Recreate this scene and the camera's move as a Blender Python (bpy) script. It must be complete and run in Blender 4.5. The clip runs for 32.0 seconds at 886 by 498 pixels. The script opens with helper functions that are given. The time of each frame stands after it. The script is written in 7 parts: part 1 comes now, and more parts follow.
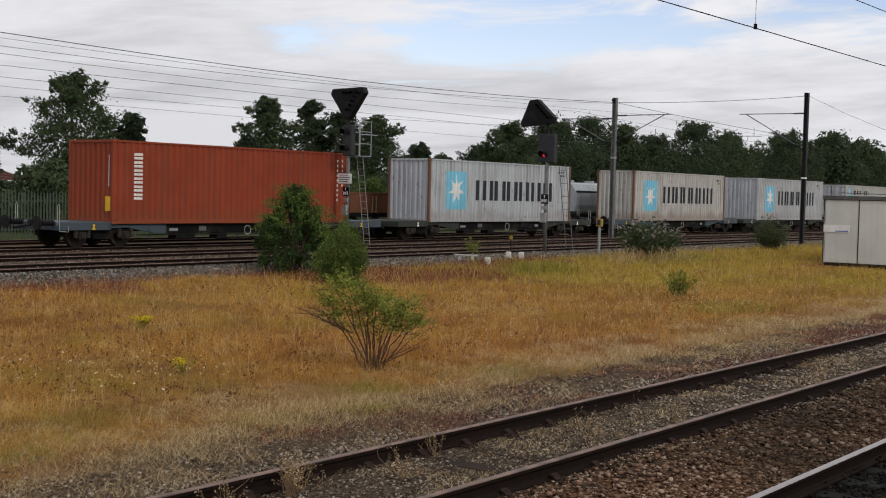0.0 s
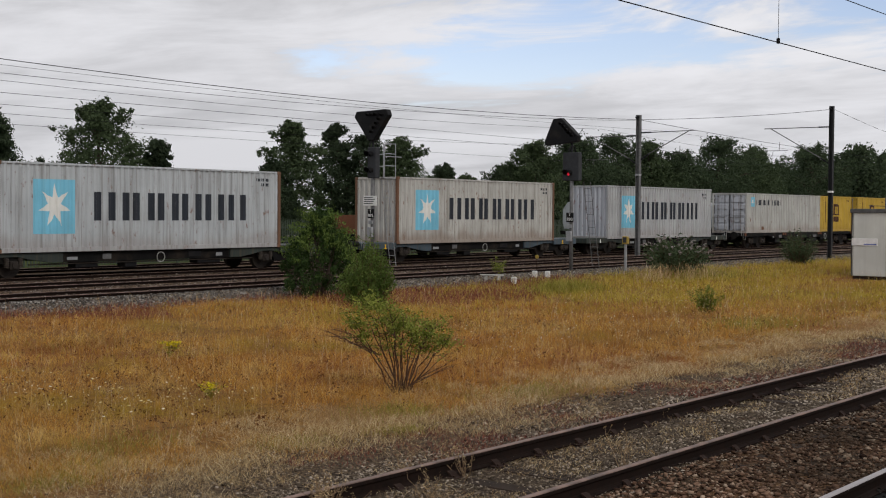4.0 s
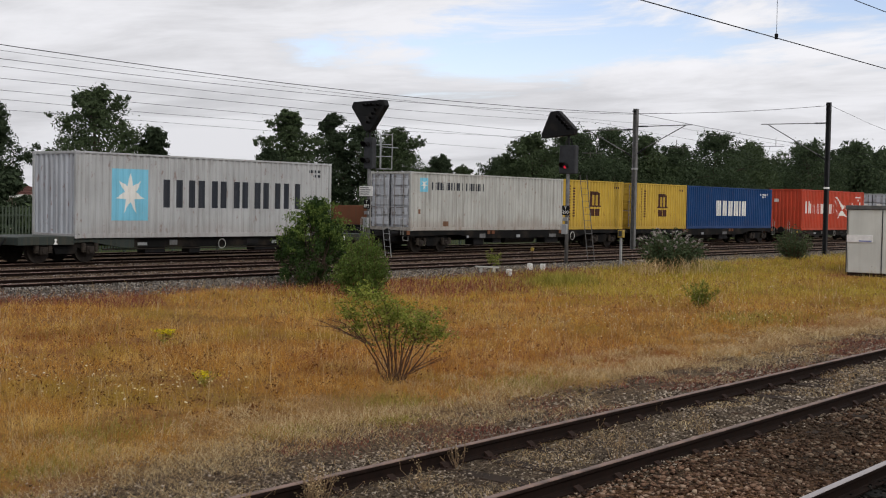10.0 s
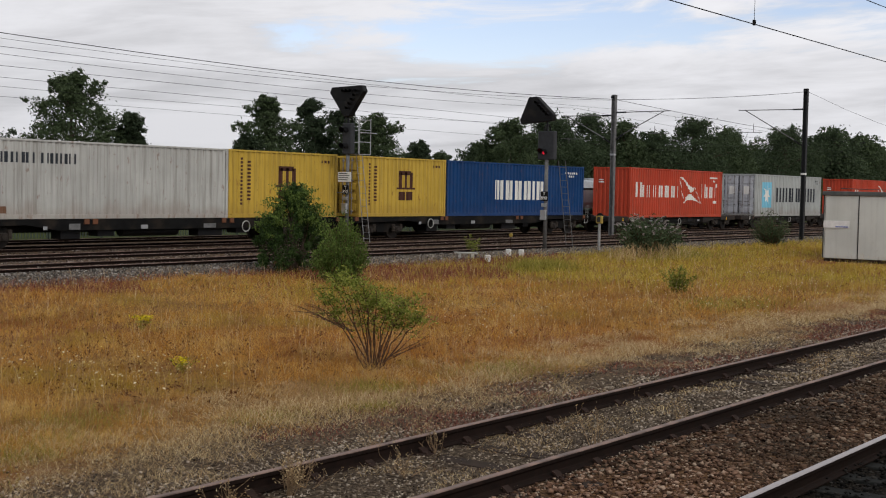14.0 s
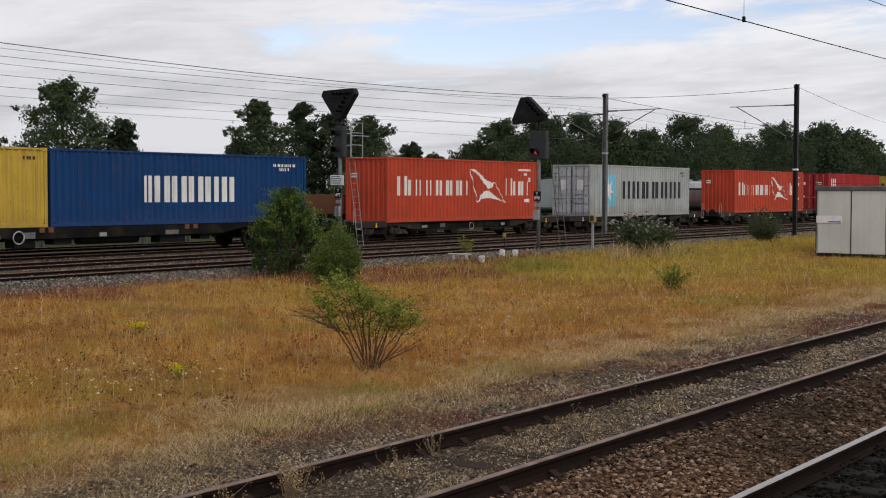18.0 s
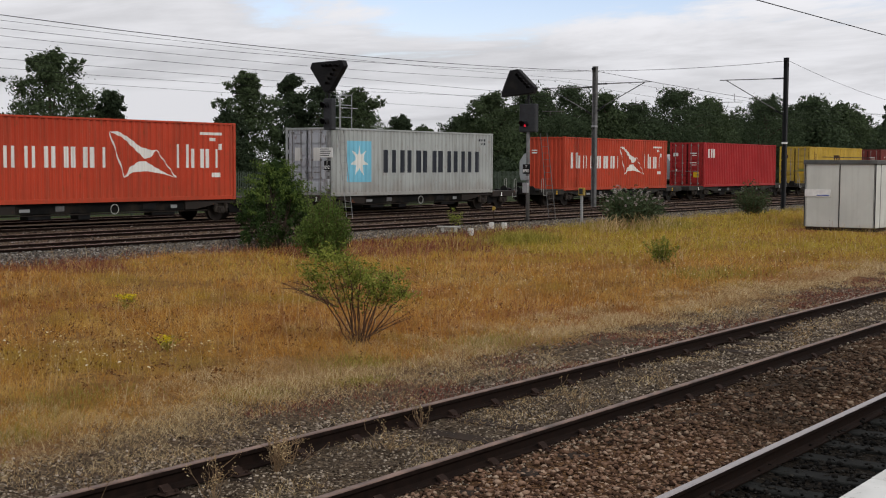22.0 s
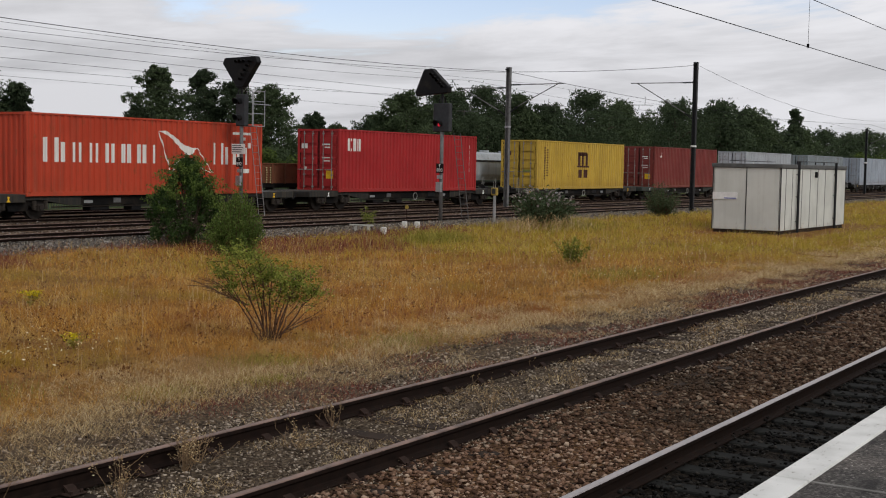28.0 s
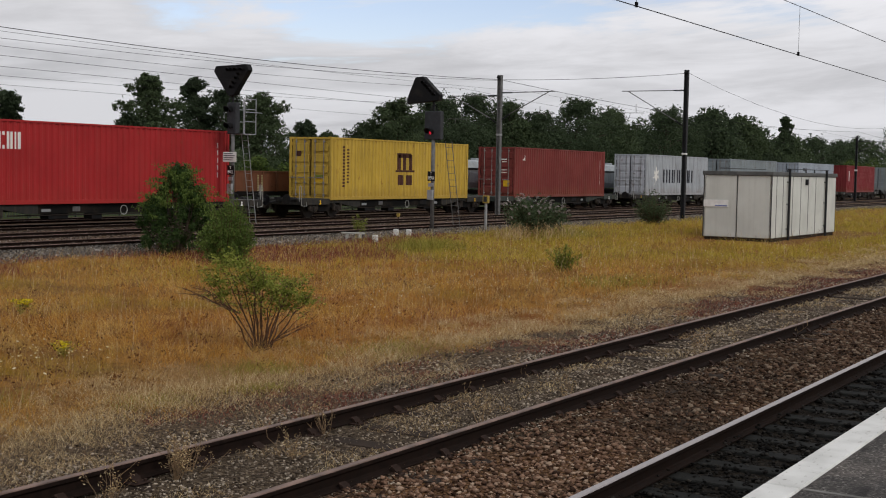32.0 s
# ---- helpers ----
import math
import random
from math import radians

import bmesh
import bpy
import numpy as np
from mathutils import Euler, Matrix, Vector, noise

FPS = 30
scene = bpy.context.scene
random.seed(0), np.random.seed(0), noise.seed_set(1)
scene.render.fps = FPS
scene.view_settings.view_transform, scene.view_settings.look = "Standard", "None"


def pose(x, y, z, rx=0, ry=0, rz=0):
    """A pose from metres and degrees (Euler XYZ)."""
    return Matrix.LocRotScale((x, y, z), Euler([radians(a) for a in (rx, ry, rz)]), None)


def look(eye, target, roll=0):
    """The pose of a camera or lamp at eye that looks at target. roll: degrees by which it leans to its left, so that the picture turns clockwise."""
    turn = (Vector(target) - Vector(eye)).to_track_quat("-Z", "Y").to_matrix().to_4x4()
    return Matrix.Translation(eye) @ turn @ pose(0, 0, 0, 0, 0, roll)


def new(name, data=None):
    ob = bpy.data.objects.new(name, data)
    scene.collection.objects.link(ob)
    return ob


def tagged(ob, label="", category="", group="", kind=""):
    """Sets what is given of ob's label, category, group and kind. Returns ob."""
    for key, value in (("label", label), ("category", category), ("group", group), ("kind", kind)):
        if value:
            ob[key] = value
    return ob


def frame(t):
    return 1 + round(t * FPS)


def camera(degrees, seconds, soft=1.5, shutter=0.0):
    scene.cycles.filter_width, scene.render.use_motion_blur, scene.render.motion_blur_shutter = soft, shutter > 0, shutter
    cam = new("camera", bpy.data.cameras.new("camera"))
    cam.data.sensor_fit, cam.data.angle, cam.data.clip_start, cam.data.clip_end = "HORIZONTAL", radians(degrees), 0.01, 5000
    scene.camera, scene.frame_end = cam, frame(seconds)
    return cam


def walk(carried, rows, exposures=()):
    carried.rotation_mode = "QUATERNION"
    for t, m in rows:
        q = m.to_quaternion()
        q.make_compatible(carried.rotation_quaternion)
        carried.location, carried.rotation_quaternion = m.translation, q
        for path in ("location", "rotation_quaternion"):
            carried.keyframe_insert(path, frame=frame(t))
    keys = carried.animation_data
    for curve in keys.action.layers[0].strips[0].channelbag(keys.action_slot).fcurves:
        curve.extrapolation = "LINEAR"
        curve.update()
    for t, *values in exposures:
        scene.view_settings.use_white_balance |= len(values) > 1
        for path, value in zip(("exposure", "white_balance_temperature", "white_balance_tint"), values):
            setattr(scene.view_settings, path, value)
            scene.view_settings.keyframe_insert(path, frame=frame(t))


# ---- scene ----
# World: x along the railway, y across it away from the platform, z up; z = 0 is the near rails' top.
EYE = (0.0, 0.0, 2.3715)
cam = camera(38.57, 32.0, soft=1.1)
# seconds, yaw, pitch, roll
PATH = [
    (0.0, -52.871, -2.562, -1.430),
    (0.5, -52.885, -2.459, -1.290),
    (1.0, -52.798, -2.329, -0.752),
    (1.5, -52.891, -2.401, -0.629),
    (2.0, -52.564, -2.457, -0.357),
    (2.5, -52.072, -1.968, -0.069),
    (4.5, -51.674, -1.467, -0.490),
    (5.0, -51.679, -0.619, -0.463),
    (5.5, -51.809, -0.724, -0.953),
    (6.0, -51.805, -1.095, -0.784),
    (6.5, -51.560, -1.332, -0.913),
    (7.0, -51.532, -1.260, -0.955),
    (7.5, -51.290, -1.341, -0.854),
    (8.0, -51.329, -1.840, -0.922),
    (8.5, -51.066, -1.738, -0.823),
    (9.0, -51.230, -1.833, -0.852),
    (9.5, -51.553, -1.767, -0.962),
    (10.0, -51.921, -2.037, -1.102),
    (10.5, -52.090, -1.801, -1.146),
    (11.0, -51.686, -1.769, -1.131),
    (11.5, -52.108, -1.968, -1.033),
    (12.0, -52.202, -2.147, -1.105),
    (12.5, -52.547, -2.617, -1.186),
    (13.0, -52.826, -2.632, -1.352),
    (13.5, -52.926, -2.701, -1.174),
    (15.5, -52.541, -2.352, -1.122),
    (16.0, -52.304, -2.315, -1.104),
    (16.5, -52.721, -2.061, -0.516),
    (17.0, -52.945, -1.897, -0.970),
    (17.5, -53.407, -2.118, -0.177),
    (18.0, -53.208, -2.589, -0.163),
    (18.5, -53.119, -3.216, 0.649),
    (19.0, -53.037, -3.302, -0.011),
    (19.5, -52.826, -3.596, -0.481),
    (20.0, -52.582, -3.434, -0.020),
    (20.5, -53.452, -3.031, -0.541),
    (21.0, -53.509, -3.713, -0.493),
    (21.5, -54.049, -3.477, -0.405),
    (22.0, -53.695, -3.819, -0.303),
    (22.5, -53.597, -4.226, -0.625),
    (23.0, -53.474, -4.149, -0.140),
    (23.5, -53.085, -4.011, -0.058),
    (24.0, -53.349, -4.643, -0.107),
    (24.5, -53.280, -4.851, -0.618),
    (26.5, -53.973, -3.898, -0.695),
    (27.0, -54.878, -3.913, -1.083),
    (27.5, -56.780, -4.028, -0.877),
    (28.0, -57.599, -3.827, -1.084),
    (28.5, -57.753, -4.132, -0.881),
    (29.0, -58.798, -3.940, -0.830),
    (29.5, -59.160, -4.001, -0.605),
    (30.0, -58.831, -3.652, -0.382),
    (30.5, -58.427, -3.578, -0.850),
    (31.0, -57.916, -3.512, -0.699),
    (31.5, -57.735, -3.465, -0.935),
    (32.0, -57.987, -3.466, -1.038),
]
walk(cam, [(t, pose(*EYE, 90 + p, r, y)) for t, y, p, r in PATH],
     [(0, 0), (2, -0.05), (5, -0.12), (6, -0.3), (7, -0.15), (8, -0.08), (9, 0.1), (11, 0.05), (13, 0), (16, 0), (20, 0.05), (23, 0), (27, 0.05), (28, -0.08), (30, -0.12), (32, -0.1)])

# ---- world, sun, exposure ----
SUN_EL, SUN_AZ = 38.0, 196.0   # degrees; azimuth clockwise from +y


def make_world():
    """Broken cloud in flat streaks, with a blue gap, over a clear sky."""
    w = bpy.data.worlds.new("sky")
    scene.world = w
    w.use_nodes = True
    nt = w.node_tree
    nt.nodes.clear()
    N, L = nt.nodes.new, nt.links.new

    def val(op, a, b=0.0, c=0.0):
        r = N("ShaderNodeMath")
        r.operation = op
        for k, v in enumerate((a, b, c)):
            if isinstance(v, (int, float)):
                r.inputs[k].default_value = v
            else:
                L(v, r.inputs[k])
        return r.outputs[0]

    def span(v, a, b, lo=0.0, hi=1.0):
        r = N("ShaderNodeMapRange")
        r.interpolation_type = "SMOOTHSTEP"
        for k, q in zip(("From Min", "From Max", "To Min", "To Max"), (a, b, lo, hi)):
            r.inputs[k].default_value = q
        L(v, r.inputs[0])
        return r.outputs[0]

    def xyz(a, b, c=0.0):
        r = N("ShaderNodeCombineXYZ")
        for k, v in enumerate((a, b, c)):
            if isinstance(v, (int, float)):
                r.inputs[k].default_value = v
            else:
                L(v, r.inputs[k])
        return r.outputs[0]

    def fbm(vec, scale, detail, rough=0.55, twist=0.0):
        r = N("ShaderNodeTexNoise")
        for k, q in (("Scale", scale), ("Detail", detail), ("Roughness", rough), ("Distortion", twist)):
            r.inputs[k].default_value = q
        L(vec, r.inputs["Vector"])
        return r.outputs[0]

    out, bg = N("ShaderNodeOutputWorld"), N("ShaderNodeBackground")
    sky = N("ShaderNodeTexSky")
    sky.sky_type, sky.sun_disc = "NISHITA", False
    sky.sun_elevation, sky.sun_rotation = radians(SUN_EL), radians(SUN_AZ)
    sky.air_density, sky.dust_density, sky.ozone_density = 1.0, 0.6, 2.0
    skys = N("ShaderNodeVectorMath")
    skys.operation = "MULTIPLY"
    skys.inputs[1].default_value = (0.165, 0.142, 0.146)
    L(sky.outputs[0], skys.inputs[0])
    tc, sep = N("ShaderNodeTexCoord"), N("ShaderNodeSeparateXYZ")
    L(tc.outputs["Generated"], sep.inputs[0])
    az = val("ARCTAN2", sep.outputs[0], sep.outputs[1])     # clockwise from +y
    el = val("ARCSINE", sep.outputs[2])
    # flat streaks that climb a little with the azimuth and spread overhead
    tall = val("DIVIDE", el, val("MULTIPLY_ADD", val("ABSOLUTE", el), 1.6, 0.8))
    slant = val("SUBTRACT", val("MULTIPLY", tall, 40.0), val("MULTIPLY", az, 2.2))
    flat = xyz(val("MULTIPLY", az, 5.5), slant, val("MULTIPLY", sep.outputs[1], 1.5))
    streak = fbm(flat, 1.0, 9, 0.6, 0.35)
    puff = fbm(flat, 0.42, 6, 0.55, 0.2)
    across = val("MULTIPLY", val("SUBTRACT", az, radians(62.5)), 1 / radians(23.0))
    high = val("MULTIPLY", val("SUBTRACT", el, val("MULTIPLY_ADD", val("SUBTRACT", az, radians(61.0)), 0.05, 0.136)), 1 / 0.05)
    far = val("SQRT", val("ADD", val("MULTIPLY", across, across), val("MULTIPLY", high, high)))
    gap = span(far, 1.15, 0.35)
    field = val("ADD", val("MULTIPLY_ADD", streak, 2.6, -0.5), val("MULTIPLY", gap, -0.72))
    cover = span(field, 0.02, 0.48, 0.05, 1.0)
    cover = val("MAXIMUM", cover, span(el, 0.1, 0.065))     # closed cloud towards the horizon
    body = val("MULTIPLY_ADD", streak, 0.5, val("MULTIPLY", puff, 0.5))
    shade = span(body, 0.36, 0.6, 0.64, 0.89)
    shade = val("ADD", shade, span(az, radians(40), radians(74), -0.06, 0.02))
    shade = val("ADD", shade, span(el, 0.13, 0.04, 0.0, -0.1))
    cloud = N("ShaderNodeVectorMath")
    cloud.operation = "SCALE"
    cloud.inputs[0].default_value = (0.985, 0.985, 1.03)
    L(shade, cloud.inputs[3])
    mix = N("ShaderNodeMix")
    mix.data_type = "RGBA"
    L(cover, mix.inputs[0])
    L(skys.outputs[0], mix.inputs[6])
    L(cloud.outputs[0], mix.inputs[7])
    L(mix.outputs[2], bg.inputs[0])
    L(bg.outputs[0], out.inputs[0])
    return w


make_world()
sun = new("sun", bpy.data.lights.new("sun", "SUN"))
sun.data.energy, sun.data.angle, sun.data.color = 1.26, radians(12), (1.0, 0.95, 0.88)
_el, _az = radians(SUN_EL), radians(SUN_AZ)
sun.matrix_world = look((0, 0, 30), (-math.sin(_az) * math.cos(_el), -math.cos(_az) * math.cos(_el), 30 - math.sin(_el)))
scene.view_settings.exposure = 0.0


# ---- materials ----
class Nodes:
    """A short hand for node materials."""

    def __init__(self, name, rough=0.6, metal=0.0, spec=0.4):
        self.m = bpy.data.materials.new(name)
        self.m.use_nodes = True
        self.t = self.m.node_tree
        self.b = self.t.nodes["Principled BSDF"]
        self.b.inputs["Roughness"].default_value = rough
        self.b.inputs["Metallic"].default_value = metal
        self.b.inputs["Specular IOR Level"].default_value = spec
        self.tc = self.n("ShaderNodeTexCoord")
        self.geo = self.n("ShaderNodeNewGeometry")

    def n(self, kind):
        return self.t.nodes.new(kind)

    def link(self, a, b):
        self.t.links.new(a, b)

    def noise(self, scale, detail=4, stretch=None, vec=None, rough=0.55):
        t = self.n("ShaderNodeTexNoise")
        t.inputs["Scale"].default_value, t.inputs["Detail"].default_value, t.inputs["Roughness"].default_value = scale, detail, rough
        v = vec or self.tc.outputs["Object"]
        if stretch:
            mp = self.n("ShaderNodeMapping")
            mp.inputs["Scale"].default_value = stretch
            self.link(v, mp.inputs[0])
            v = mp.outputs[0]
        self.link(v, t.inputs["Vector"])
        return t.outputs[0]

    def span(self, value, a, b, lo=0.0, hi=1.0, smooth=True):
        r = self.n("ShaderNodeMapRange")
        r.interpolation_type = "SMOOTHSTEP" if smooth else "LINEAR"
        for k, v in zip(("From Min", "From Max", "To Min", "To Max"), (a, b, lo, hi)):
            r.inputs[k].default_value = v
        self.link(value, r.inputs[0])
        return r.outputs[0]

    def math(self, op, a, b):
        r = self.n("ShaderNodeMath")
        r.operation = op
        for k, v in ((0, a), (1, b)):
            if isinstance(v, (int, float)):
                r.inputs[k].default_value = v
            else:
                self.link(v, r.inputs[k])
        return r.outputs[0]

    def mix(self, f, a, b, blend="MIX"):
        r = self.n("ShaderNodeMix")
        r.data_type, r.blend_type = "RGBA", blend
        for k, v in ((0, f), (6, a), (7, b)):
            if isinstance(v, (int, float)):
                r.inputs[k].default_value = v
            elif isinstance(v, tuple):
                r.inputs[k].default_value = (*v, 1)
            else:
                self.link(v, r.inputs[k])
        return r.outputs[2]

    def ramp(self, f, stops):
        r = self.n("ShaderNodeValToRGB")
        e = r.color_ramp.elements
        while len(e) < len(stops):
            e.new(0.5)
        for el, (p, c) in zip(e, stops):
            el.position, el.color = p, (*c, 1)
        self.link(f, r.inputs[0])
        return r.outputs[0]

    def color(self, c):
        if isinstance(c, tuple):
            self.b.inputs["Base Color"].default_value = (*c, 1)
        else:
            self.link(c, self.b.inputs["Base Color"])
        return self

    def rough(self, v):
        self.link(v, self.b.inputs["Roughness"])
        return self

    def bump(self, height, strength=0.3, dist=0.01):
        b = self.n("ShaderNodeBump")
        b.inputs["Strength"].default_value, b.inputs["Distance"].default_value = strength, dist
        self.link(height, b.inputs["Height"])
        self.link(b.outputs[0], self.b.inputs["Normal"])
        return self

    def glow(self, c, strength):
        self.b.inputs["Emission Color"].default_value = (*c, 1)
        self.b.inputs["Emission Strength"].default_value = strength
        return self

    def sheer(self, c, amount=0.35):
        """Some light passes through, as through a leaf."""
        tr, mx, out = self.n("ShaderNodeBsdfTranslucent"), self.n("ShaderNodeMixShader"), self.t.nodes["Material Output"]
        mx.inputs[0].default_value = amount
        if isinstance(c, tuple):
            tr.inputs[0].default_value = (*c, 1)
        else:
            self.link(c, tr.inputs[0])
        self.link(self.b.outputs[0], mx.inputs[1])
        self.link(tr.outputs[0], mx.inputs[2])
        self.link(mx.outputs[0], out.inputs[0])
        return self

    @property
    def island(self):
        return self.geo.outputs["Random Per Island"]

    @property
    def world_pos(self):
        return self.geo.outputs["Position"]


def tone(c, k):
    return tuple(min(1.0, v * k) for v in c)


def paint(name, c, wear=0.35, rust=(0.16, 0.06, 0.025), rough=0.5, streak=True, seed=0.0, foot=0.0):
    """Weathered paint: faded patches, runs of dirt from above, rust spots."""
    k = Nodes(name, rough, spec=0.14)
    mp = k.n("ShaderNodeMapping")
    mp.inputs["Location"].default_value = (seed * 7.3, seed * 3.1, seed * 1.7)
    k.link(k.tc.outputs["Object"], mp.inputs[0])
    v = mp.outputs[0]
    fade = k.noise(0.7, 3, vec=v)
    runs = k.noise(1.0, 6, (7.0, 7.0, 0.3), vec=v, rough=0.65)
    spots = k.noise(3.5, 6, (1.5, 1.5, 0.7), vec=v, rough=0.7)
    fine = k.noise(60, 2, vec=v)
    col = k.mix(k.span(fade, 0.35, 0.7), c, tone(c, 0.86))
    if streak:
        col = k.mix(k.math("MULTIPLY", k.span(runs, 0.45, 0.68), wear), col, tuple(a * 0.4 + b * 0.3 for a, b in zip(c, (0.16, 0.12, 0.08))))
    col = k.mix(k.math("MULTIPLY", k.span(spots, 0.585, 0.69), wear), col, rust)
    if foot:   # rust and splashed dirt along the lower edge, in uneven patches
        sp = k.n("ShaderNodeSeparateXYZ")
        k.link(k.tc.outputs["Object"], sp.inputs[0])
        h = k.math("ADD", sp.outputs[2], k.math("MULTIPLY", k.noise(1.1, 5, (1.0, 1.0, 0.4), vec=v), -1.3))
        col = k.mix(k.math("MULTIPLY", k.span(h, 0.05, -0.5), foot), col, tuple(a * 0.3 + b for a, b in zip(c, (0.1, 0.05, 0.022))))
    k.color(col)
    k.rough(k.span(fade, 0.3, 0.7, rough - 0.08, rough + 0.12))
    k.bump(fine, 0.08, 0.003)
    return k.m


def plain(name, c, rough=0.6, metal=0.0, var=0.25, scale=8.0, bump=0.15, dirt=None):
    k = Nodes(name, rough, metal, 0.08 if rough > 0.7 else 0.2 if rough > 0.4 else 0.4)
    a, b = k.noise(scale, 5), k.noise(scale * 6, 3)
    col = k.mix(k.span(a, 0.3, 0.7), tone(c, 1 - var), tone(c, 1 + var * 0.5))
    if dirt:
        col = k.mix(k.span(k.noise(scale * 0.35, 5), 0.48, 0.72), col, dirt)
    k.color(col)
    k.rough(k.span(a, 0.3, 0.7, max(0.05, rough - 0.1), min(1, rough + 0.1)))
    if bump:
        k.bump(b, bump, 0.004)
    return k.m


def by_island(name, stops, rough=0.85, sheer=0.0, patch=None, bump=0.0, fine=40.0, along=None):
    """Pieces that vary one by one; patch: (scale, colour, low, high) blends a second colour by place."""
    k = Nodes(name, rough, spec=0.06)
    col = k.ramp(k.island, stops)
    if patch:
        for sc, c, lo, hi, amount in patch:
            f = k.span(k.noise(sc, 4, vec=k.world_pos), lo, hi)
            col = k.mix(k.math("MULTIPLY", f, amount), col, c)
    if along:   # (from x, to x, multiplier): dirt that thickens along the track
        sp = k.n("ShaderNodeSeparateXYZ")
        k.link(k.world_pos, sp.inputs[0])
        wob = k.math("MULTIPLY", k.math("SUBTRACT", k.noise(0.7, 4, vec=k.world_pos), 0.5), 9.0)
        col = k.mix(k.span(k.math("ADD", sp.outputs[0], wob), along[0], along[1]), col, k.mix(1.0, col, along[2], "MULTIPLY"))
    k.color(col)
    if bump:
        k.bump(k.noise(fine, 3), bump, 0.004)
    if sheer:
        k.sheer(col, sheer)
    return k.m


def ground_material():
    k = Nodes("ground_soil", 0.95, spec=0.1)
    sep = k.n("ShaderNodeSeparateXYZ")
    k.link(k.world_pos, sep.inputs[0])
    px, py = sep.outputs[0], sep.outputs[1]
    wob = k.noise(0.5, 4, vec=k.world_pos)
    big = k.noise(0.12, 3, vec=k.world_pos)
    fine = k.noise(9, 6, vec=k.world_pos, rough=0.7)
    stone = k.n("ShaderNodeTexVoronoi")
    stone.inputs["Scale"].default_value = 34
    k.link(k.world_pos, stone.inputs["Vector"])
    gravel = k.ramp(stone.outputs["Color"], [(0.0, (0.022, 0.016, 0.01)), (0.45, (0.08, 0.058, 0.038)), (0.8, (0.17, 0.13, 0.088)), (1.0, (0.36, 0.29, 0.21))])
    brown = k.mix(k.span(k.noise(0.45, 4, vec=k.world_pos), 0.4, 0.62), k.mix(1.0, gravel, (1.0, 0.68, 0.46), "MULTIPLY"), k.mix(1.0, gravel, (0.55, 0.46, 0.4), "MULTIPLY"))
    dark = k.mix(1.0, gravel, (0.1, 0.1, 0.1), "MULTIPLY")
    straw = k.mix(k.span(fine, 0.35, 0.65), (0.1, 0.05, 0.016), (0.26, 0.135, 0.04))
    straw = k.mix(k.span(big, 0.42, 0.6), straw, (0.19, 0.075, 0.022))
    verge = k.mix(k.span(fine, 0.3, 0.7), (0.13, 0.11, 0.022), (0.33, 0.24, 0.05))
    yw = k.math("ADD", py, k.math("MULTIPLY", k.math("SUBTRACT", wob, 0.5), 2.2))
    brown = k.mix(k.span(k.math("ADD", px, k.math("MULTIPLY", wob, 5.0)), 9.0, 18.0), brown, k.mix(1.0, brown, (0.6, 0.62, 0.64), "MULTIPLY"))
    c = k.mix(k.span(py, 3.95, 4.15), dark, brown)
    c = k.mix(k.span(py, 5.4, 6.4), c, k.mix(1.0, gravel, (0.62, 0.6, 0.58), "MULTIPLY"))
    c = k.mix(k.span(yw, 9.0, 10.4), k.mix(k.span(yw, 7.8, 8.6), c, k.mix(1.0, c, (1.15, 1.08, 1.0), "MULTIPLY")), straw)
    shingle = k.mix(1.0, gravel, (1.25, 1.3, 1.4), "MULTIPLY")
    c = k.mix(k.span(yw, 25.4, 26.0), c, shingle)
    c = k.mix(k.span(py, 27.1, 27.6), c, k.mix(1.0, gravel, (0.85, 0.74, 0.66), "MULTIPLY"))
    c = k.mix(k.span(py, 41.5, 43.0), c, verge)
    c = k.mix(k.span(py, 45.0, 45.8), c, k.mix(k.span(fine, 0.3, 0.7), (0.03, 0.042, 0.012), (0.07, 0.085, 0.024)))
    k.color(c)
    k.bump(k.math("ADD", stone.outputs["Distance"], fine), 0.6, 0.03)
    return k.m


def edge_paint():
    """White edge paint on concrete, scuffed through in small flakes."""
    k = Nodes("scuffed_white_edge_paint", 0.75, spec=0.2)
    flake, wide = k.noise(16, 6, (1.0, 2.2, 1.0), vec=k.world_pos, rough=0.7), k.noise(2.2, 4, vec=k.world_pos)
    c = k.mix(k.span(wide, 0.35, 0.65), (0.64, 0.64, 0.62), (0.5, 0.5, 0.48))
    worn = k.math("ADD", flake, k.math("MULTIPLY", wide, 0.35))
    c = k.mix(k.span(worn, 0.76, 0.86), c, (0.3, 0.29, 0.265))
    k.color(c)
    k.bump(flake, 0.2, 0.003)
    return k.m


def tarmac_material():
    """Coarse old tarmac: pale chippings in dark binder, worn patches."""
    k = Nodes("platform_tarmac", 0.9, spec=0.15)
    chip = k.n("ShaderNodeTexVoronoi")
    chip.inputs["Scale"].default_value = 85
    k.link(k.world_pos, chip.inputs["Vector"])
    c = k.ramp(chip.outputs["Color"], [(0.0, (0.022, 0.02, 0.019)), (0.55, (0.05, 0.046, 0.043)), (0.85, (0.1, 0.092, 0.085)), (1.0, (0.26, 0.25, 0.23))])
    c = k.mix(k.span(k.noise(1.6, 5, vec=k.world_pos), 0.45, 0.62), c, k.mix(1.0, c, (1.7, 1.65, 1.6), "MULTIPLY"))
    c = k.mix(k.span(k.noise(4.0, 4, (0.4, 1.6, 1.0), vec=k.world_pos), 0.58, 0.68), c, (0.025, 0.023, 0.022))
    k.color(c)
    k.bump(k.math("ADD", chip.outputs["Distance"], k.noise(30, 4, vec=k.world_pos)), 0.7, 0.006)
    return k.m


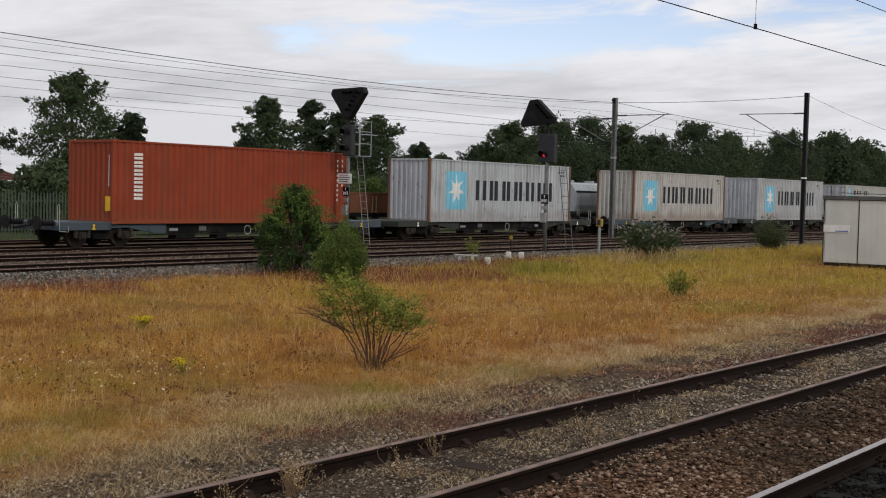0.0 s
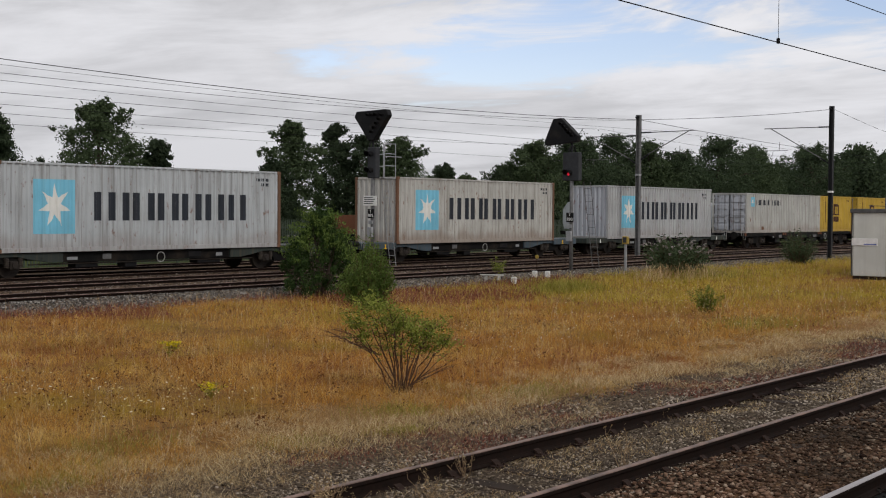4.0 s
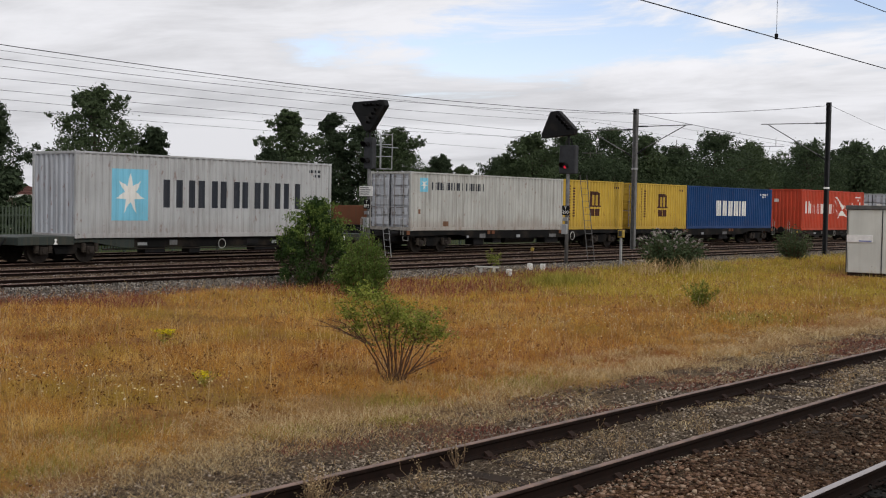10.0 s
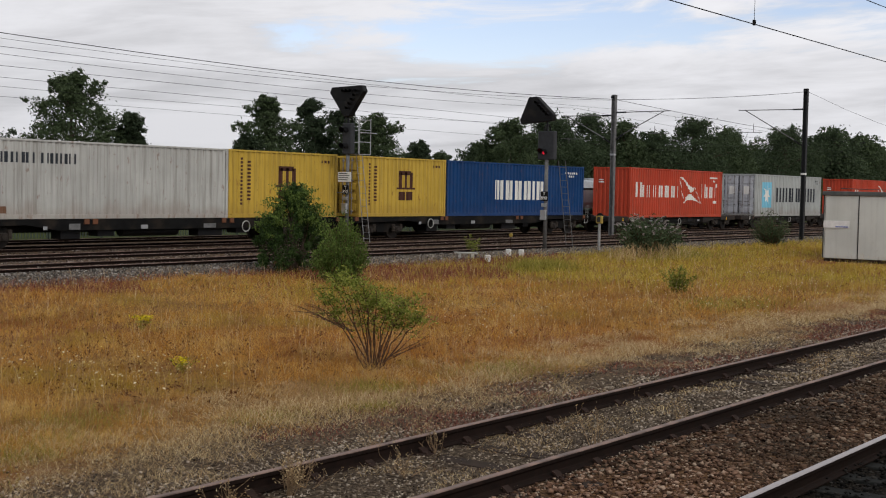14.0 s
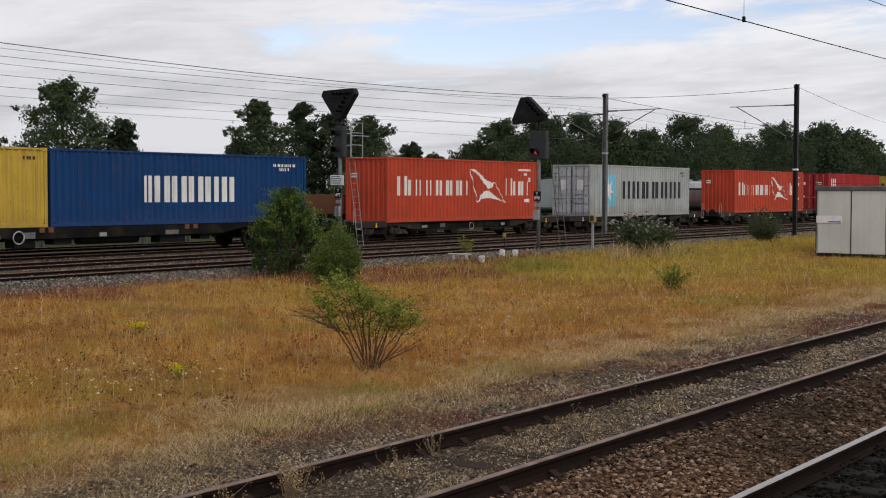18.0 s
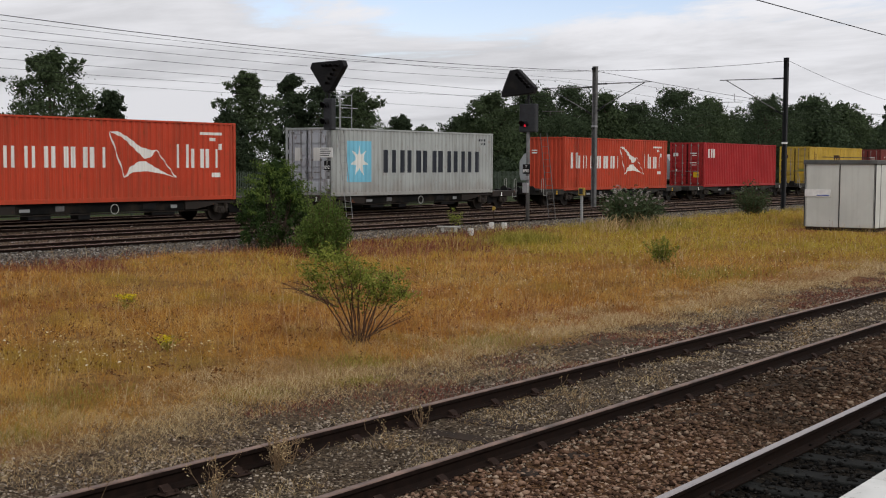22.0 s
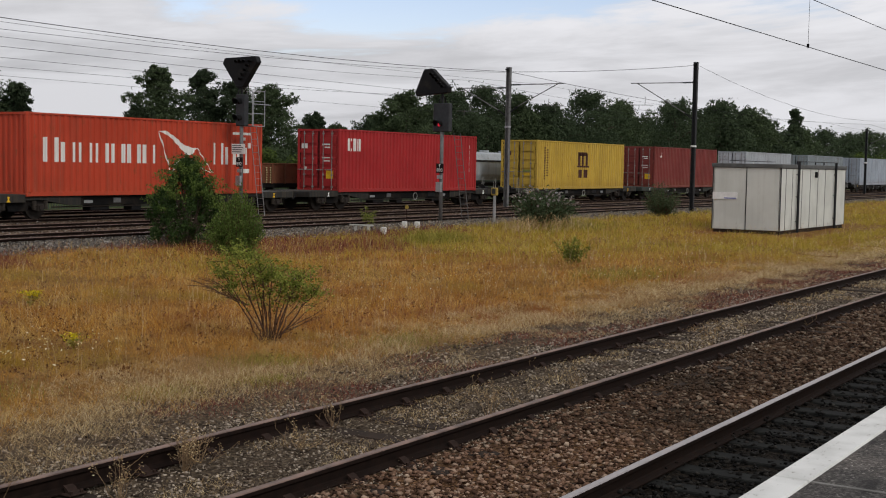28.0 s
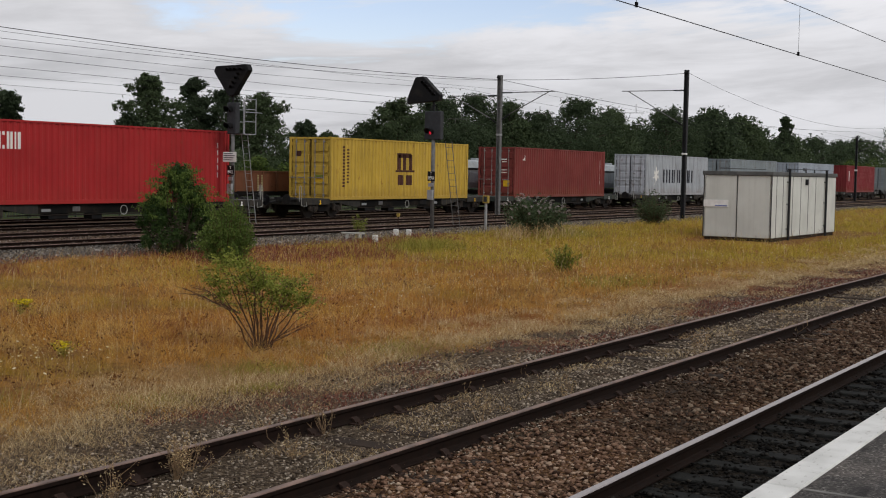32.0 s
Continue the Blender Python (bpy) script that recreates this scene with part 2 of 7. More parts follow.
M = {}
M["ground"] = ground_material()
M["rust_rail"] = plain("rusty_rail_side", (0.015, 0.009, 0.007), 0.85, 0.0, 0.4, 14, 0.3)
M["rail_top"] = plain("dull_rail_head", (0.2, 0.135, 0.11), 0.6, 0.2, 0.6, 3, 0.1)
M["rail_bright"] = plain("bright_rail_head", (0.38, 0.34, 0.33), 0.42, 0.8, 0.2, 6, 0.05)
M["timber"] = plain("old_sleeper_timber", (0.035, 0.025, 0.019), 0.9, 0.0, 0.4, 9, 0.5)
M["concrete"] = plain("dirty_concrete", (0.045, 0.04, 0.035), 0.9, 0.0, 0.35, 6, 0.3)
M["oily_concrete"] = plain("oil-black_sleeper_concrete", (0.017, 0.0175, 0.0165), 0.9, 0.0, 0.5, 6, 0.3)
M["iron"] = plain("rusty_iron", (0.04, 0.025, 0.02), 0.85, 0.1, 0.4, 20, 0.3)
M["black"] = plain("grimy_black_paint", (0.005, 0.005, 0.006), 0.6, 0.0, 0.4, 6, 0.2, dirt=(0.014, 0.012, 0.01))
# Grime, and on the low wagons' mid beams also shade, as one near-black.
M["under"] = plain("grimy_shaded_wagon_frame", (0.008, 0.008, 0.008), 0.75, 0.0, 0.5, 4, 0.2, dirt=(0.024, 0.019, 0.015))
M["under_blue"] = paint("faded_blue_grey_frame", (0.06, 0.085, 0.105), 1.0, (0.012, 0.022, 0.018), 0.6)
M["under_green"] = paint("faded_green_grey_frame", (0.036, 0.046, 0.042), 0.9, (0.02, 0.022, 0.018), 0.6)
M["under_rust"] = paint("rusty_black_frame", (0.03, 0.025, 0.022), 1.0, (0.2, 0.07, 0.03), 0.75, streak=False)
M["under_pale"] = paint("dusty_grey_frame", (0.03, 0.03, 0.028), 0.9, (0.02, 0.022, 0.018), 0.65)
M["housing"] = plain("dusty_grey_lamp_housing", (0.035, 0.037, 0.041), 0.6, 0.0, 0.3, 5, 0.1)
M["wheel"] = plain("oily_wheel_steel", (0.03, 0.024, 0.02), 0.7, 0.1, 0.4, 8, 0.2)
M["galv"] = plain("galvanised_steel", (0.36, 0.37, 0.38), 0.5, 0.6, 0.15, 7, 0.1)
M["grey_steel"] = plain("weathered_grey_steel", (0.15, 0.15, 0.15), 0.65, 0.2, 0.3, 5, 0.1)
M["dark_steel"] = plain("dark_painted_steel", (0.018, 0.019, 0.021), 0.6, 0.0, 0.3, 5, 0.1)
M["wire"] = plain("dark_copper_wire", (0.012, 0.012, 0.013), 0.8, 0.0, 0.1, 20, 0)
M["cream"] = paint("cream_cabinet_paint", (0.6, 0.615, 0.57), 0.12, (0.2, 0.15, 0.1), 0.55)
M["trim_grey"] = plain("dark_grey_trim", (0.035, 0.037, 0.038), 0.6, 0.0, 0.3, 6, 0.1)
M["roof_grey"] = plain("weathered_grey_roof_edge", (0.1, 0.103, 0.1), 0.7, 0.0, 0.3, 3, 0.1)
M["white"] = paint("worn_white_paint", (0.58, 0.58, 0.56), 0.85, (0.2, 0.19, 0.17), 0.7, streak=False)
M["white_clean"] = plain("white_marking_paint", (0.74, 0.74, 0.72), 0.6, 0, 0.12, 5, 0.05)
M["sticker_pale"] = plain("faded_pale_yellow_paint", (0.5, 0.46, 0.24), 0.6, 0, 0.3, 6, 0.05)
M["lock_steel"] = plain("dull_zinc_locking_bar", (0.24, 0.225, 0.215), 0.55, 0.2, 0.4, 9, 0.1)
M["white_edge"] = edge_paint()
M["rail_white"] = plain("dulled_white_rail_paint", (0.36, 0.36, 0.34), 0.6, 0, 0.4, 9, 0.05)
M["yellow"] = plain("yellow_enamel", (0.34, 0.24, 0.05), 0.5, 0, 0.2, 6, 0.05)
M["tarmac"] = tarmac_material()
M["pale_concrete"] = plain("pale_weathered_concrete", (0.36, 0.355, 0.33), 0.85, 0, 0.25, 6, 0.2)
M["slab"] = plain("platform_coping_concrete", (0.16, 0.155, 0.145), 0.9, 0, 0.3, 8, 0.3)
M["brick_dark"] = plain("sooty_brick", (0.08, 0.05, 0.04), 0.9, 0, 0.35, 10, 0.4)
M["bark"] = plain("grey_brown_bark", (0.085, 0.065, 0.05), 0.95, 0, 0.35, 20, 0.6)
M["twig"] = plain("red_brown_twig", (0.1, 0.06, 0.04), 0.9, 0, 0.35, 20, 0.4)
M["red_lamp"] = Nodes("red_signal_lamp", 0.3).color((0.5, 0.01, 0.02)).glow((1.0, 0.02, 0.06), 0.45).m
M["lens_dark"] = plain("dark_signal_lens", (0.01, 0.012, 0.013), 0.2, 0, 0.1, 5, 0)
M["fence"] = plain("grey_green_palisade_steel", (0.066, 0.086, 0.066), 0.65, 0.2, 0.25, 5, 0.1)
M["tile_roof"] = plain("brown_roof_tile", (0.085, 0.04, 0.033), 0.85, 0, 0.3, 3, 0.4)
M["house_wall"] = plain("pale_house_wall", (0.42, 0.36, 0.3), 0.85, 0, 0.15, 2, 0.1)
M["glass"] = plain("dark_window_glass", (0.02, 0.023, 0.025), 0.1, 0, 0.1, 2, 0)
M["rust_wagon"] = paint("rust_brown_wagon_side", (0.16, 0.065, 0.035), 0.7, (0.07, 0.03, 0.02), 0.8)
M["grey_wagon"] = paint("pale_grey_wagon_side", (0.33, 0.36, 0.38), 0.5, (0.12, 0.09, 0.07), 0.6)
M["stone"] = by_island("ballast_stone", [(0.0, (0.016, 0.011, 0.008)), (0.35, (0.085, 0.066, 0.049)), (0.7, (0.28, 0.23, 0.18)), (1.0, (0.5, 0.43, 0.35))], 0.9, patch=[(0.7, (0.07, 0.053, 0.04), 0.5, 0.62, 0.4), (2.0, (0.09, 0.05, 0.035), 0.56, 0.66, 0.5)], bump=0.3)
M["stone_brown"] = by_island("brown_ballast_stone", [(0.0, (0.025, 0.014, 0.01)), (0.3, (0.11, 0.062, 0.04)), (0.75, (0.24, 0.145, 0.098)), (1.0, (0.4, 0.3, 0.22))], 0.9, patch=[(0.6, (0.06, 0.042, 0.03), 0.5, 0.66, 0.6)], bump=0.3, along=(8.0, 14.5, (0.5, 0.52, 0.52)))
M["stone_dark"] = by_island("oily_ballast_stone", [(0.0, (0.004, 0.004, 0.004)), (0.7, (0.014, 0.013, 0.012)), (1.0, (0.04, 0.037, 0.033))], 0.85, bump=0.3)
M["stone_far"] = by_island("brown-black_ballast_stone", [(0.0, (0.02, 0.015, 0.012)), (0.5, (0.075, 0.058, 0.048)), (0.85, (0.17, 0.14, 0.12)), (1.0, (0.32, 0.28, 0.25))], 0.9, bump=0.2)
M["stone_grey"] = by_island("grey_ballast_stone", [(0.0, (0.03, 0.027, 0.024)), (0.5, (0.1, 0.09, 0.08)), (0.85, (0.24, 0.22, 0.2)), (1.0, (0.45, 0.42, 0.39))], 0.9, bump=0.2)
GRASS = [(0.0, (0.19, 0.075, 0.018)), (0.3, (0.41, 0.18, 0.03)), (0.6, (0.57, 0.29, 0.05)), (0.85, (0.68, 0.43, 0.11)), (1.0, (0.75, 0.57, 0.27))]
M["grass"] = by_island("dry_golden_grass", GRASS, 0.8, 0.3, patch=[(0.16, (0.44, 0.17, 0.03), 0.46, 0.6, 0.45), (0.5, (0.17, 0.07, 0.022), 0.5, 0.62, 0.7), (0.8, (0.66, 0.45, 0.14), 0.51, 0.62, 0.75), (0.33, (0.3, 0.24, 0.035), 0.52, 0.64, 0.7),
                                                                (1.4, (0.48, 0.25, 0.045), 0.5, 0.6, 0.5), (3.2, (0.11, 0.055, 0.018), 0.55, 0.65, 0.7), (2.6, (0.72, 0.52, 0.22), 0.57, 0.66, 0.6)])
M["grass_green"] = by_island("yellow_green_grass", [(0.0, (0.2, 0.165, 0.02)), (0.4, (0.39, 0.3, 0.035)), (0.8, (0.53, 0.42, 0.07)), (1.0, (0.6, 0.49, 0.16))], 0.8, 0.3, patch=[(0.2, (0.48, 0.25, 0.06), 0.5, 0.62, 0.35), (0.5, (0.16, 0.17, 0.025), 0.54, 0.66, 0.6)])
M["grass_pale"] = by_island("bleached_low_grass", [(0.0, (0.26, 0.16, 0.07)), (0.6, (0.54, 0.4, 0.21)), (1.0, (0.72, 0.6, 0.38))], 0.8, 0.25, patch=[(0.6, (0.12, 0.11, 0.03), 0.62, 0.74, 0.4), (0.3, (0.3, 0.16, 0.06), 0.52, 0.65, 0.6)])
M["grass_red"] = by_island("reddish_stonecrop", [(0.0, (0.075, 0.024, 0.022)), (0.6, (0.2, 0.062, 0.046)), (1.0, (0.3, 0.13, 0.085))], 0.85, 0.15)
M["grass_fresh"] = by_island("fresh_green_grass", [(0.0, (0.13, 0.13, 0.022)), (0.5, (0.27, 0.25, 0.045)), (1.0, (0.42, 0.36, 0.1))], 0.8, 0.3)
M["seed"] = by_island("dark_seed_heads", [(0.0, (0.05, 0.02, 0.01)), (1.0, (0.14, 0.055, 0.02))], 0.9)
M["petal"] = by_island("small_pale_flowers", [(0.0, (0.7, 0.55, 0.12)), (0.5, (0.75, 0.68, 0.42)), (1.0, (0.8, 0.76, 0.62))], 0.7, 0.2)
M["ragwort"] = by_island("yellow_ragwort", [(0.0, (0.45, 0.36, 0.01)), (1.0, (0.75, 0.62, 0.02))], 0.7, 0.2)


def leaf_mat(name, a, b, c, sheer=0.3):
    return by_island(name, [(0.0, a), (0.5, b), (1.0, c)], 0.65, sheer, patch=[(0.5, tone(b, 0.6), 0.45, 0.65, 0.6)])


M["leaf_far"] = leaf_mat("dark_summer_foliage", (0.036, 0.052, 0.03), (0.046, 0.065, 0.036), (0.06, 0.082, 0.044), 0.3)
M["leaf_far_mid"] = leaf_mat("mid_summer_foliage", (0.052, 0.074, 0.038), (0.07, 0.097, 0.047), (0.09, 0.122, 0.058), 0.35)
M["leaf_wood"] = leaf_mat("deep_green_wood_foliage", (0.045, 0.064, 0.036), (0.06, 0.085, 0.045), (0.08, 0.11, 0.056), 0.35)
M["leaf_far_light"] = leaf_mat("light_summer_foliage", (0.035, 0.055, 0.015), (0.07, 0.105, 0.025), (0.12, 0.16, 0.04), 0.3)
M["leaf_dark"] = leaf_mat("dark_bush_leaf", (0.02, 0.036, 0.012), (0.036, 0.066, 0.02), (0.062, 0.102, 0.028), 0.25)
M["leaf_greyish"] = leaf_mat("grey-green_leaf", (0.04, 0.06, 0.026), (0.07, 0.1, 0.048), (0.12, 0.155, 0.085), 0.3)
M["leaf_mid"] = leaf_mat("mid_green_bush_leaf", (0.055, 0.092, 0.02), (0.105, 0.16, 0.038), (0.18, 0.24, 0.058), 0.35)
M["leaf_bright"] = leaf_mat("bright_hawthorn_leaf", (0.085, 0.112, 0.018), (0.2, 0.24, 0.044), (0.34, 0.365, 0.085), 0.45)
M["bloom"] = by_island("faded_pink_blossom", [(0.0, (0.2, 0.16, 0.15)), (1.0, (0.5, 0.46, 0.44))], 0.8, 0.2)


# ---- building helpers ----
def obj(name, mesh, parent=None, label=""):
    ob = new(name, mesh)
    if parent:
        ob.parent = parent
    if label:
        ob["label"] = label
    return ob


def part(name, bm, material, parent=None, label="", smooth=False):
    """Links a bmesh as one mesh object."""
    me = bpy.data.meshes.new(name)
    bm.to_mesh(me)
    bm.free()
    for mt in material if isinstance(material, (list, tuple)) else (material,):
        me.materials.append(M[mt] if isinstance(mt, str) else mt)
    if smooth:
        me.polygons.foreach_set("use_smooth", [True] * len(me.polygons))
    return obj(name, me, parent, label)


def thing(name, m, label, category, group="", kind=""):
    """An empty at a thing's base, for its parts."""
    ob = new(name)
    ob.empty_display_size = 0.1
    ob.matrix_basis = m
    return tagged(ob, label, category, group, kind)


def box(bm, lo, hi, bevel=0.0, mat=0):
    """An upright box between two corners."""
    lo, hi = Vector(lo), Vector(hi)
    r = bmesh.ops.create_cube(bm, size=1.0, matrix=Matrix.Translation((lo + hi) / 2) @ Matrix.Diagonal((*(hi - lo), 1)))
    if mat:
        for f in {f for v in r["verts"] for f in v.link_faces}:
            f.material_index = mat
    if bevel:
        bmesh.ops.bevel(bm, geom=list({e for v in r["verts"] for e in v.link_edges}), offset=bevel, segments=1, affect="EDGES")
    return bm


def tube(bm, a, b, r, r2=None, seg=8, caps=True):
    """A round bar from a to b."""
    a, b = Vector(a), Vector(b)
    d = b - a
    m = Matrix.Translation((a + b) / 2) @ d.to_track_quat("Z", "Y").to_matrix().to_4x4()
    bmesh.ops.create_cone(bm, cap_ends=caps, segments=seg, radius1=r, radius2=r if r2 is None else r2, depth=d.length, matrix=m)
    return bm


def sweep(bm, pts, r, seg=8, closed=False):
    """A bent round bar through the points; r: one radius, or one for each point."""
    pts = [Vector(p) for p in pts]
    n = len(pts)
    rs = r if isinstance(r, (list, tuple)) else [r] * n
    side = None
    rings = []
    for i, p in enumerate(pts):
        a, b = (pts[(i - 1) % n], pts[(i + 1) % n]) if closed else (pts[max(0, i - 1)], pts[min(n - 1, i + 1)])
        d = (b - a).normalized()
        if side is None:
            side = d.orthogonal().normalized()
        side = (side - d * side.dot(d)).normalized()
        up = d.cross(side)
        rings.append([bm.verts.new(p + (side * math.cos(2 * math.pi * k / seg) + up * math.sin(2 * math.pi * k / seg)) * rs[i]) for k in range(seg)])
    for i in range(n if closed else n - 1):
        q, s = rings[i], rings[(i + 1) % n]
        for k in range(seg):
            bm.faces.new((q[k], q[(k + 1) % seg], s[(k + 1) % seg], s[k]))
    if not closed:
        bm.faces.new(rings[0][::-1])
        bm.faces.new(rings[-1])
    return bm


def extrude(bm, outline, axis, a, b, mat=0):
    """A prism: a flat outline of two coordinates, drawn out along an axis from a to b."""
    def at(p, k):
        return {"x": (k, p[0], p[1]), "y": (p[0], k, p[1]), "z": (p[0], p[1], k)}[axis]
    n = len(outline)
    v0, v1 = [bm.verts.new(at(p, a)) for p in outline], [bm.verts.new(at(p, b)) for p in outline]
    fs = [bm.faces.new(v0[::-1]), bm.faces.new(v1)]
    fs += [bm.faces.new((v0[i], v0[(i + 1) % n], v1[(i + 1) % n], v1[i])) for i in range(n)]
    for f in fs:
        f.material_index = mat
    bmesh.ops.recalc_face_normals(bm, faces=fs)
    return bm


def B():
    return bmesh.new()


def quick_mesh(name, verts, faces, mats, smooth=False):
    """A large mesh from arrays; faces all have the same number of corners."""
    me = bpy.data.meshes.new(name)
    nf, k = faces.shape
    me.vertices.add(len(verts))
    me.vertices.foreach_set("co", np.ascontiguousarray(verts, dtype=np.float32).ravel())
    me.loops.add(nf * k)
    me.loops.foreach_set("vertex_index", np.ascontiguousarray(faces, dtype=np.int32).ravel())
    me.polygons.add(nf)
    me.polygons.foreach_set("loop_start", np.arange(0, nf * k, k, dtype=np.int32))
    for mt in mats:
        me.materials.append(M[mt])
    if smooth:
        me.polygons.foreach_set("use_smooth", np.ones(nf, dtype=bool))
    me.update(calc_edges=True)
    me.validate()
    return me


# ---- ground, tracks, platform ----
def ground_z(x, y):
    """The land's height: low by the near tracks, rising to the ballast of the far ones."""
    if 3.9 < y < 5.4:
        return -0.2 + 0.045 * min(1.0, (y - 3.9) / 0.15)
    if y < 8.8:
        k = max(0.0, min(1.0, (y - 5.3) / 0.5, (8.8 - y) / 0.8))
        return -0.2 + k * (0.036 + 0.05 * noise.noise((x * 0.45, y * 0.6, 9.0)))
    if y < 25.7:
        z = -0.2 + 0.16 * (y - 8.8) / 16.9
        return z + 0.05 * (noise.noise((x * 0.3, y * 0.3, 0)) + 0.5 * noise.noise((x, y, 3)))
    if y < 27.2:
        return -0.04 + 0.0933 * (y - 25.7)
    if y < 41.8:
        return 0.1
    if y < 42.6:
        return 0.1 - 0.1875 * (y - 41.8)
    return -0.05


def ground():
    ys = [-3000, -300, -40, 0, 1.7, 3, 3.89, 4.06, 4.6, 5] + [5.3 + 0.25 * i for i in range(14)] + [8.8] + [8.8 + 0.5 * i for i in range(1, 34)] + [25.75, 26.2, 26.7, 27.2, 30, 35, 40, 41.8, 42.6, 44, 50, 60, 90, 200, 800, 3000]
    xs = [-3000, -600, -120, -30, -10, 0] + [0.6 * i for i in range(1, 130)] + [80, 85, 92, 100, 120, 150, 200, 400, 1000, 3000]
    v = np.array([(x, y, ground_z(x, y)) for y in ys for x in xs])
    nx, ny = len(xs), len(ys)
    f = np.array([(j * nx + i, j * nx + i + 1, (j + 1) * nx + i + 1, (j + 1) * nx + i) for j in range(ny - 1) for i in range(nx - 1)])
    ob = obj("ground", quick_mesh("ground", v, f, ["ground"], True))
    tagged(ob, "dry straw-coloured ground with gravel beside the railway tracks", "ground", kind="structure")


ground()
TRAIN_Y = 36.29
RAIL_FAR = 0.2
RAIL = [(-0.07, -0.159), (0.07, -0.159), (0.07, -0.148), (0.02, -0.135), (0.01, -0.12), (0.01, -0.06), (0.018, -0.045), (0.035, -0.038),
        (0.035, -0.008), (0.028, 0.0), (-0.028, 0.0), (-0.035, -0.008), (-0.035, -0.038), (-0.018, -0.045), (-0.01, -0.06), (-0.01, -0.12), (-0.02, -0.135), (-0.07, -0.148)]


def rail_mesh(x0, x1, head):
    bm = B()
    extrude(bm, RAIL, "x", x0, x1)
    for f in bm.faces:
        if f.calc_center_median().z > -0.006 and abs(f.normal.x) < 0.5:
            f.material_index = 1
    me = bpy.data.meshes.new("rail")
    bm.to_mesh(me)
    bm.free()
    me.materials.append(M["rust_rail"])
    me.materials.append(M[head])
    return me


def sleeper_mesh(mat, seed):
    rnd = random.Random(seed)
    bm = B()
    if mat == "timber":
        box(bm, (-0.127, -1.3, -0.3), (0.127, 1.3, -0.165), 0.012)
        for v in bm.verts:
            v.co += Vector((rnd.uniform(-1, 1) * 0.006, rnd.uniform(-1, 1) * 0.03, rnd.uniform(-1, 1) * 0.004))
    else:
        extrude(bm, [(-0.14, -0.36), (0.14, -0.36), (0.11, -0.165), (-0.11, -0.165)], "y", -1.25, 1.25)
        bmesh.ops.bevel(bm, geom=bm.edges[:], offset=0.01, segments=1, affect="EDGES")
    me = bpy.data.meshes.new("sleeper")
    bm.to_mesh(me)
    bm.free()
    me.materials.append(M[mat])
    return me


def chair_mesh():
    """A cast rail chair with its jaws and bolts, for one side of one sleeper."""
    bm = B()
    box(bm, (-0.09, -0.17, -0.166), (0.09, 0.17, -0.152), 0.005)
    for s in (-1, 1):
        extrude(bm, [(s * 0.072, -0.152), (s * 0.12, -0.152), (s * 0.085, -0.115), (s * 0.05, -0.1)], "x", -0.045, 0.045)
        for dx in (-0.05, 0.05):
            tube(bm, (dx, s * 0.145, -0.152), (dx, s * 0.145, -0.13), 0.014, seg=6)
    me = bpy.data.meshes.new("chair")
    bm.to_mesh(me)
    bm.free()
    me.materials.append(M["iron"])
    return me


def track(name, yc, z, x0, x1, s0, s1, mat, head, label, step=0.72, chairs=0.0):
    """Two rails on sleepers; sleepers lie from s0 to s1, chairs as far as x = chairs."""
    t = tagged(thing(name, pose(0, yc, z), label, "railway track", kind="structure"))
    rm = rail_mesh(x0, x1, head)
    for s in (-1, 1):
        obj("rail", rm, t).location = (0, s * 0.7525, 0)
    meshes = [sleeper_mesh(mat, i) for i in range(4)]
    cm = chair_mesh()
    rnd = random.Random(int(yc * 10))
    n = int((s1 - s0) / step)
    for i in range(n):
        x = s0 + i * step + rnd.uniform(-0.03, 0.03)
        so = obj("sleeper", meshes[i % 4], t)
        so.matrix_basis = pose(x, rnd.uniform(-0.02, 0.02), rnd.uniform(-0.012, 0.0), 0, 0, rnd.uniform(-1.2, 1.2))
        if x < chairs:
            for s in (-1, 1):
                obj("rail_chair", cm, t).matrix_basis = pose(x, s * 0.7525, 0)


track("track_1", 3.273, 0.0, -40, 320, 3.0, 70, "oily_concrete", "rail_bright", "running track beside the platform, bright rails on dark sleepers", 0.65)
track("track_2", 6.717, 0.0, -40, 320, 4.2, 90, "timber", "rail_top", "rusty siding track, half-buried timber sleepers in weedy ballast", 0.76, 40)
track("track_3", 28.2, RAIL_FAR, -60, 420, 14, 90, "concrete", "rail_top", "far running track on grey ballast", 0.72)
track("track_4", 32.1, RAIL_FAR, -60, 420, 16, 90, "concrete", "rail_top", "far running track on brown-grey ballast", 0.72)
track("track_5", TRAIN_Y, RAIL_FAR, -260, 420, 18, 90, "concrete", "rail_top", "far track that carries the container train", 0.72)
track("track_6", 40.5, RAIL_FAR, -60, 420, 20, 90, "concrete", "rail_top", "far siding track with standing wagons", 0.72)


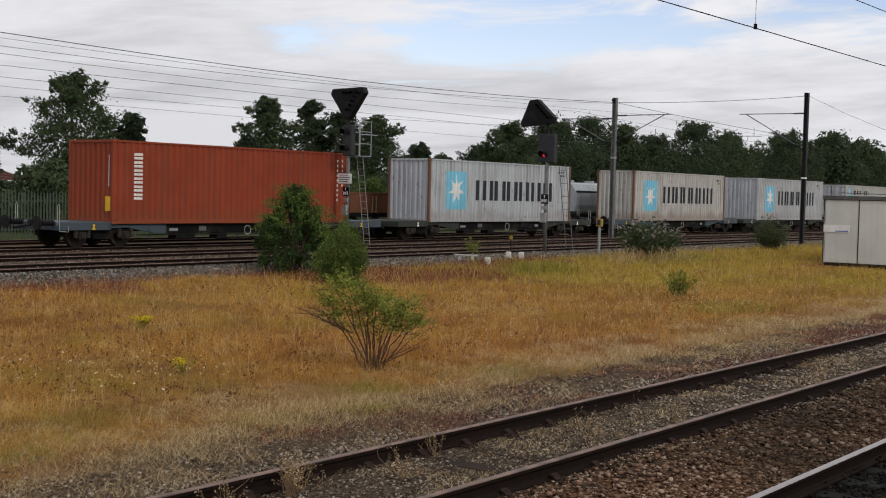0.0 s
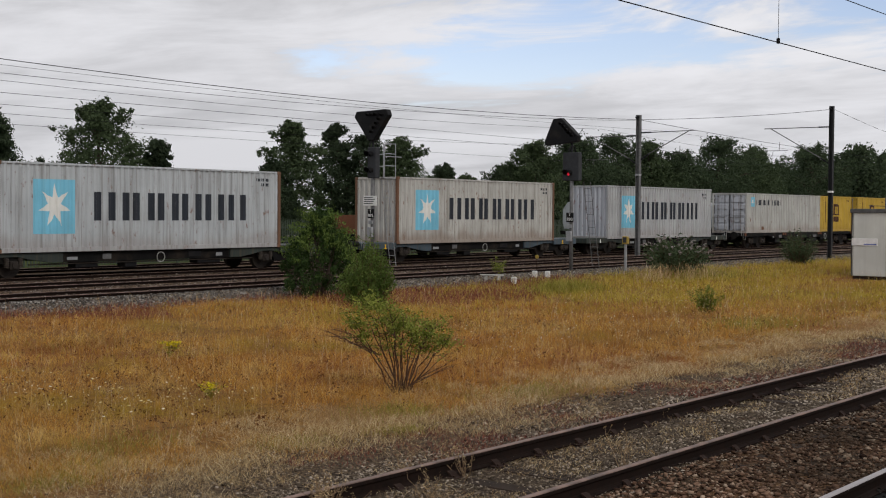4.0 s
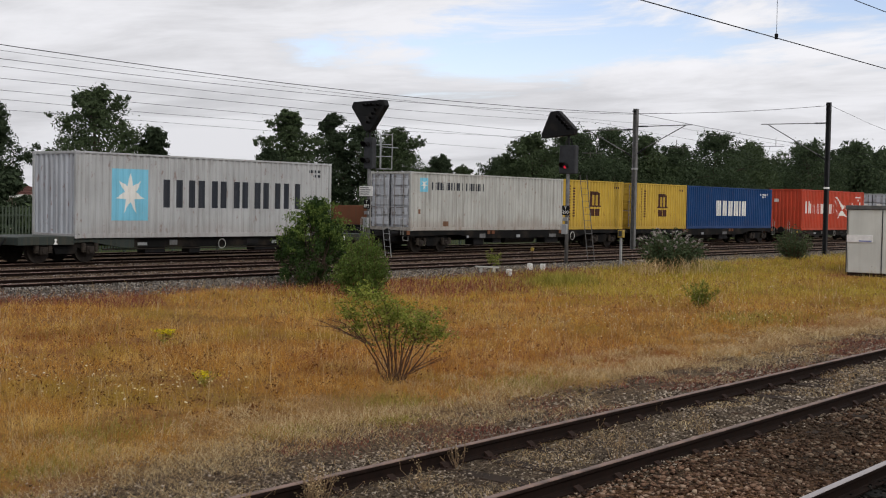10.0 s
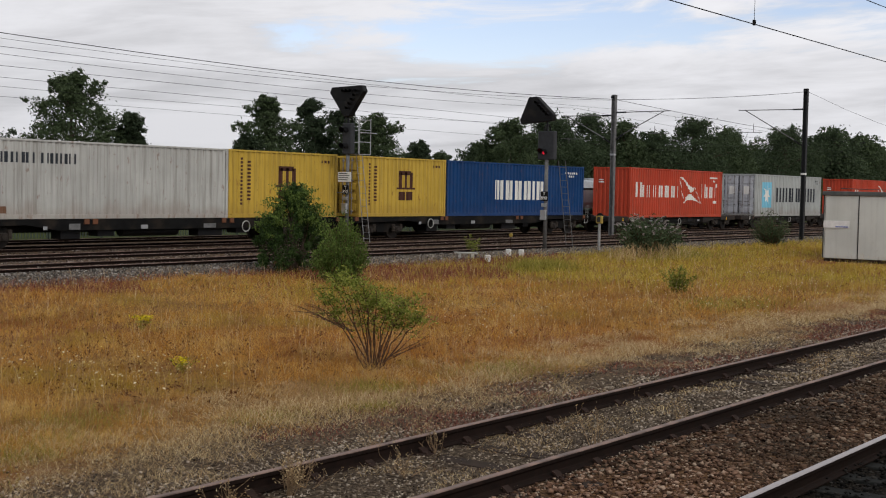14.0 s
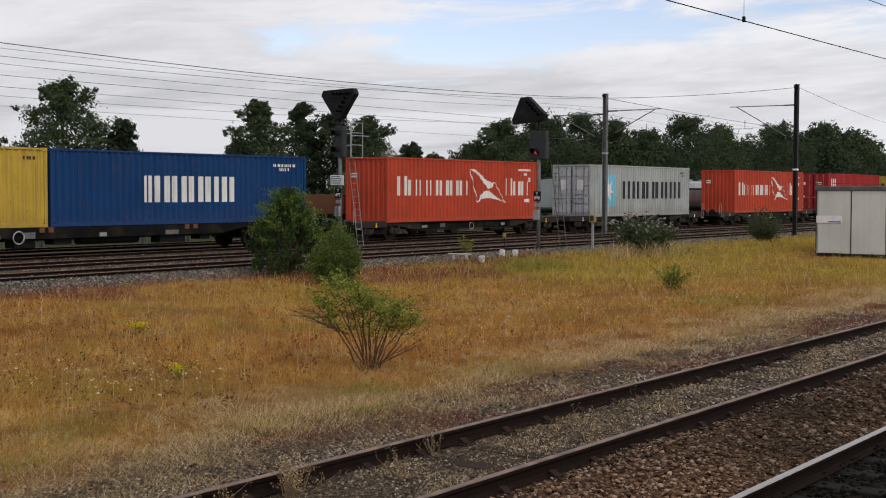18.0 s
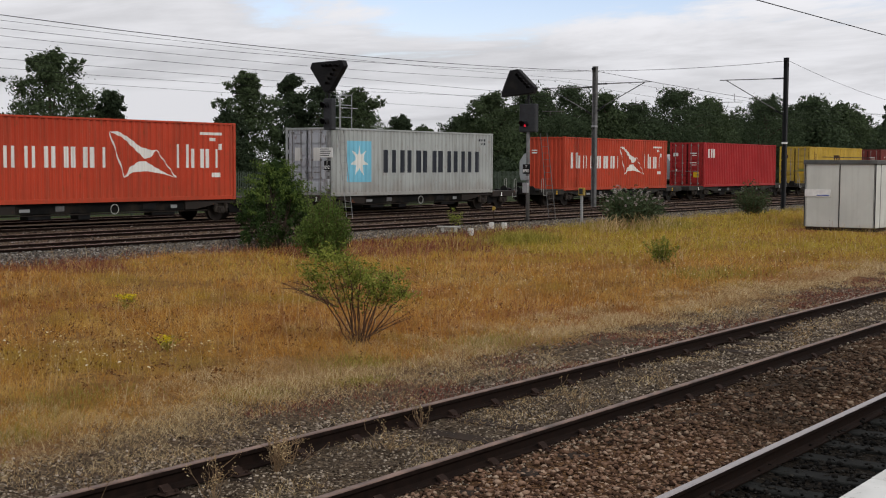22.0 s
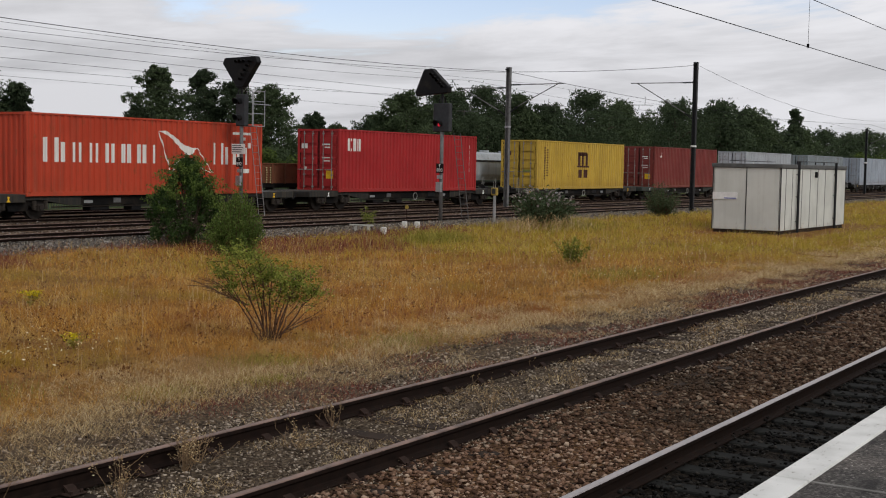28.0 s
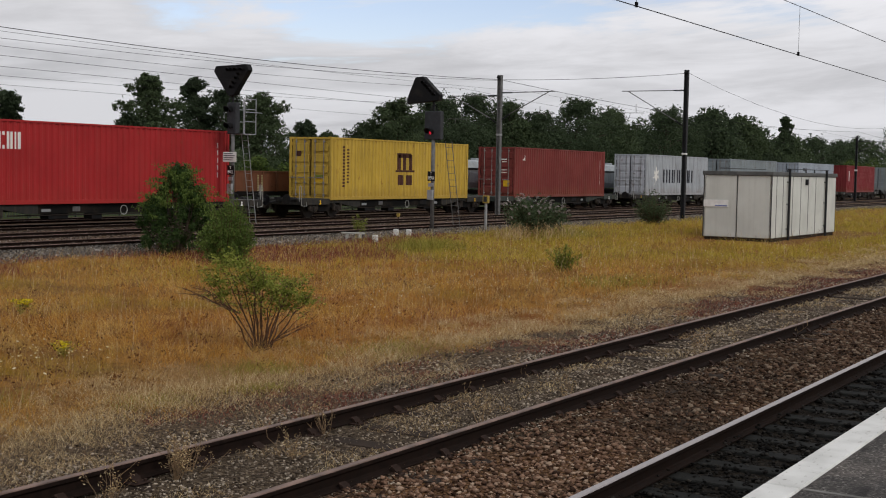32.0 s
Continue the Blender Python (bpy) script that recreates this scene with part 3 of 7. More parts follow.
def platform():
    p = thing("platform", pose(0, 0, 0), "station platform with dark tarmac and a worn white edge line", "platform", kind="structure")
    bm = B()
    box(bm, (-40, -9, 0.7), (240, 1.651, 0.922))
    part("tarmac_surface", bm, "tarmac", p)
    bm = B()
    box(bm, (-40, 1.45, -0.3), (240, 1.62, 0.7))
    part("platform_wall", bm, "brick_dark", p, "sooty brick platform wall")
    x = -40.0
    me = None
    bm = B()
    box(bm, (0.003, 1.655, 0.80), (2.437, 1.836, 0.928), 0.012)
    slab = part("coping_slab", bm, "white_edge", p)
    slab.location = (x + 0.0, 0, 0)
    bm = B()
    box(bm, (0.003, 1.45, 0.72), (2.437, 1.79, 0.797), 0.01)
    ledge = part("coping_support", bm, "slab", p)
    ledge.location = (x, 0, 0)
    first = 5.86 - 19 * 2.44
    slab.location.x = ledge.location.x = first
    for i in range(1, 60):
        for src in (slab, ledge):
            o = obj(src.name.split(".")[0], src.data, p)
            o.location = (first + 2.44 * i, 0, 0)
    bm = B()
    box(bm, (5.845, -3.0, 0.92), (5.875, 1.65, 0.9255))
    part("surface_joint", bm, "slab", p, "pale joint line across the tarmac")


platform()


# ---- overhead line ----
def catenary(a, b, sag, n=10):
    a, b = Vector(a), Vector(b)
    return [a.lerp(b, i / n) - Vector((0, 0, 4 * sag * (i / n) * (1 - i / n))) for i in range(n + 1)]


def overhead_wire(yc, z, spans, sag, r, label):
    pts = [(spans[0], yc, z)]
    for x0, x1 in zip(spans, spans[1:]):
        pts += catenary((x0, yc, z), (x1, yc, z), sag)[1:]
    tagged(part("overhead_wire", sweep(B(), pts, r, 5), "wire"), label, "overhead wire", "overhead wires")


SP = [-48, 6, 60, 114, 168, 222, 300]
for yc, z, sag, r in ((32.1, 6.73, 0.33, 0.0055), (36.3, 7.0, 0.57, 0.007), (28.2, 5.285, 0.0, 0.006), (32.1, 5.355, 0.0, 0.006), (36.3, 5.125, 0.0, 0.0055)):
    overhead_wire(yc, z, SP, sag, r, "thin dark overhead line wire above the far tracks")
overhead_wire(33.8, 7.4, [-49, 6.3, 59.7, 136.5, 210], 0.66, 0.012, "thick dark return wire slung between the mast tops")
overhead_wire(33.72, 6.03, [-72, -6, 59.7], 0.82, 0.0055, "thin dark wire slung to the mast")
overhead_wire(33.7, 7.34, [-72, -6, 59.7], 0.94, 0.0075, "thin dark wire slung to the mast top")
overhead_wire(26.3, 8.2, [67.6, 130, 195], 1.75, 0.009, "thin sagging wire from the mast top")
tagged(part("overhead_wire", sweep(B(), catenary((59.7, 33.8, 7.4), (67.6, 26.3, 8.15), 0.12), 0.012, 5), "wire"),
       "thin cross wire between two mast tops", "overhead wire", "overhead wires")


def near_wires():
    """Contact and catenary wire over the siding, with droppers."""
    w = thing("catenary", pose(0, 0, 0), "contact wire and catenary with droppers above the rusty siding", "overhead wire", "overhead wires")
    bm = B()
    tube(bm, (-48, 6.717, 4.575), (260, 6.717, 4.575), 0.0068, seg=6)
    part("contact_wire", bm, "wire", w)
    bm = B()
    tube(bm, (-48, 6.717, 5.43), (260, 6.717, 5.43), 0.0068, seg=6)
    part("carrier_wire", bm, "wire", w)
    for i in range(-2, 12):
        x = 15.42 + 7.2 * i
        bm = B()
        tube(bm, (x, 6.717, 4.575), (x, 6.717, 5.43), 0.0032, seg=5)
        box(bm, (x - 0.02, 6.7, 4.56), (x + 0.02, 6.735, 4.63), 0.004)
        part("dropper", bm, "wire", w)


near_wires()


def i_beam(bm, x, y, z0, z1, w, d, t=0.02):
    """A rolled section: two flanges and a web in one piece."""
    a, b, c, e = w / 2, d / 2, t / 2, d / 2 - t
    ring = [(-a, -b), (a, -b), (a, -e), (c, -e), (c, e), (a, e), (a, b), (-a, b), (-a, e), (-c, e), (-c, -e), (-a, -e)]
    lo = [bm.verts.new((x + p, y + q, z0)) for p, q in ring]
    hi = [bm.verts.new((x + p, y + q, z1)) for p, q in ring]
    for i in range(12):
        bm.faces.new((lo[i], lo[(i + 1) % 12], hi[(i + 1) % 12], hi[i]))
    bm.faces.new(lo[::-1])
    bm.faces.new(hi)


def insulator(bm, a, b, r=0.05):
    """A ribbed insulator in one piece."""
    a, b = Vector(a), Vector(b)
    n = 6
    pts, rs = [], []
    for i in range(n):
        for q, k in ((0.0, 0.45), (0.2, 0.45), (0.25, 1.0), (0.65, 1.0), (0.7, 0.45)):
            pts.append(a.lerp(b, (i + q) / n))
            rs.append(r * k)
    return sweep(bm, pts + [b], rs + [r * 0.45], 8)


def cantilever(mast, side, top, low, reach, reg):
    """A bracket arm: top tube, sloping strut, registration arm, with insulators at the mast."""
    bm = B()
    tube(bm, (0, side * 0.75, top), (0, side * reach, top + 0.02), 0.024)
    tube(bm, (0, side * 0.55, low + 0.28), (0, side * (reach - 0.4), top), 0.026)
    part("bracket_tube", bm, "grey_steel", mast)
    part("insulator", insulator(B(), (0, side * 0.15, top), (0, side * 0.75, top)), "dark_steel", mast)
    part("insulator", insulator(B(), (0, side * 0.15, low), (0, side * 0.6, low + 0.3)), "dark_steel", mast)
    bm = B()
    k = (reach - 0.9) * side
    tube(bm, (0, k, top - 0.75), (0, k, reg), 0.016)
    tube(bm, (0, k - side * 0.5, reg), (0, k + side * 0.9, reg + 0.02), 0.015)
    tube(bm, (0, k + side * 0.35, reg + 0.02), (0, k + side * 0.4, reg - 0.25), 0.012)
    part("registration_arm", bm, "grey_steel", mast)


def mast(x, y, z1, mat, label, arms, z0=-0.1, w=0.2, bands=()):
    m = thing("overhead_line_mast", pose(x, y, 0), label, "mast", "overhead line masts")
    bm = B()
    i_beam(bm, 0, 0, z0, z1, w, w)
    part("column", bm, mat, m)
    bm = B()
    box(bm, (-w / 2 - 0.012, -w / 2 - 0.012, z1 + 0.001), (w / 2 + 0.012, w / 2 + 0.012, z1 + 0.02), 0.003)
    part("cap", bm, mat, m)
    bm = B()
    box(bm, (-0.35, -0.35, -0.3), (0.35, 0.35, z0 + 0.12), 0.03)
    part("foundation", bm, "concrete", m)
    for side, top, low, reach, reg in arms:
        cantilever(m, side, top, low, reach, reg)
    for z, hgt, mt in bands:
        bm = B()
        box(bm, (-w / 2 - 0.014, -w / 2 - 0.014, z), (w / 2 + 0.014, w / 2 + 0.014, z + hgt), 0.003)
        part("identity_plate", bm, mt, m)
    bm = B()
    insulator(bm, (-0.3, 0, z1 - 0.12), (-0.1, 0, z1 - 0.12), 0.06)
    part("top_insulator", bm, "dark_steel", m)
    return m


mast(59.7, 33.8, 7.62, "grey_steel", "grey steel overhead line mast with two bracket arms", [(-1, 6.7, 5.25, 3.35, 5.55), (1, 6.55, 5.05, 3.3, 5.3)], 0.0, 0.22, [(4.4, 0.1, "galv")])
mast(67.6, 26.3, 8.3, "dark_steel", "dark steel overhead line mast with a bracket arm", [(1, 7.2, 5.2, 3.9, 5.96)], -0.2, 0.22, [(3.6, 0.1, "white_clean")])
mast(136.5, 34.0, 6.95, "dark_steel", "distant dark overhead line mast", [(-1, 6.4, 5.2, 3.2, 5.5)], 0.0, 0.22, [(3.3, 0.15, "white_clean")])
mast(62.6, 13.8, 10.35, "dark_steel", "tall dark steel mast standing in the dry grass", [(-1, 6.6, 5.2, 7.4, 5.0)], -0.25, 0.3, [(3.6, 0.3, "grey_steel")])
mast(190.0, 34.0, 6.95, "dark_steel", "distant dark overhead line mast", [(-1, 6.4, 5.2, 3.2, 5.5)], 0.0, 0.22)
mast(150.0, 26.3, 7.4, "dark_steel", "distant dark overhead line mast", [(1, 6.6, 5.2, 3.2, 5.5)], -0.1, 0.22)


# ---- signals ----
def text_mesh(s, size, mat):
    cu = bpy.data.curves.new("t", "FONT")
    cu.body, cu.size, cu.align_x, cu.align_y, cu.extrude, cu.resolution_u = s, size, "CENTER", "CENTER", 0.003, 3
    ob = new("t", cu)
    me = bpy.data.meshes.new_from_object(ob.evaluated_get(bpy.context.evaluated_depsgraph_get()))
    bpy.data.objects.remove(ob)
    bpy.data.curves.remove(cu)
    me.materials.clear()
    me.materials.append(M[mat])
    return me


def hood(bm, x, y, z, r, length):
    """A round lamp hood, open below, that juts towards -y."""
    n = 12
    ring = []
    for k in range(n + 1):
        a = math.pi * (-0.15 + 1.3 * k / n)
        ring.append((x + r * math.cos(a), z + r * math.sin(a)))
    cut = [length * (0.45 + 0.55 * math.sin(max(0, min(math.pi, math.pi * k / n)))) for k in range(n + 1)]
    inner = [(x + (p - x) * 0.93, z + (q - z) * 0.93) for p, q in ring]
    va = [bm.verts.new((p, y, q)) for p, q in ring]
    vb = [bm.verts.new((p, y - c, q)) for (p, q), c in zip(ring, cut)]
    vc = [bm.verts.new((p, y - c, q)) for (p, q), c in zip(inner, cut)]
    vd = [bm.verts.new((p, y, q)) for p, q in inner]
    for k in range(n):
        bm.faces.new((va[k], va[k + 1], vb[k + 1], vb[k]))
        bm.faces.new((vb[k], vb[k + 1], vc[k + 1], vc[k]))
        bm.faces.new((vc[k], vc[k + 1], vd[k + 1], vd[k]))


def ladder(bm, a, b, width, rungs):
    a, b = Vector(a), Vector(b)
    s = Vector((width / 2, 0, 0))
    for k in (-1, 1):
        tube(bm, a + s * k, b + s * k, 0.015, seg=6)
    for i in range(1, rungs):
        p = a.lerp(b, i / rungs)
        tube(bm, p - s, p + s, 0.009, seg=5)


def signal(x, y, z, outline, rows, head, lamps, lit, number, plate, cage, lad, label, post_mat):
    """A colour-light signal that faces -y of its own space; outline: the black indicator board on top."""
    s = thing("railway_signal", pose(x, y, z, 0, 0, -90), label, "railway signal", "railway signals")
    z0, z1, x0, x1 = head
    bm = B()
    tube(bm, (0, 0, -0.1), (0, 0, z1 - 0.1), 0.075, seg=14)
    part("post", bm, post_mat, s, smooth=True)
    bm = B()
    box(bm, (-0.3, -0.3, -0.25), (0.3, 0.3, 0.04), 0.02)
    part("base", bm, "concrete", s)
    bm = B()
    extrude(bm, outline, "y", -0.16, 0.12)
    bmesh.ops.bevel(bm, geom=bm.edges[:], offset=0.02, segments=1, affect="EDGES")
    board = part("indicator_board", bm, "black", s, "black angular route indicator board")
    for k, (hx, hz) in enumerate(rows):
        bm = B()
        hood(bm, hx, -0.16, hz, 0.075, 0.17)
        part("indicator_hood", bm, "black", board)
    bm = B()
    box(bm, (x0, -0.1, z0), (x1, 0.16, z1), 0.03)
    body = part("lamp_housing", bm, "housing", s)
    for k, (lx, lz) in enumerate(lamps):
        bm = B()
        hood(bm, lx, -0.1, lz, 0.15, 0.34)
        part("lamp_hood", bm, "black", body)
        bm = B()
        tube(bm, (lx, -0.1, lz - 0.03), (lx, -0.125, lz - 0.03), 0.06, seg=16)
        part("lens", bm, "red_lamp" if k == lit else "lens_dark", body, "glowing red lens" if k == lit else "")
    bm = B()
    tube(bm, (0, 0.0, z1 - 0.1), (0, 0.0, outline[-1][1] + 0.35), 0.05, seg=8)
    part("upper_post", bm, "dark_steel", s)
    zn, nw = number
    bm = B()
    box(bm, (-0.17, -0.13, zn - 0.19), (0.17, -0.1, zn + 0.19), 0.006)
    np_ = part("number_plate", bm, "black", s, "black identification plate with white characters")
    for txt, dz, sz in (("T", 0.09, 0.17), (nw, -0.08, 0.19)):
        o = obj("plate_text", text_mesh(txt, sz, "white_clean"), np_)
        o.matrix_basis = pose(0, -0.135, zn + dz, 90, 0, 0)
    if plate:
        bm = B()
        box(bm, (-0.42, -0.12, plate - 0.2), (0.28, -0.09, plate + 0.2), 0.006)
        pl = part("notice_plate", bm, "white_clean", s, "pale notice plate with unreadable dark lines")
        for i in range(4):
            bm = B()
            box(bm, (-0.38, -0.124, plate - 0.13 + 0.085 * i), (0.1 + 0.05 * (i % 3), -0.121, plate - 0.10 + 0.085 * i))
            part("text_line", bm, "trim_grey", pl)
    bm = B()
    box(bm, (-0.14, -0.2, zn - 0.95), (0.1, -0.07, zn - 0.55), 0.012)
    part("junction_box", bm, "galv", s, "pale grey junction box")
    bm = B()
    box(bm, (-0.13, -0.13, zn - 0.42), (0.1, -0.09, zn - 0.28), 0.005)
    part("small_plate", bm, "galv", s)
    bm = B()
    ladder(bm, *lad, 0.32, 14)
    part("ladder", bm, "galv" if cage else "grey_steel", s, "leaning galvanised ladder")
    if cage:
        c0, c1, yb, yf = cage
        bm = B()
        box(bm, (-0.32, yf, c0 - 0.03), (0.32, yb, c0), 0.004)
        part("platform_grid", bm, "galv", s)
        for sx in (-0.3, 0.3):
            part("cage_upright", sweep(B(), [(sx, yf, c0), (sx, yf, c1), (sx, yb, c1), (sx, yb, c0)], 0.02, 6), "galv", s)
            for kz in (0.35, 0.7):
                zz = c0 + (c1 - c0) * kz
                part("cage_rail", tube(B(), (sx, yf, zz), (sx, yb, zz), 0.016, seg=6), "galv", s)
        part("cage_rail", tube(B(), (-0.3, yb, c1), (0.3, yb, c1), 0.016, seg=6), "galv", s)
        part("cage_rail", tube(B(), (0.33, yb + 0.35, c0 + (c1 - c0) * 0.62), (0.33, yf, c0 + (c1 - c0) * 0.62), 0.018, seg=6), "galv", s)
    bm = B()
    n = 10
    sweep(bm, [Vector((0, 0.02 - 0.24 * math.cos(math.pi * i / n), z1 + 0.28 * math.sin(math.pi * i / n))) for i in range(n + 1)], 0.025, 6)
    part("cable_loop", bm, "black", s)
    return s


signal(38.75, 34.2, 0.03, [(-0.9, 6.22), (-0.8, 6.44), (0.82, 6.48), (0.92, 6.24), (0.16, 5.25), (-0.12, 5.22)],
       [(0.62 - 0.13 * i, 6.25 - 0.17 * i) for i in range(5)] + [(-0.1 + 0.2 * i, 6.27) for i in range(3)],
       (3.72, 4.98, -0.24, 0.24), [(-0.05, 4.68), (-0.05, 4.02)], -1, (2.28, "892"), 2.8,
       (3.75, 5.15, 1.05, 0.3), ((0.0, 1.3, 0.0), (0.0, 0.7, 3.75)), "black twin-lamp railway signal with ladder and white cage", "grey_steel")
signal(42.9, 27.3, -0.05, [(-1.22, 5.32), (-0.82, 6.2), (-0.45, 6.24), (0.36, 5.5), (0.3, 5.26), (-1.18, 5.14)],
       [(-0.4 + 0.13 * i, 5.98 - 0.12 * i) for i in range(5)],
       (3.72, 4.85, -0.38, 0.38), [(-0.08, 4.02)], 0, (2.26, "890"), 0,
       None, ((0.0, 1.95, 0.0), (0.0, 1.15, 3.7)), "dark railway signal showing red, with leaning ladder", "grey_steel")


# ---- trackside things ----
def relay_building():
    b = thing("equipment_building", pose(49.0, 15.4, -0.2), "cream panelled trackside equipment cabin with dark roof edge on timber base", "equipment cabin")
    L, W, z0, z1 = 9.35, 2.8, 0.2, 2.66
    bm = B()
    box(bm, (0.05, 0.05, -0.05), (L - 0.05, W - 0.05, z0 - 0.004), 0.02)
    part("base_frame", bm, "timber", b, "weathered brown timber base")
    xs = [0.0, 0.6, 1.45, 2.75, 3.9, 5.0, 6.1, 7.9, L]
    for i in range(8):
        for y0, y1 in ((0.0, 0.06), (W - 0.06, W)):
            bm = B()
            box(bm, (xs[i] + 0.018, y0, z0), (xs[i + 1] - 0.018, y1, z1), 0.012)
            part("wall_panel", bm, "cream", b)
    for x0, x1 in ((0.004, 0.06), (L - 0.06, L - 0.004)):
        for y0, y1 in ((0.064, W / 2), (W / 2, W - 0.064)):
            bm = B()
            box(bm, (x0, y0 + 0.014, z0), (x1, y1 - 0.014, z1), 0.012)
            part("wall_panel", bm, "cream", b)
    bm = B()
    box(bm, (0.06, 0.06, z0), (L - 0.06, W - 0.06, z1 - 0.01))
    part("inner_core", bm, "trim_grey", b)
    for x, y in ((-0.006, -0.006), (L - 0.034, -0.006), (-0.006, W - 0.034), (L - 0.034, W - 0.034)):
        bm = B()
        box(bm, (x, y, z0), (x + 0.04, y + 0.04, z1), 0.006)
        part("corner_strip", bm, "trim_grey", b)
    bm = B()
    box(bm, (-0.05, -0.05, z1 + 0.002), (L + 0.05, W + 0.05, z1 + 0.17), 0.02)
    part("roof", bm, "roof_grey", b, "dark grey flat roof with deep edge")
    for x in xs[1:-1]:
        bm = B()
        box(bm, (x - 0.012, -0.012, z0), (x + 0.012, -0.001, z1), 0.002)
        part("joint_strip", bm, "roof_grey", b)
    bm = B()
    box(bm, (-0.012, W / 2 - 0.014, z0), (0.002, W / 2 + 0.014, z1), 0.002)
    part("joint_strip", bm, "trim_grey", b)
    for x in (2.0, 7.45):
        bm = B()
        tube(bm, (x, -0.09, 0.02), (x, -0.09, z1 + 0.3), 0.055, seg=8)
        for z in (0.5, 1.5, 2.4):
            box(bm, (x - 0.06, -0.09, z), (x + 0.06, 0.0, z + 0.05), 0.005)
        part("downpipe", bm, "dark_steel", b)
    bm = B()
    box(bm, (-0.022, 1.75, 1.39), (-0.004, 2.78, 1.67), 0.004)
    pl = part("notice_plate", bm, "white_clean", b, "white notice plate with a faint blue line")
    bm = B()
    box(bm, (-0.026, 1.8, 1.42), (-0.0225, 2.3, 1.46))
    part("text_line", bm, M_BLUE, pl)
    bm = B()
    box(bm, (4.5, -0.12, 2.3), (4.66, 0.0, 2.55), 0.02)
    part("wall_lamp", bm, "dark_steel", b)
    for x in (3.0, 5.6, 6.9):
        bm = B()
        tube(bm, (x, 0.3, z1 + 0.18), (x, 0.3, z1 + 0.32), 0.03, seg=6)
        part("roof_stud", bm, "dark_steel", b)
    bm = B()
    for y in (-0.03, W + 0.03):
        tube(bm, (2.0, y, z1 + 0.3), (8.0, y, z1 + 0.3), 0.015, seg=6)
    part("roof_rail", bm, "dark_steel", b)


M_BLUE = plain("faint_blue_print", (0.1, 0.14, 0.4), 0.6, 0, 0.1, 5, 0)
relay_building()


def stump(x, y, h, w):
    bm = B()
    box(bm, (-w / 2, -w / 2, -0.15), (w / 2, w / 2, h), 0.02)
    o = part("marker_post", bm, "white")
    o.matrix_basis = pose(x, y, ground_z(x, y), 0, 0, 12)
    tagged(o, "short square white-painted concrete marker post in dry weeds", "marker post", "white marker posts")


for sx, sy in ((35.45, 24.85), (38.7, 26.2), (39.25, 26.0)):
    stump(sx, sy, 0.24, 0.17)
bm = B()
box(bm, (-0.42, -0.1, 0.06), (0.42, 0.1, 0.11), 0.015)
box(bm, (-0.3, -0.08, -0.12), (-0.18, 0.08, 0.055), 0.01)
box(bm, (0.18, -0.08, -0.12), (0.3, 0.08, 0.055), 0.01)
o = part("concrete_beam", bm, "pale_concrete")
o.matrix_basis = pose(35.95, 26.15, ground_z(35.95, 26.15) + 0.1, 0, 2, -38)
tagged(o, "pale concrete beam lying on two blocks on the ballast", "concrete beam")


def track_phone(x, y):
    p = thing("trackside_box", pose(x, y, -0.1), "yellow trackside box on a pale post", "trackside box")
    bm = B()
    box(bm, (-0.045, -0.045, -0.1), (0.045, 0.045, 1.25), 0.01)
    part("post", bm, "galv", p)
    bm = B()
    box(bm, (-0.08, -0.13, 1.22), (0.08, 0.13, 1.54), 0.02)
    part("box", bm, "yellow", p)
    bm = B()
    box(bm, (-0.086, -0.08, 1.28), (-0.0805, 0.08, 1.5))
    part("label", bm, "trim_grey", p)


track_phone(45.65, 26.4)
p = thing("relay_post", pose(40.4, 27.25, 0.1), "thin rusty trackside post with a small round head", "trackside post")
bm = B()
tube(bm, (0, 0, -0.05), (0, 0, 0.56), 0.02)
part("post", bm, "iron", p)
bm = B()
tube(bm, (-0.02, 0, 0.6), (0.02, 0, 0.6), 0.075, seg=12)
part("head", bm, "yellow", p)


# ---- behind the railway: fence, houses, standing wagons ----
def palisade(y, x0, x1):
    f = thing("palisade_fence", pose(0, y, -0.05), "grey-green steel palisade fence behind the railway", "fence")
    n = int((x1 - x0) / 2.75)
    bm = B()
    extrude(bm, [(-0.035, 0.05), (0.035, 0.05), (0.035, 1.9), (0.0, 2.05), (-0.035, 1.9)], "y", -0.012, 0.0)
    pale = bpy.data.meshes.new("pale")
    bm.to_mesh(pale)
    bm.free()
    pale.materials.append(M["fence"])
    bm = B()
    i_beam(bm, 0, 0.06, -0.2, 1.95, 0.08, 0.1, 0.012)
    postm = bpy.data.meshes.new("post")
    bm.to_mesh(postm)
    bm.free()
    postm.materials.append(M["fence"])
    for i in range(n + 1):
        obj("post", postm, f).location = (x0 + 2.75 * i, 0, 0)
    for z in (0.4, 1.6):
        bm = B()
        box(bm, (x0, 0.001, z), (x0 + 2.75 * n, 0.03, z + 0.05))
        part("rail", bm, "fence", f)
    step = 0.155
    near = [x0 + step * i for i in range(int(2.75 * n / step))]
    for i, x in enumerate(near[:300]):
        obj("pale", pale, f).location = (x, 0, 0)
    bm = B()
    for x in near[300:]:
        box(bm, (x - 0.035, -0.012, 0.05), (x + 0.035, 0.0, 2.0))
    tagged(part("fence_infill", bm, "fence", f), kind="stuff")


palisade(46.0, 22.0, 96.0)


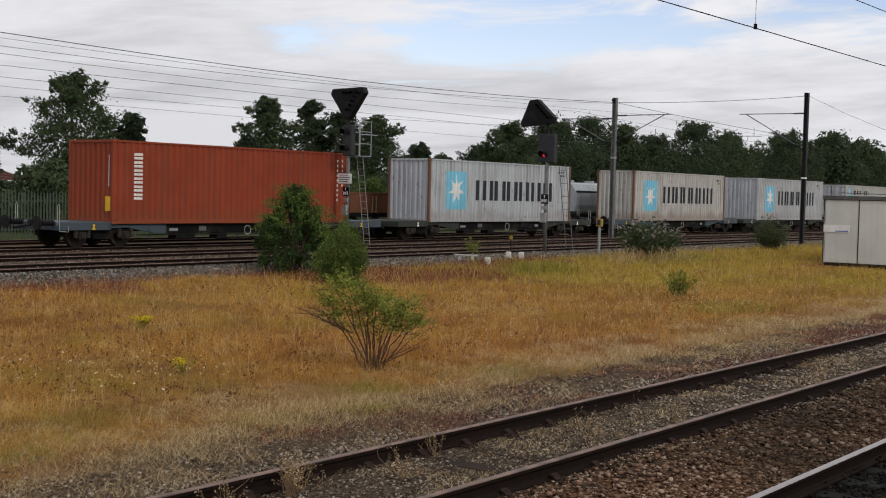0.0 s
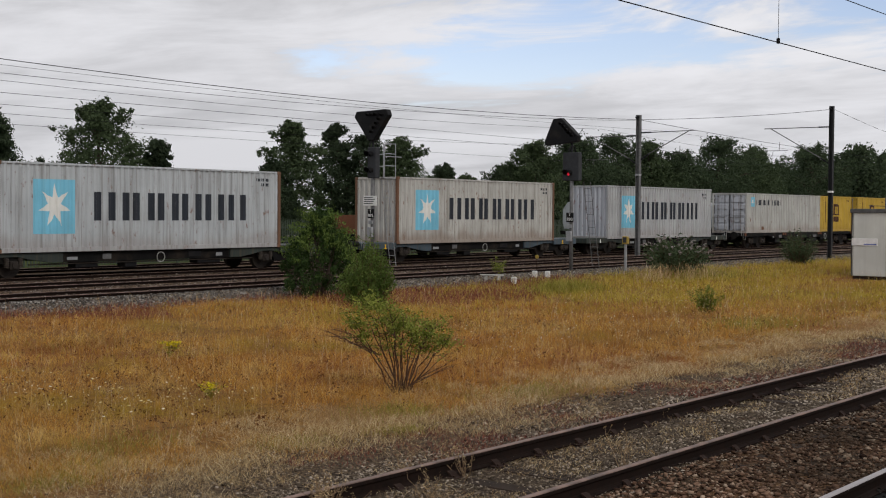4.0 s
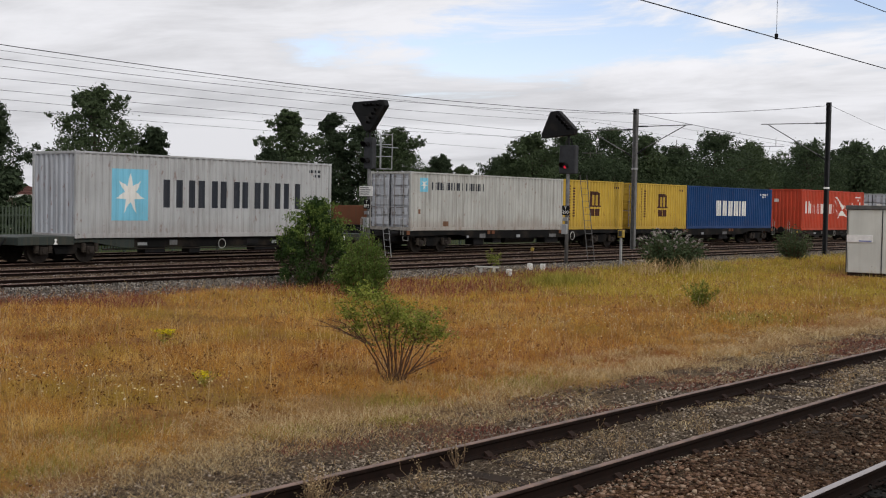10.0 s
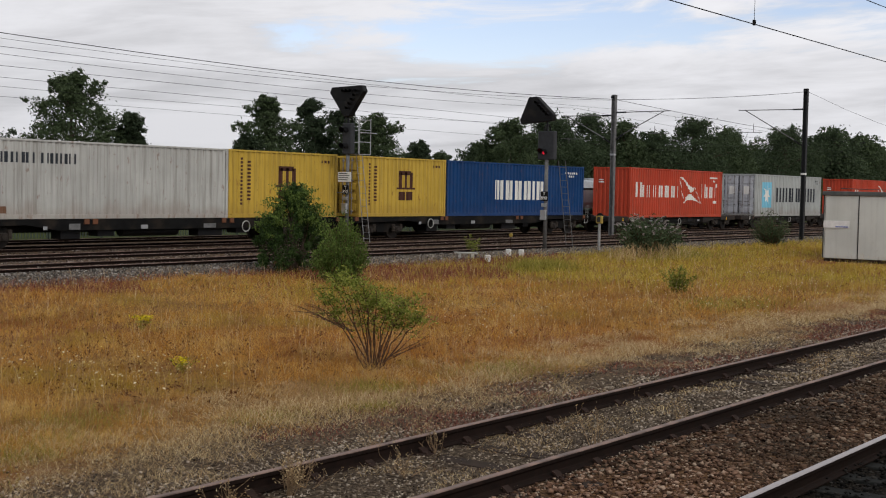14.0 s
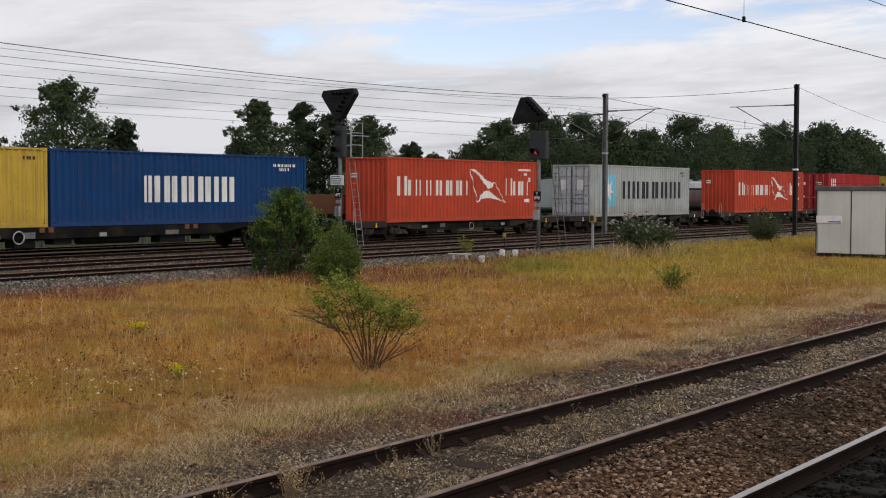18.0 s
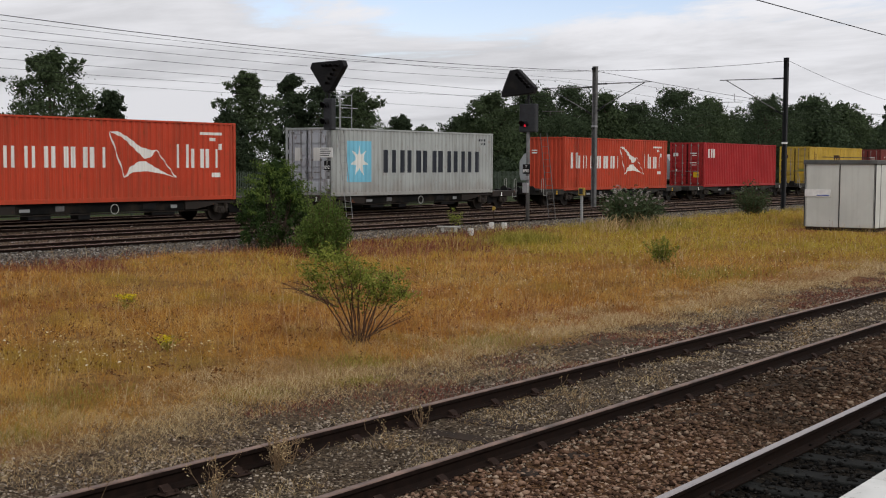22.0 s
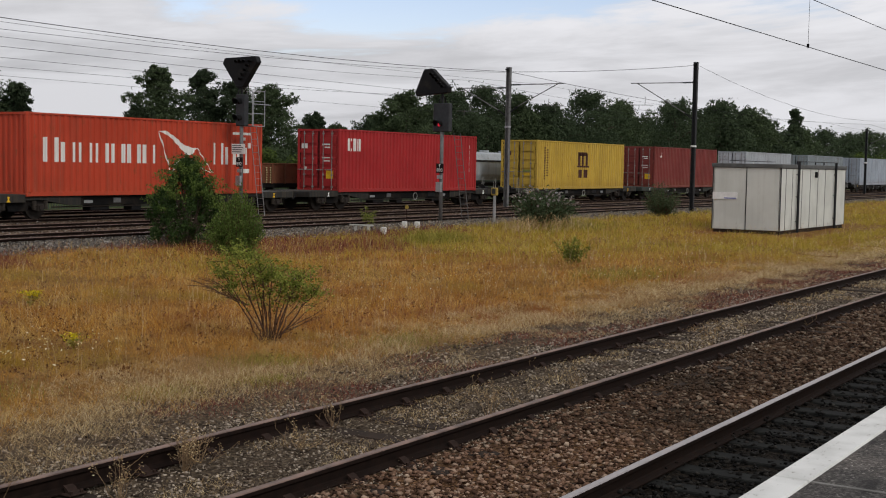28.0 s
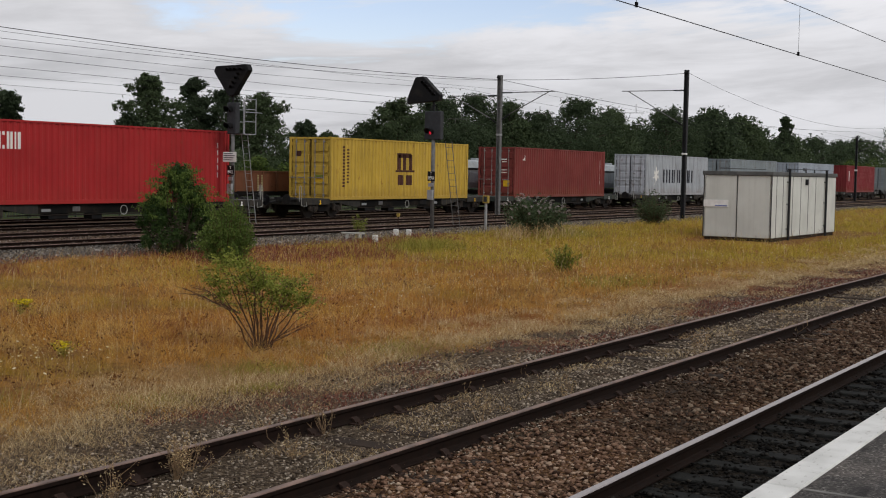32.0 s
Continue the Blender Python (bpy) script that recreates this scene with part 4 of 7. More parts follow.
def house(x, y, w, d, eaves, ridge, label, rz=0.0, windows=3):
    h = thing("house", pose(x, y, -0.05, 0, 0, rz), label, "house", "houses behind the fence")
    bm = B()
    box(bm, (0, 0, 0), (w, d, eaves))
    part("wall", bm, "house_wall", h)
    bm = B()
    o, k = 0.35, d / 2
    a = [(-o, -o, eaves), (w + o, -o, eaves), (w + o, d + o, eaves), (-o, d + o, eaves), (k, k, ridge), (w - k, k, ridge)]
    v = [bm.verts.new(p) for p in a]
    for f in ((0, 1, 5, 4), (1, 2, 5), (2, 3, 4, 5), (3, 0, 4), (3, 2, 1, 0)):
        bm.faces.new([v[i] for i in f])
    rf = part("roof", bm, "tile_roof", h, "brown tiled hipped roof")
    bm = B()
    courses = 12
    for i in range(1, courses):
        q = i / courses
        zz = eaves + (ridge - eaves) * q
        yy = -o + (k + o) * q
        box(bm, (-o + (k + o) * q, yy - 0.03, zz - 0.01), (w + o - (k + o) * q, yy + 0.02, zz + 0.025))
    part("tile_course", bm, "tile_roof", rf)
    bm = B()
    box(bm, (-o, -o - 0.03, eaves - 0.2), (w + o, -o + 0.02, eaves + 0.02))
    part("fascia", bm, "white_clean", h, "white fascia board")
    for i in range(windows):
        cx = w * (i + 0.5) / windows
        bm = B()
        box(bm, (cx - 0.8, -0.05, eaves - 1.55), (cx + 0.8, 0.02, eaves - 0.35), 0.02)
        win = part("window", bm, "white_clean", h, "white window frame")
        for s in (-1, 1):
            bm = B()
            box(bm, (cx + s * 0.37 - 0.33, -0.062, eaves - 1.45), (cx + s * 0.37 + 0.33, -0.052, eaves - 0.45))
            part("pane", bm, "glass", win)


house(56.5, 76.0, 16.8, 8.0, 2.45, 4.45, "bungalow with brown tiled roof and pale walls")
house(78.2, 88.0, 11.8, 8.0, 2.5, 4.75, "bungalow with dark brown hipped roof", windows=2)
house(44.0, 78.0, 10.0, 8.0, 2.5, 4.5, "pale bungalow with a low brown roof")


def open_wagon(x, length, z1, mat, label, tank=False):
    w = thing("tank_wagon" if tank else "open_wagon", pose(x, 40.5, RAIL_FAR), label, "wagon", "standing wagons")
    hw = 1.35
    bm = B()
    box(bm, (0.3, -hw, 0.9), (length - 0.3, hw, 1.12), 0.03)
    part("underframe", bm, "under", w)
    if tank:
        bm = B()
        prof = [(-hw, 1.6), (-hw + 0.1, 1.25), (hw - 0.1, 1.25), (hw, 1.6), (hw, 2.4), (hw - 0.35, z1 - 0.12), (0.0, z1), (-hw + 0.35, z1 - 0.12), (-hw, 2.4)]
        extrude(bm, prof, "x", 0.6, length - 0.6)
        part("body", bm, mat, w)
        bm = B()
        box(bm, (0.6, -hw - 0.03, 2.36), (length - 0.6, -hw - 0.002, 2.48), 0.01)
        part("side_rail", bm, "dark_steel", w)
        for i in range(5):
            bm = B()
            tube(bm, (2 + i * (length - 4) / 4, 0, z1 - 0.05), (2 + i * (length - 4) / 4, 0, z1 + 0.12), 0.3, seg=14)
            part("hatch", bm, mat, w)
    else:
        for y0, y1 in ((-hw, -hw + 0.06), (hw - 0.06, hw)):
            bm = B()
            box(bm, (0.5, y0, 1.125), (length - 0.5, y1, z1), 0.01)
            part("side", bm, mat, w)
        for x0 in (0.5, length - 0.56):
            bm = B()
            box(bm, (x0, -hw + 0.065, 1.125), (x0 + 0.06, hw - 0.065, z1), 0.01)
            part("end", bm, mat, w)
        n = int((length - 1) / 0.9)
        for i in range(n + 1):
            bm = B()
            xx = 0.5 + (length - 1.08) * i / n
            box(bm, (xx, -hw - 0.07, 1.1), (xx + 0.08, -hw - 0.002, z1 + 0.02), 0.008)
            part("stanchion", bm, mat, w)
        bm = B()
        box(bm, (0.5, -hw - 0.04, z1 + 0.002), (length - 0.5, -hw + 0.08, z1 + 0.06), 0.01)
        part("top_rail", bm, mat, w)
    for bx in (2.2, length - 2.2):
        bogie(w, bx, 0.0)
    return w


def wheelset_mesh(r):
    bm = B()
    for s in (-1, 1):
        tube(bm, (0, s * 0.69, 0), (0, s * 0.82, 0), r, seg=24)
        tube(bm, (0, s * 0.665, 0), (0, s * 0.69, 0), r + 0.03, seg=24)
        tube(bm, (0, s * 0.82, 0), (0, s * 0.87, 0), r * 0.3, seg=12)
        for a in range(3):
            c, q = math.cos(a * 2.094), math.sin(a * 2.094)
            tube(bm, (c * r * 0.6, s * 0.82, q * r * 0.6), (c * r * 0.6, s * 0.828, q * r * 0.6), r * 0.1, seg=8)
    tube(bm, (0, -0.7, 0), (0, 0.7, 0), 0.08, seg=10)
    me = bpy.data.meshes.new("wheelset")
    bm.to_mesh(me)
    bm.free()
    me.materials.append(M["wheel"])
    return me


WHEEL_R = 0.42
WHEELSET = wheelset_mesh(WHEEL_R)
ROLLING = []


def kept_mesh(name, bm, mat):
    me = bpy.data.meshes.new(name)
    bm.to_mesh(me)
    bm.free()
    me.materials.append(M[mat])
    return me


def bogie_meshes():
    bm = B()
    for s in (-1, 1):
        extrude(bm, [(-1.25, 0.46), (-1.15, 0.4), (-0.7, 0.38), (-0.45, 0.5), (-0.4, 0.3), (0.4, 0.3), (0.45, 0.5), (0.7, 0.38), (1.15, 0.4), (1.25, 0.46), (1.2, 0.62), (0.7, 0.72), (-0.7, 0.72), (-1.2, 0.62)],
                "y", s * 0.93, s * 1.03)
    box(bm, (-0.2, -1.0, 0.42), (0.2, 1.0, 0.75), 0.02)
    frame_ = kept_mesh("bogie_frame", bm, "under")
    bm = B()
    box(bm, (-0.15, -0.06, -0.15), (0.15, 0.06, 0.13), 0.03)
    tube(bm, (0, -0.06, 0), (0, -0.1, 0), 0.1, seg=12)
    axle_box = kept_mesh("axle_box", bm, "wheel")
    bm = B()
    for i in range(5):
        tube(bm, (0, 0, -0.15 + 0.06 * i), (0, 0, -0.115 + 0.06 * i), 0.085, seg=10)
    tube(bm, (0, 0, -0.15), (0, 0, 0.15), 0.06, seg=8)
    return frame_, axle_box, kept_mesh("spring", bm, "grimy_spring")


M["grimy_spring"] = plain("dusty_spring_steel", (0.06, 0.05, 0.042), 0.8, 0.0, 0.4, 9, 0.2)
BOGIE, AXLE_BOX, SPRING = bogie_meshes()


def bogie(parent, x, y, moving=False):
    b = obj("bogie_frame", BOGIE, parent)
    b.location = (x, y, 0)
    for dx in (-0.9, 0.9):
        for s in (-1, 1):
            o = obj("axle_box", AXLE_BOX, b)
            o.matrix_basis = pose(dx, s * 1.09, WHEEL_R, 0, 0, 0 if s < 0 else 180)
            for q in (-0.25, 0.25):
                obj("spring", SPRING, b).location = (dx + q, s * 1.08, 0.5)
        ws = obj("wheelset", WHEELSET, parent)
        ws.location = (x + dx, y, WHEEL_R)
        if moving:
            ROLLING.append((ws, x + dx, y))


w = open_wagon(44.0, 7.9, 2.02, "rust_wagon", "rust-brown open wagon with pale dotted strips on its side")
for x in (2.02, 2.3):
    for i in range(7):
        bm = B()
        box(bm, (x, -1.436, 1.14 + 0.115 * i), (x + 0.085, -1.424, 1.2 + 0.115 * i), 0.003)
        part("warning_square", bm, "sticker_pale", w)
open_wagon(64.2, 13.6, 2.98, "grey_wagon", "pale grey hopper wagon standing behind the container train", True)
open_wagon(79.2, 13.6, 2.98, "grey_wagon", "pale grey hopper wagon standing behind the container train", True)


# ---- the container train ----
FACE_Y = 35.07
C_W = 2.438
PITCH, DEPTH = 0.278, 0.046


def corrugation(u):
    """How far a wall lies behind its outer plane at u metres along it."""
    k = (u % PITCH) / PITCH
    if k < 0.3:
        return 0.0
    if k < 0.46:
        return DEPTH * (k - 0.3) / 0.16
    if k < 0.84:
        return DEPTH
    return DEPTH * (1 - (k - 0.84) / 0.16)


def breaks(a, b):
    """The places along a wall between a and b where its folds lie."""
    out, n = [a], int(math.floor(a / PITCH))
    while n * PITCH < b:
        for k in (0.0, 0.3, 0.46, 0.84):
            u = (n + k) * PITCH
            if a + 0.004 < u < b - 0.004:
                out.append(u)
        n += 1
    return out + [b]


def wall_sheet(a, b, z0, z1, place):
    """A folded steel sheet; place(u, depth, z) puts it into the thing's space."""
    bm = B()
    us = breaks(a, b)
    lo = [bm.verts.new(place(u, corrugation(u), z0)) for u in us]
    hi = [bm.verts.new(place(u, corrugation(u), z1)) for u in us]
    lo2 = [bm.verts.new(place(u, corrugation(u) + 0.006, z0)) for u in us]
    hi2 = [bm.verts.new(place(u, corrugation(u) + 0.006, z1)) for u in us]
    for i in range(len(us) - 1):
        bm.faces.new((lo[i], lo[i + 1], hi[i + 1], hi[i]))
        bm.faces.new((hi2[i], hi2[i + 1], lo2[i + 1], lo2[i]))
    bmesh.ops.recalc_face_normals(bm, faces=bm.faces[:])
    return bm


def mark(parent, name, shapes, mat, label="", y0=0.02):
    """Painted shapes on the near wall that follow its folds; shapes: outlines in (x, z)."""
    if name == "code_mark":
        return tagged(folded(parent, name, shapes, mat, label, y0), kind="stuff")
    for s in shapes:
        folded(parent, name, [s], mat, label, y0)


def folded(parent, name, shapes, mat, label, y0):
    bm = B()
    for s in shapes:
        bm.faces.new([bm.verts.new((p[0], 0, p[1])) for p in s])
    xs = [v.co.x for v in bm.verts]
    for u in breaks(min(xs), max(xs))[1:-1]:
        bmesh.ops.bisect_plane(bm, geom=bm.verts[:] + bm.edges[:] + bm.faces[:], plane_co=(u, 0, 0), plane_no=(1, 0, 0))
    for v in bm.verts:
        v.co.y = y0 + corrugation(v.co.x) - 0.004
    for f in bm.faces:
        f.normal_update()
        if f.normal.y > 0:
            f.normal_flip()
    return part(name, bm, mat, parent, label)


def rect(x0, z0, x1, z1):
    return [(x0, z0), (x1, z0), (x1, z1), (x0, z1)]


def glyph_bars(x0, z0, w, h, n, heavy=0.26, tall=(), wide=()):
    """A row of plain upright bars in the size of n letters, two to each; wide: those half as wide again."""
    out = []
    step = w / (n + 0.5 * len(wide))
    x = x0
    for i in range(n):
        full = step * (1.5 if i in wide else 1.0)
        a, b = x + step * 0.06, x + full - step * 0.1
        t = step * heavy
        hh = h * (1.22 if i in tall else 1.0)
        out += [rect(a, z0, a + t, z0 + hh), rect(b - t, z0, b, z0 + hh)]
        if i in wide:
            out.append(rect((a + b - t) / 2, z0, (a + b + t) / 2, z0 + hh))
        x += full
    return out


def star(cx, cz, r, n=7, inner=0.4):
    pts = []
    for i in range(2 * n):
        a = math.pi / 2 + math.pi * i / n
        q = r if i % 2 == 0 else r * inner
        pts.append((cx + q * math.cos(a) * 0.85, cz + q * math.sin(a)))
    return pts


def codes(x1, zt, n=8):
    """Small unreadable code marks."""
    return [rect(x1 - 0.12 * i - 0.07, zt, x1 - 0.12 * i, zt + 0.11) for i in range(n)]


def container(x0, length, height, zb, colour, label, doors, frame_colour=None, door_colour=None):
    """A corrugated box: posts, rails, castings, folded walls, roof, and doors or a folded end at -x."""
    c = thing("shipping_container", pose(x0, FACE_Y, zb), label, "shipping container", "containers on the train")
    L, W, H = length, C_W, height
    fr = frame_colour or colour
    for px in (0.0, L - 0.12):
        for py in (0.0, W - 0.12):
            bm = B()
            box(bm, (px, py, 0.12), (px + 0.12, py + 0.12, H - 0.12), 0.008)
            part("corner_post", bm, fr, c)
    for px in (-0.004, L - 0.174):
        for py in (-0.004, W - 0.158):
            for pz in (-0.0, H - 0.118):
                bm = B()
                box(bm, (px, py, pz), (px + 0.178, py + 0.162, pz + 0.118), 0.012)
                part("corner_casting", bm, fr, c)
    for py in (0.006, W - 0.066):
        for pz, hh in ((0.012, 0.15), (H - 0.075, 0.065)):
            bm = B()
            box(bm, (0.175, py, pz), (L - 0.175, py + 0.06, pz + hh), 0.006)
            part("side_rail", bm, colour, c)
    for px in (0.006, L - 0.086):
        for pz, hh in ((0.012, 0.14), (H - 0.1, 0.09)):
            bm = B()
            box(bm, (px, 0.16, pz), (px + 0.08, W - 0.16, pz + hh), 0.006)
            part("end_rail", bm, colour, c)
    part("side_wall", wall_sheet(0.12, L - 0.12, 0.162, H - 0.075, lambda u, d, z: (u, 0.02 + d, z)), colour, c)
    part("side_wall", wall_sheet(0.12, L - 0.12, 0.162, H - 0.075, lambda u, d, z: (u, W - 0.02 - d, z)), colour, c)
    part("end_wall", wall_sheet(0.12, W - 0.12, 0.152, H - 0.1, lambda u, d, z: (L - 0.02 - d, u, z)), colour, c)
    bm = B()
    us = breaks(0.12, L - 0.12)
    a = [bm.verts.new((u, 0.066, H - 0.012 - corrugation(u) * 0.6)) for u in us]
    b = [bm.verts.new((u, W - 0.066, H - 0.012 - corrugation(u) * 0.6)) for u in us]
    for i in range(len(us) - 1):
        bm.faces.new((a[i], a[i + 1], b[i + 1], b[i]))
    part("roof", bm, colour, c)
    bm = B()
    box(bm, (0.1, 0.07, 0.1), (L - 0.1, W - 0.07, 0.16))
    part("floor", bm, "timber", c)
    if doors:
        dm = door_colour or colour
        for k, (y0, y1) in enumerate(((0.125, W / 2 - 0.012), (W / 2 + 0.012, W - 0.125))):
            bm = B()
            box(bm, (0.05, y0, 0.165), (0.085, y1, H - 0.11), 0.006)
            d = part("door", bm, dm, c)
            n = 5
            for i in range(n):
                za, zc = 0.24 + (H - 0.42) * i / n, 0.24 + (H - 0.42) * (i + 1) / n - 0.11
                bm = B()
                box(bm, (0.012, y0 + 0.07, za), (0.052, y1 - 0.07, zc), 0.03)
                part("door_panel", bm, dm, d)
            for ya, yb in ((y0 + 0.004, y0 + 0.03), (y1 - 0.03, y1 - 0.004)):
                bm = B()
                box(bm, (0.036, ya, 0.17), (0.047, yb, H - 0.115), 0.003)
                part("door_seal", bm, "black", d)
            for q in (0.27, 0.73):
                yy = y0 + (y1 - y0) * q
                bm = B()
                tube(bm, (-0.022, yy, 0.1), (-0.022, yy, H - 0.09), 0.02, seg=8)
                for zz in (0.2, 0.75, 1.5, H - 0.25):
                    box(bm, (-0.03, yy - 0.05, zz), (0.026, yy + 0.05, zz + 0.07), 0.005)
                box(bm, (-0.045, yy - 0.02, 1.0), (-0.02, yy + 0.38, 1.04), 0.004)
                part("locking_bar", bm, "lock_steel", d)
            for zz in (0.4, 1.1, 1.8, H - 0.4):
                bm = B()
                yy = 0.1 if k == 0 else W - 0.19
                box(bm, (0.012, yy, zz), (0.05, yy + 0.09, zz + 0.14), 0.006)
                part("hinge", bm, dm, d)
    else:
        part("end_wall", wall_sheet(0.12, W - 0.12, 0.152, H - 0.1, lambda u, d, z: (0.02 + d, u, z)), door_colour or colour, c)
    return c


def end_marks(c, rects, mat, label="", x=-0.001):
    """Flat stickers on the end that faces -x; rects in (y, z)."""
    for y0, z0, y1, z1 in rects:
        bm = B()
        box(bm, (x - 0.003, y0, z0), (x, y1, z1))
        part("sticker", bm, mat, c, label)


COL = dict(
    orange=((0.27, 0.05, 0.022), 0.45), white_a=((0.44, 0.465, 0.48), 0.6), white_b=((0.47, 0.46, 0.43), 0.7), white_c=((0.42, 0.43, 0.435), 0.35),
    beige=((0.46, 0.46, 0.435), 0.45), msc=((0.53, 0.355, 0.055), 0.45), blue=((0.005, 0.043, 0.145), 0.1), hs_red=((0.47, 0.058, 0.027), 0.4), grey_green=((0.38, 0.4, 0.39), 0.3),
    cai=((0.36, 0.024, 0.026), 0.1), maroon=((0.2, 0.04, 0.035), 0.35), pale=((0.4, 0.43, 0.46), 0.45), pale_blue=((0.37, 0.42, 0.48), 0.35), slate=((0.26, 0.3, 0.32), 0.4), dark_red=((0.22, 0.03, 0.035), 0.3))
for n, (k, (c, wv)) in enumerate(COL.items()):
    M["box_" + k] = paint("container_paint_" + k, c, min(0.9, wv + 0.15), seed=n * 1.37 + 9.0, foot={"white_a": 0.4, "white_b": 0.7, "white_c": 0.25, "beige": 0.45, "blue": 0.08, "cai": 0.1, "hs_red": 0.15}.get(k, 0.35))
M["box_door_grey"] = paint("container_door_paint_grey", (0.5, 0.52, 0.56), 0.6, seed=3.3)
# White container paint for -x ends, with their bluish shade mixed into the colour.
M["box_end_lilac"] = paint("container_end_shade_bluish", (0.43, 0.45, 0.49), 0.7, seed=5.1)
M["rust_post"] = paint("rusted_post_paint", (0.17, 0.09, 0.055), 0.9, seed=2.2)
M["ink"] = paint("faded_dark_lettering_paint", (0.03, 0.035, 0.045), 0.15, (0.2, 0.2, 0.2), 0.6)
M["sky_blue"] = paint("faded_light_blue_paint", (0.2, 0.52, 0.68), 0.25, (0.4, 0.45, 0.48), 0.6)
M["mark_white"] = paint("white_lettering_paint", (0.74, 0.73, 0.69), 0.2, (0.4, 0.25, 0.2), 0.6)
M["mark_brown"] = paint("dark_brown_lettering_paint", (0.07, 0.028, 0.02), 0.15, (0.3, 0.2, 0.05), 0.6)
M["sticker_yellow"] = plain("yellow_sticker", (0.7, 0.42, 0.02), 0.5, 0, 0.15, 6, 0)
TRAIN = []     # things and their place at the start
HC, STD = 2.896, 2.591
LOW, FLAT = 1.0, 1.17


def keep(ob, x0):
    TRAIN.append((ob, x0))
    return ob


def star_logo(c, x, z, s, n=7):
    mark(c, "emblem_square", [rect(x, z, x + s, z + s * 1.12)], "sky_blue", "light blue square emblem")
    mark(c, "emblem_star", [star(x + s / 2, z + s * 0.58, s * 0.46, n)], "mark_white", "plain white star", 0.016)


def blue_star_box(x0, colour, label, doors, lx=1.31, end=None, text=(3.58, 1.06, 7.0, 0.98), code=True, post=None):
    c = keep(container(x0, 12.192, HC, LOW, colour, label, doors, post, end), x0)
    star_logo(c, lx, 0.6, 1.57)
    x, z, w, h = text
    mark(c, "lettering_bar", glyph_bars(x, z, w, h, 6, 0.27, (), (0,)), "ink", "row of dark plain bars")
    if code:
        mark(c, "code_mark", codes(11.6, 2.5, 6) + codes(11.6, 2.32, 4), "ink")
    return c


c = keep(container(27.66, 12.192, HC, LOW, "box_orange", "orange-brown corrugated shipping container with white upright marking", False), 27.66)
mark(c, "lettering_bar", [rect(0.96, z, 1.34, z + 0.085) for i in range(6) for z in (2.25 - 0.28 * i, 2.38 - 0.28 * i)], "mark_white", "upright row of white bars")
mark(c, "code_mark", [rect(11.4, 2.5 - 0.2 * i, 11.5, 2.6 - 0.2 * i) for i in range(9)] + [rect(11.7, 2.5 - 0.2 * i, 11.8, 2.6 - 0.2 * i) for i in range(6)], "mark_white")
end_marks(c, [(0.12, 0.45, 0.42, 0.95)], "sticker_yellow", "yellow warning sticker", 0.016)
end_marks(c, [(0.2, 1.3 + 0.1 * i, 0.25, 1.36 + 0.1 * i) for i in range(11)], "mark_white", "", 0.016)
blue_star_box(45.30, "box_white_a", "dirty white corrugated container with light blue star emblem and rusty corner", False, 1.33, post="rust_post", text=(3.55, 1.03, 7.0, 0.95), end="box_end_lilac")
blue_star_box(64.42, "box_white_b", "rust-streaked off-white container with light blue star emblem", False, 1.3, post="rust_post")
blue_star_box(81.86, "box_white_c", "grey-white corrugated container with light blue star emblem", False, 1.44, end="box_end_lilac")
c = keep(container(99.10, 12.192, STD, FLAT, "box_beige", "beige-grey container with small dark marking and door locking bars", True, None, "box_door_grey"), 99.10)
star_logo(c, 0.68, 1.72, 0.55)
mark(c, "lettering_bar", glyph_bars(1.49, 1.82, 2.35, 0.34, 6) + glyph_bars(4.02, 1.82, 1.4, 0.34, 4), "ink", "row of small dark bars")
mark(c, "patch", [rect(2.3, 0.2, 2.75, 0.42), rect(0.55, 0.75, 0.75, 0.95)], "rust_post")
for x0, dr in ((111.31, False), (118.78, True)):
    c = keep(container(x0, 6.058, STD, FLAT, "box_msc", "yellow corrugated short container with dark brown block emblem", dr), x0)
    mark(c, "emblem_block", [rect(2.70, 1.28, 2.93, 1.95), rect(3.07, 1.28, 3.27, 1.95), rect(3.41, 1.28, 3.63, 1.95), rect(2.70, 1.83, 3.55, 2.02), rect(2.50, 1.2, 3.85, 1.28),
                               rect(2.70, 0.72, 3.10, 1.1), rect(3.22, 0.72, 3.62, 1.1)], "mark_brown", "dark brown block emblem")
    mark(c, "lettering_bar", [rect(0.62, 0.5 + 0.142 * i, 0.78, 0.59 + 0.142 * i) for i in range(13)] + [rect(1.02, 0.68 + 0.142 * i, 1.16, 0.76 + 0.142 * i) for i in range(11)], "mark_brown", "upright rows of small dark bars")
    mark(c, "code_mark", codes(5.6, 2.2, 4), "mark_brown")
c = keep(container(124.95, 12.192, STD, FLAT, "box_blue", "blue corrugated container with bold white marking", False), 124.95)
mark(c, "lettering_bar", [rect(3.9, 0.8, 4.05, 1.74), rect(4.12, 0.8, 4.24, 1.74)] + glyph_bars(4.35, 0.8, 4.0, 0.94, 5, 0.32), "mark_white", "row of bold white bars")
mark(c, "code_mark", codes(11.6, 2.16, 11) + codes(11.2, 2.0, 5), "mark_white")


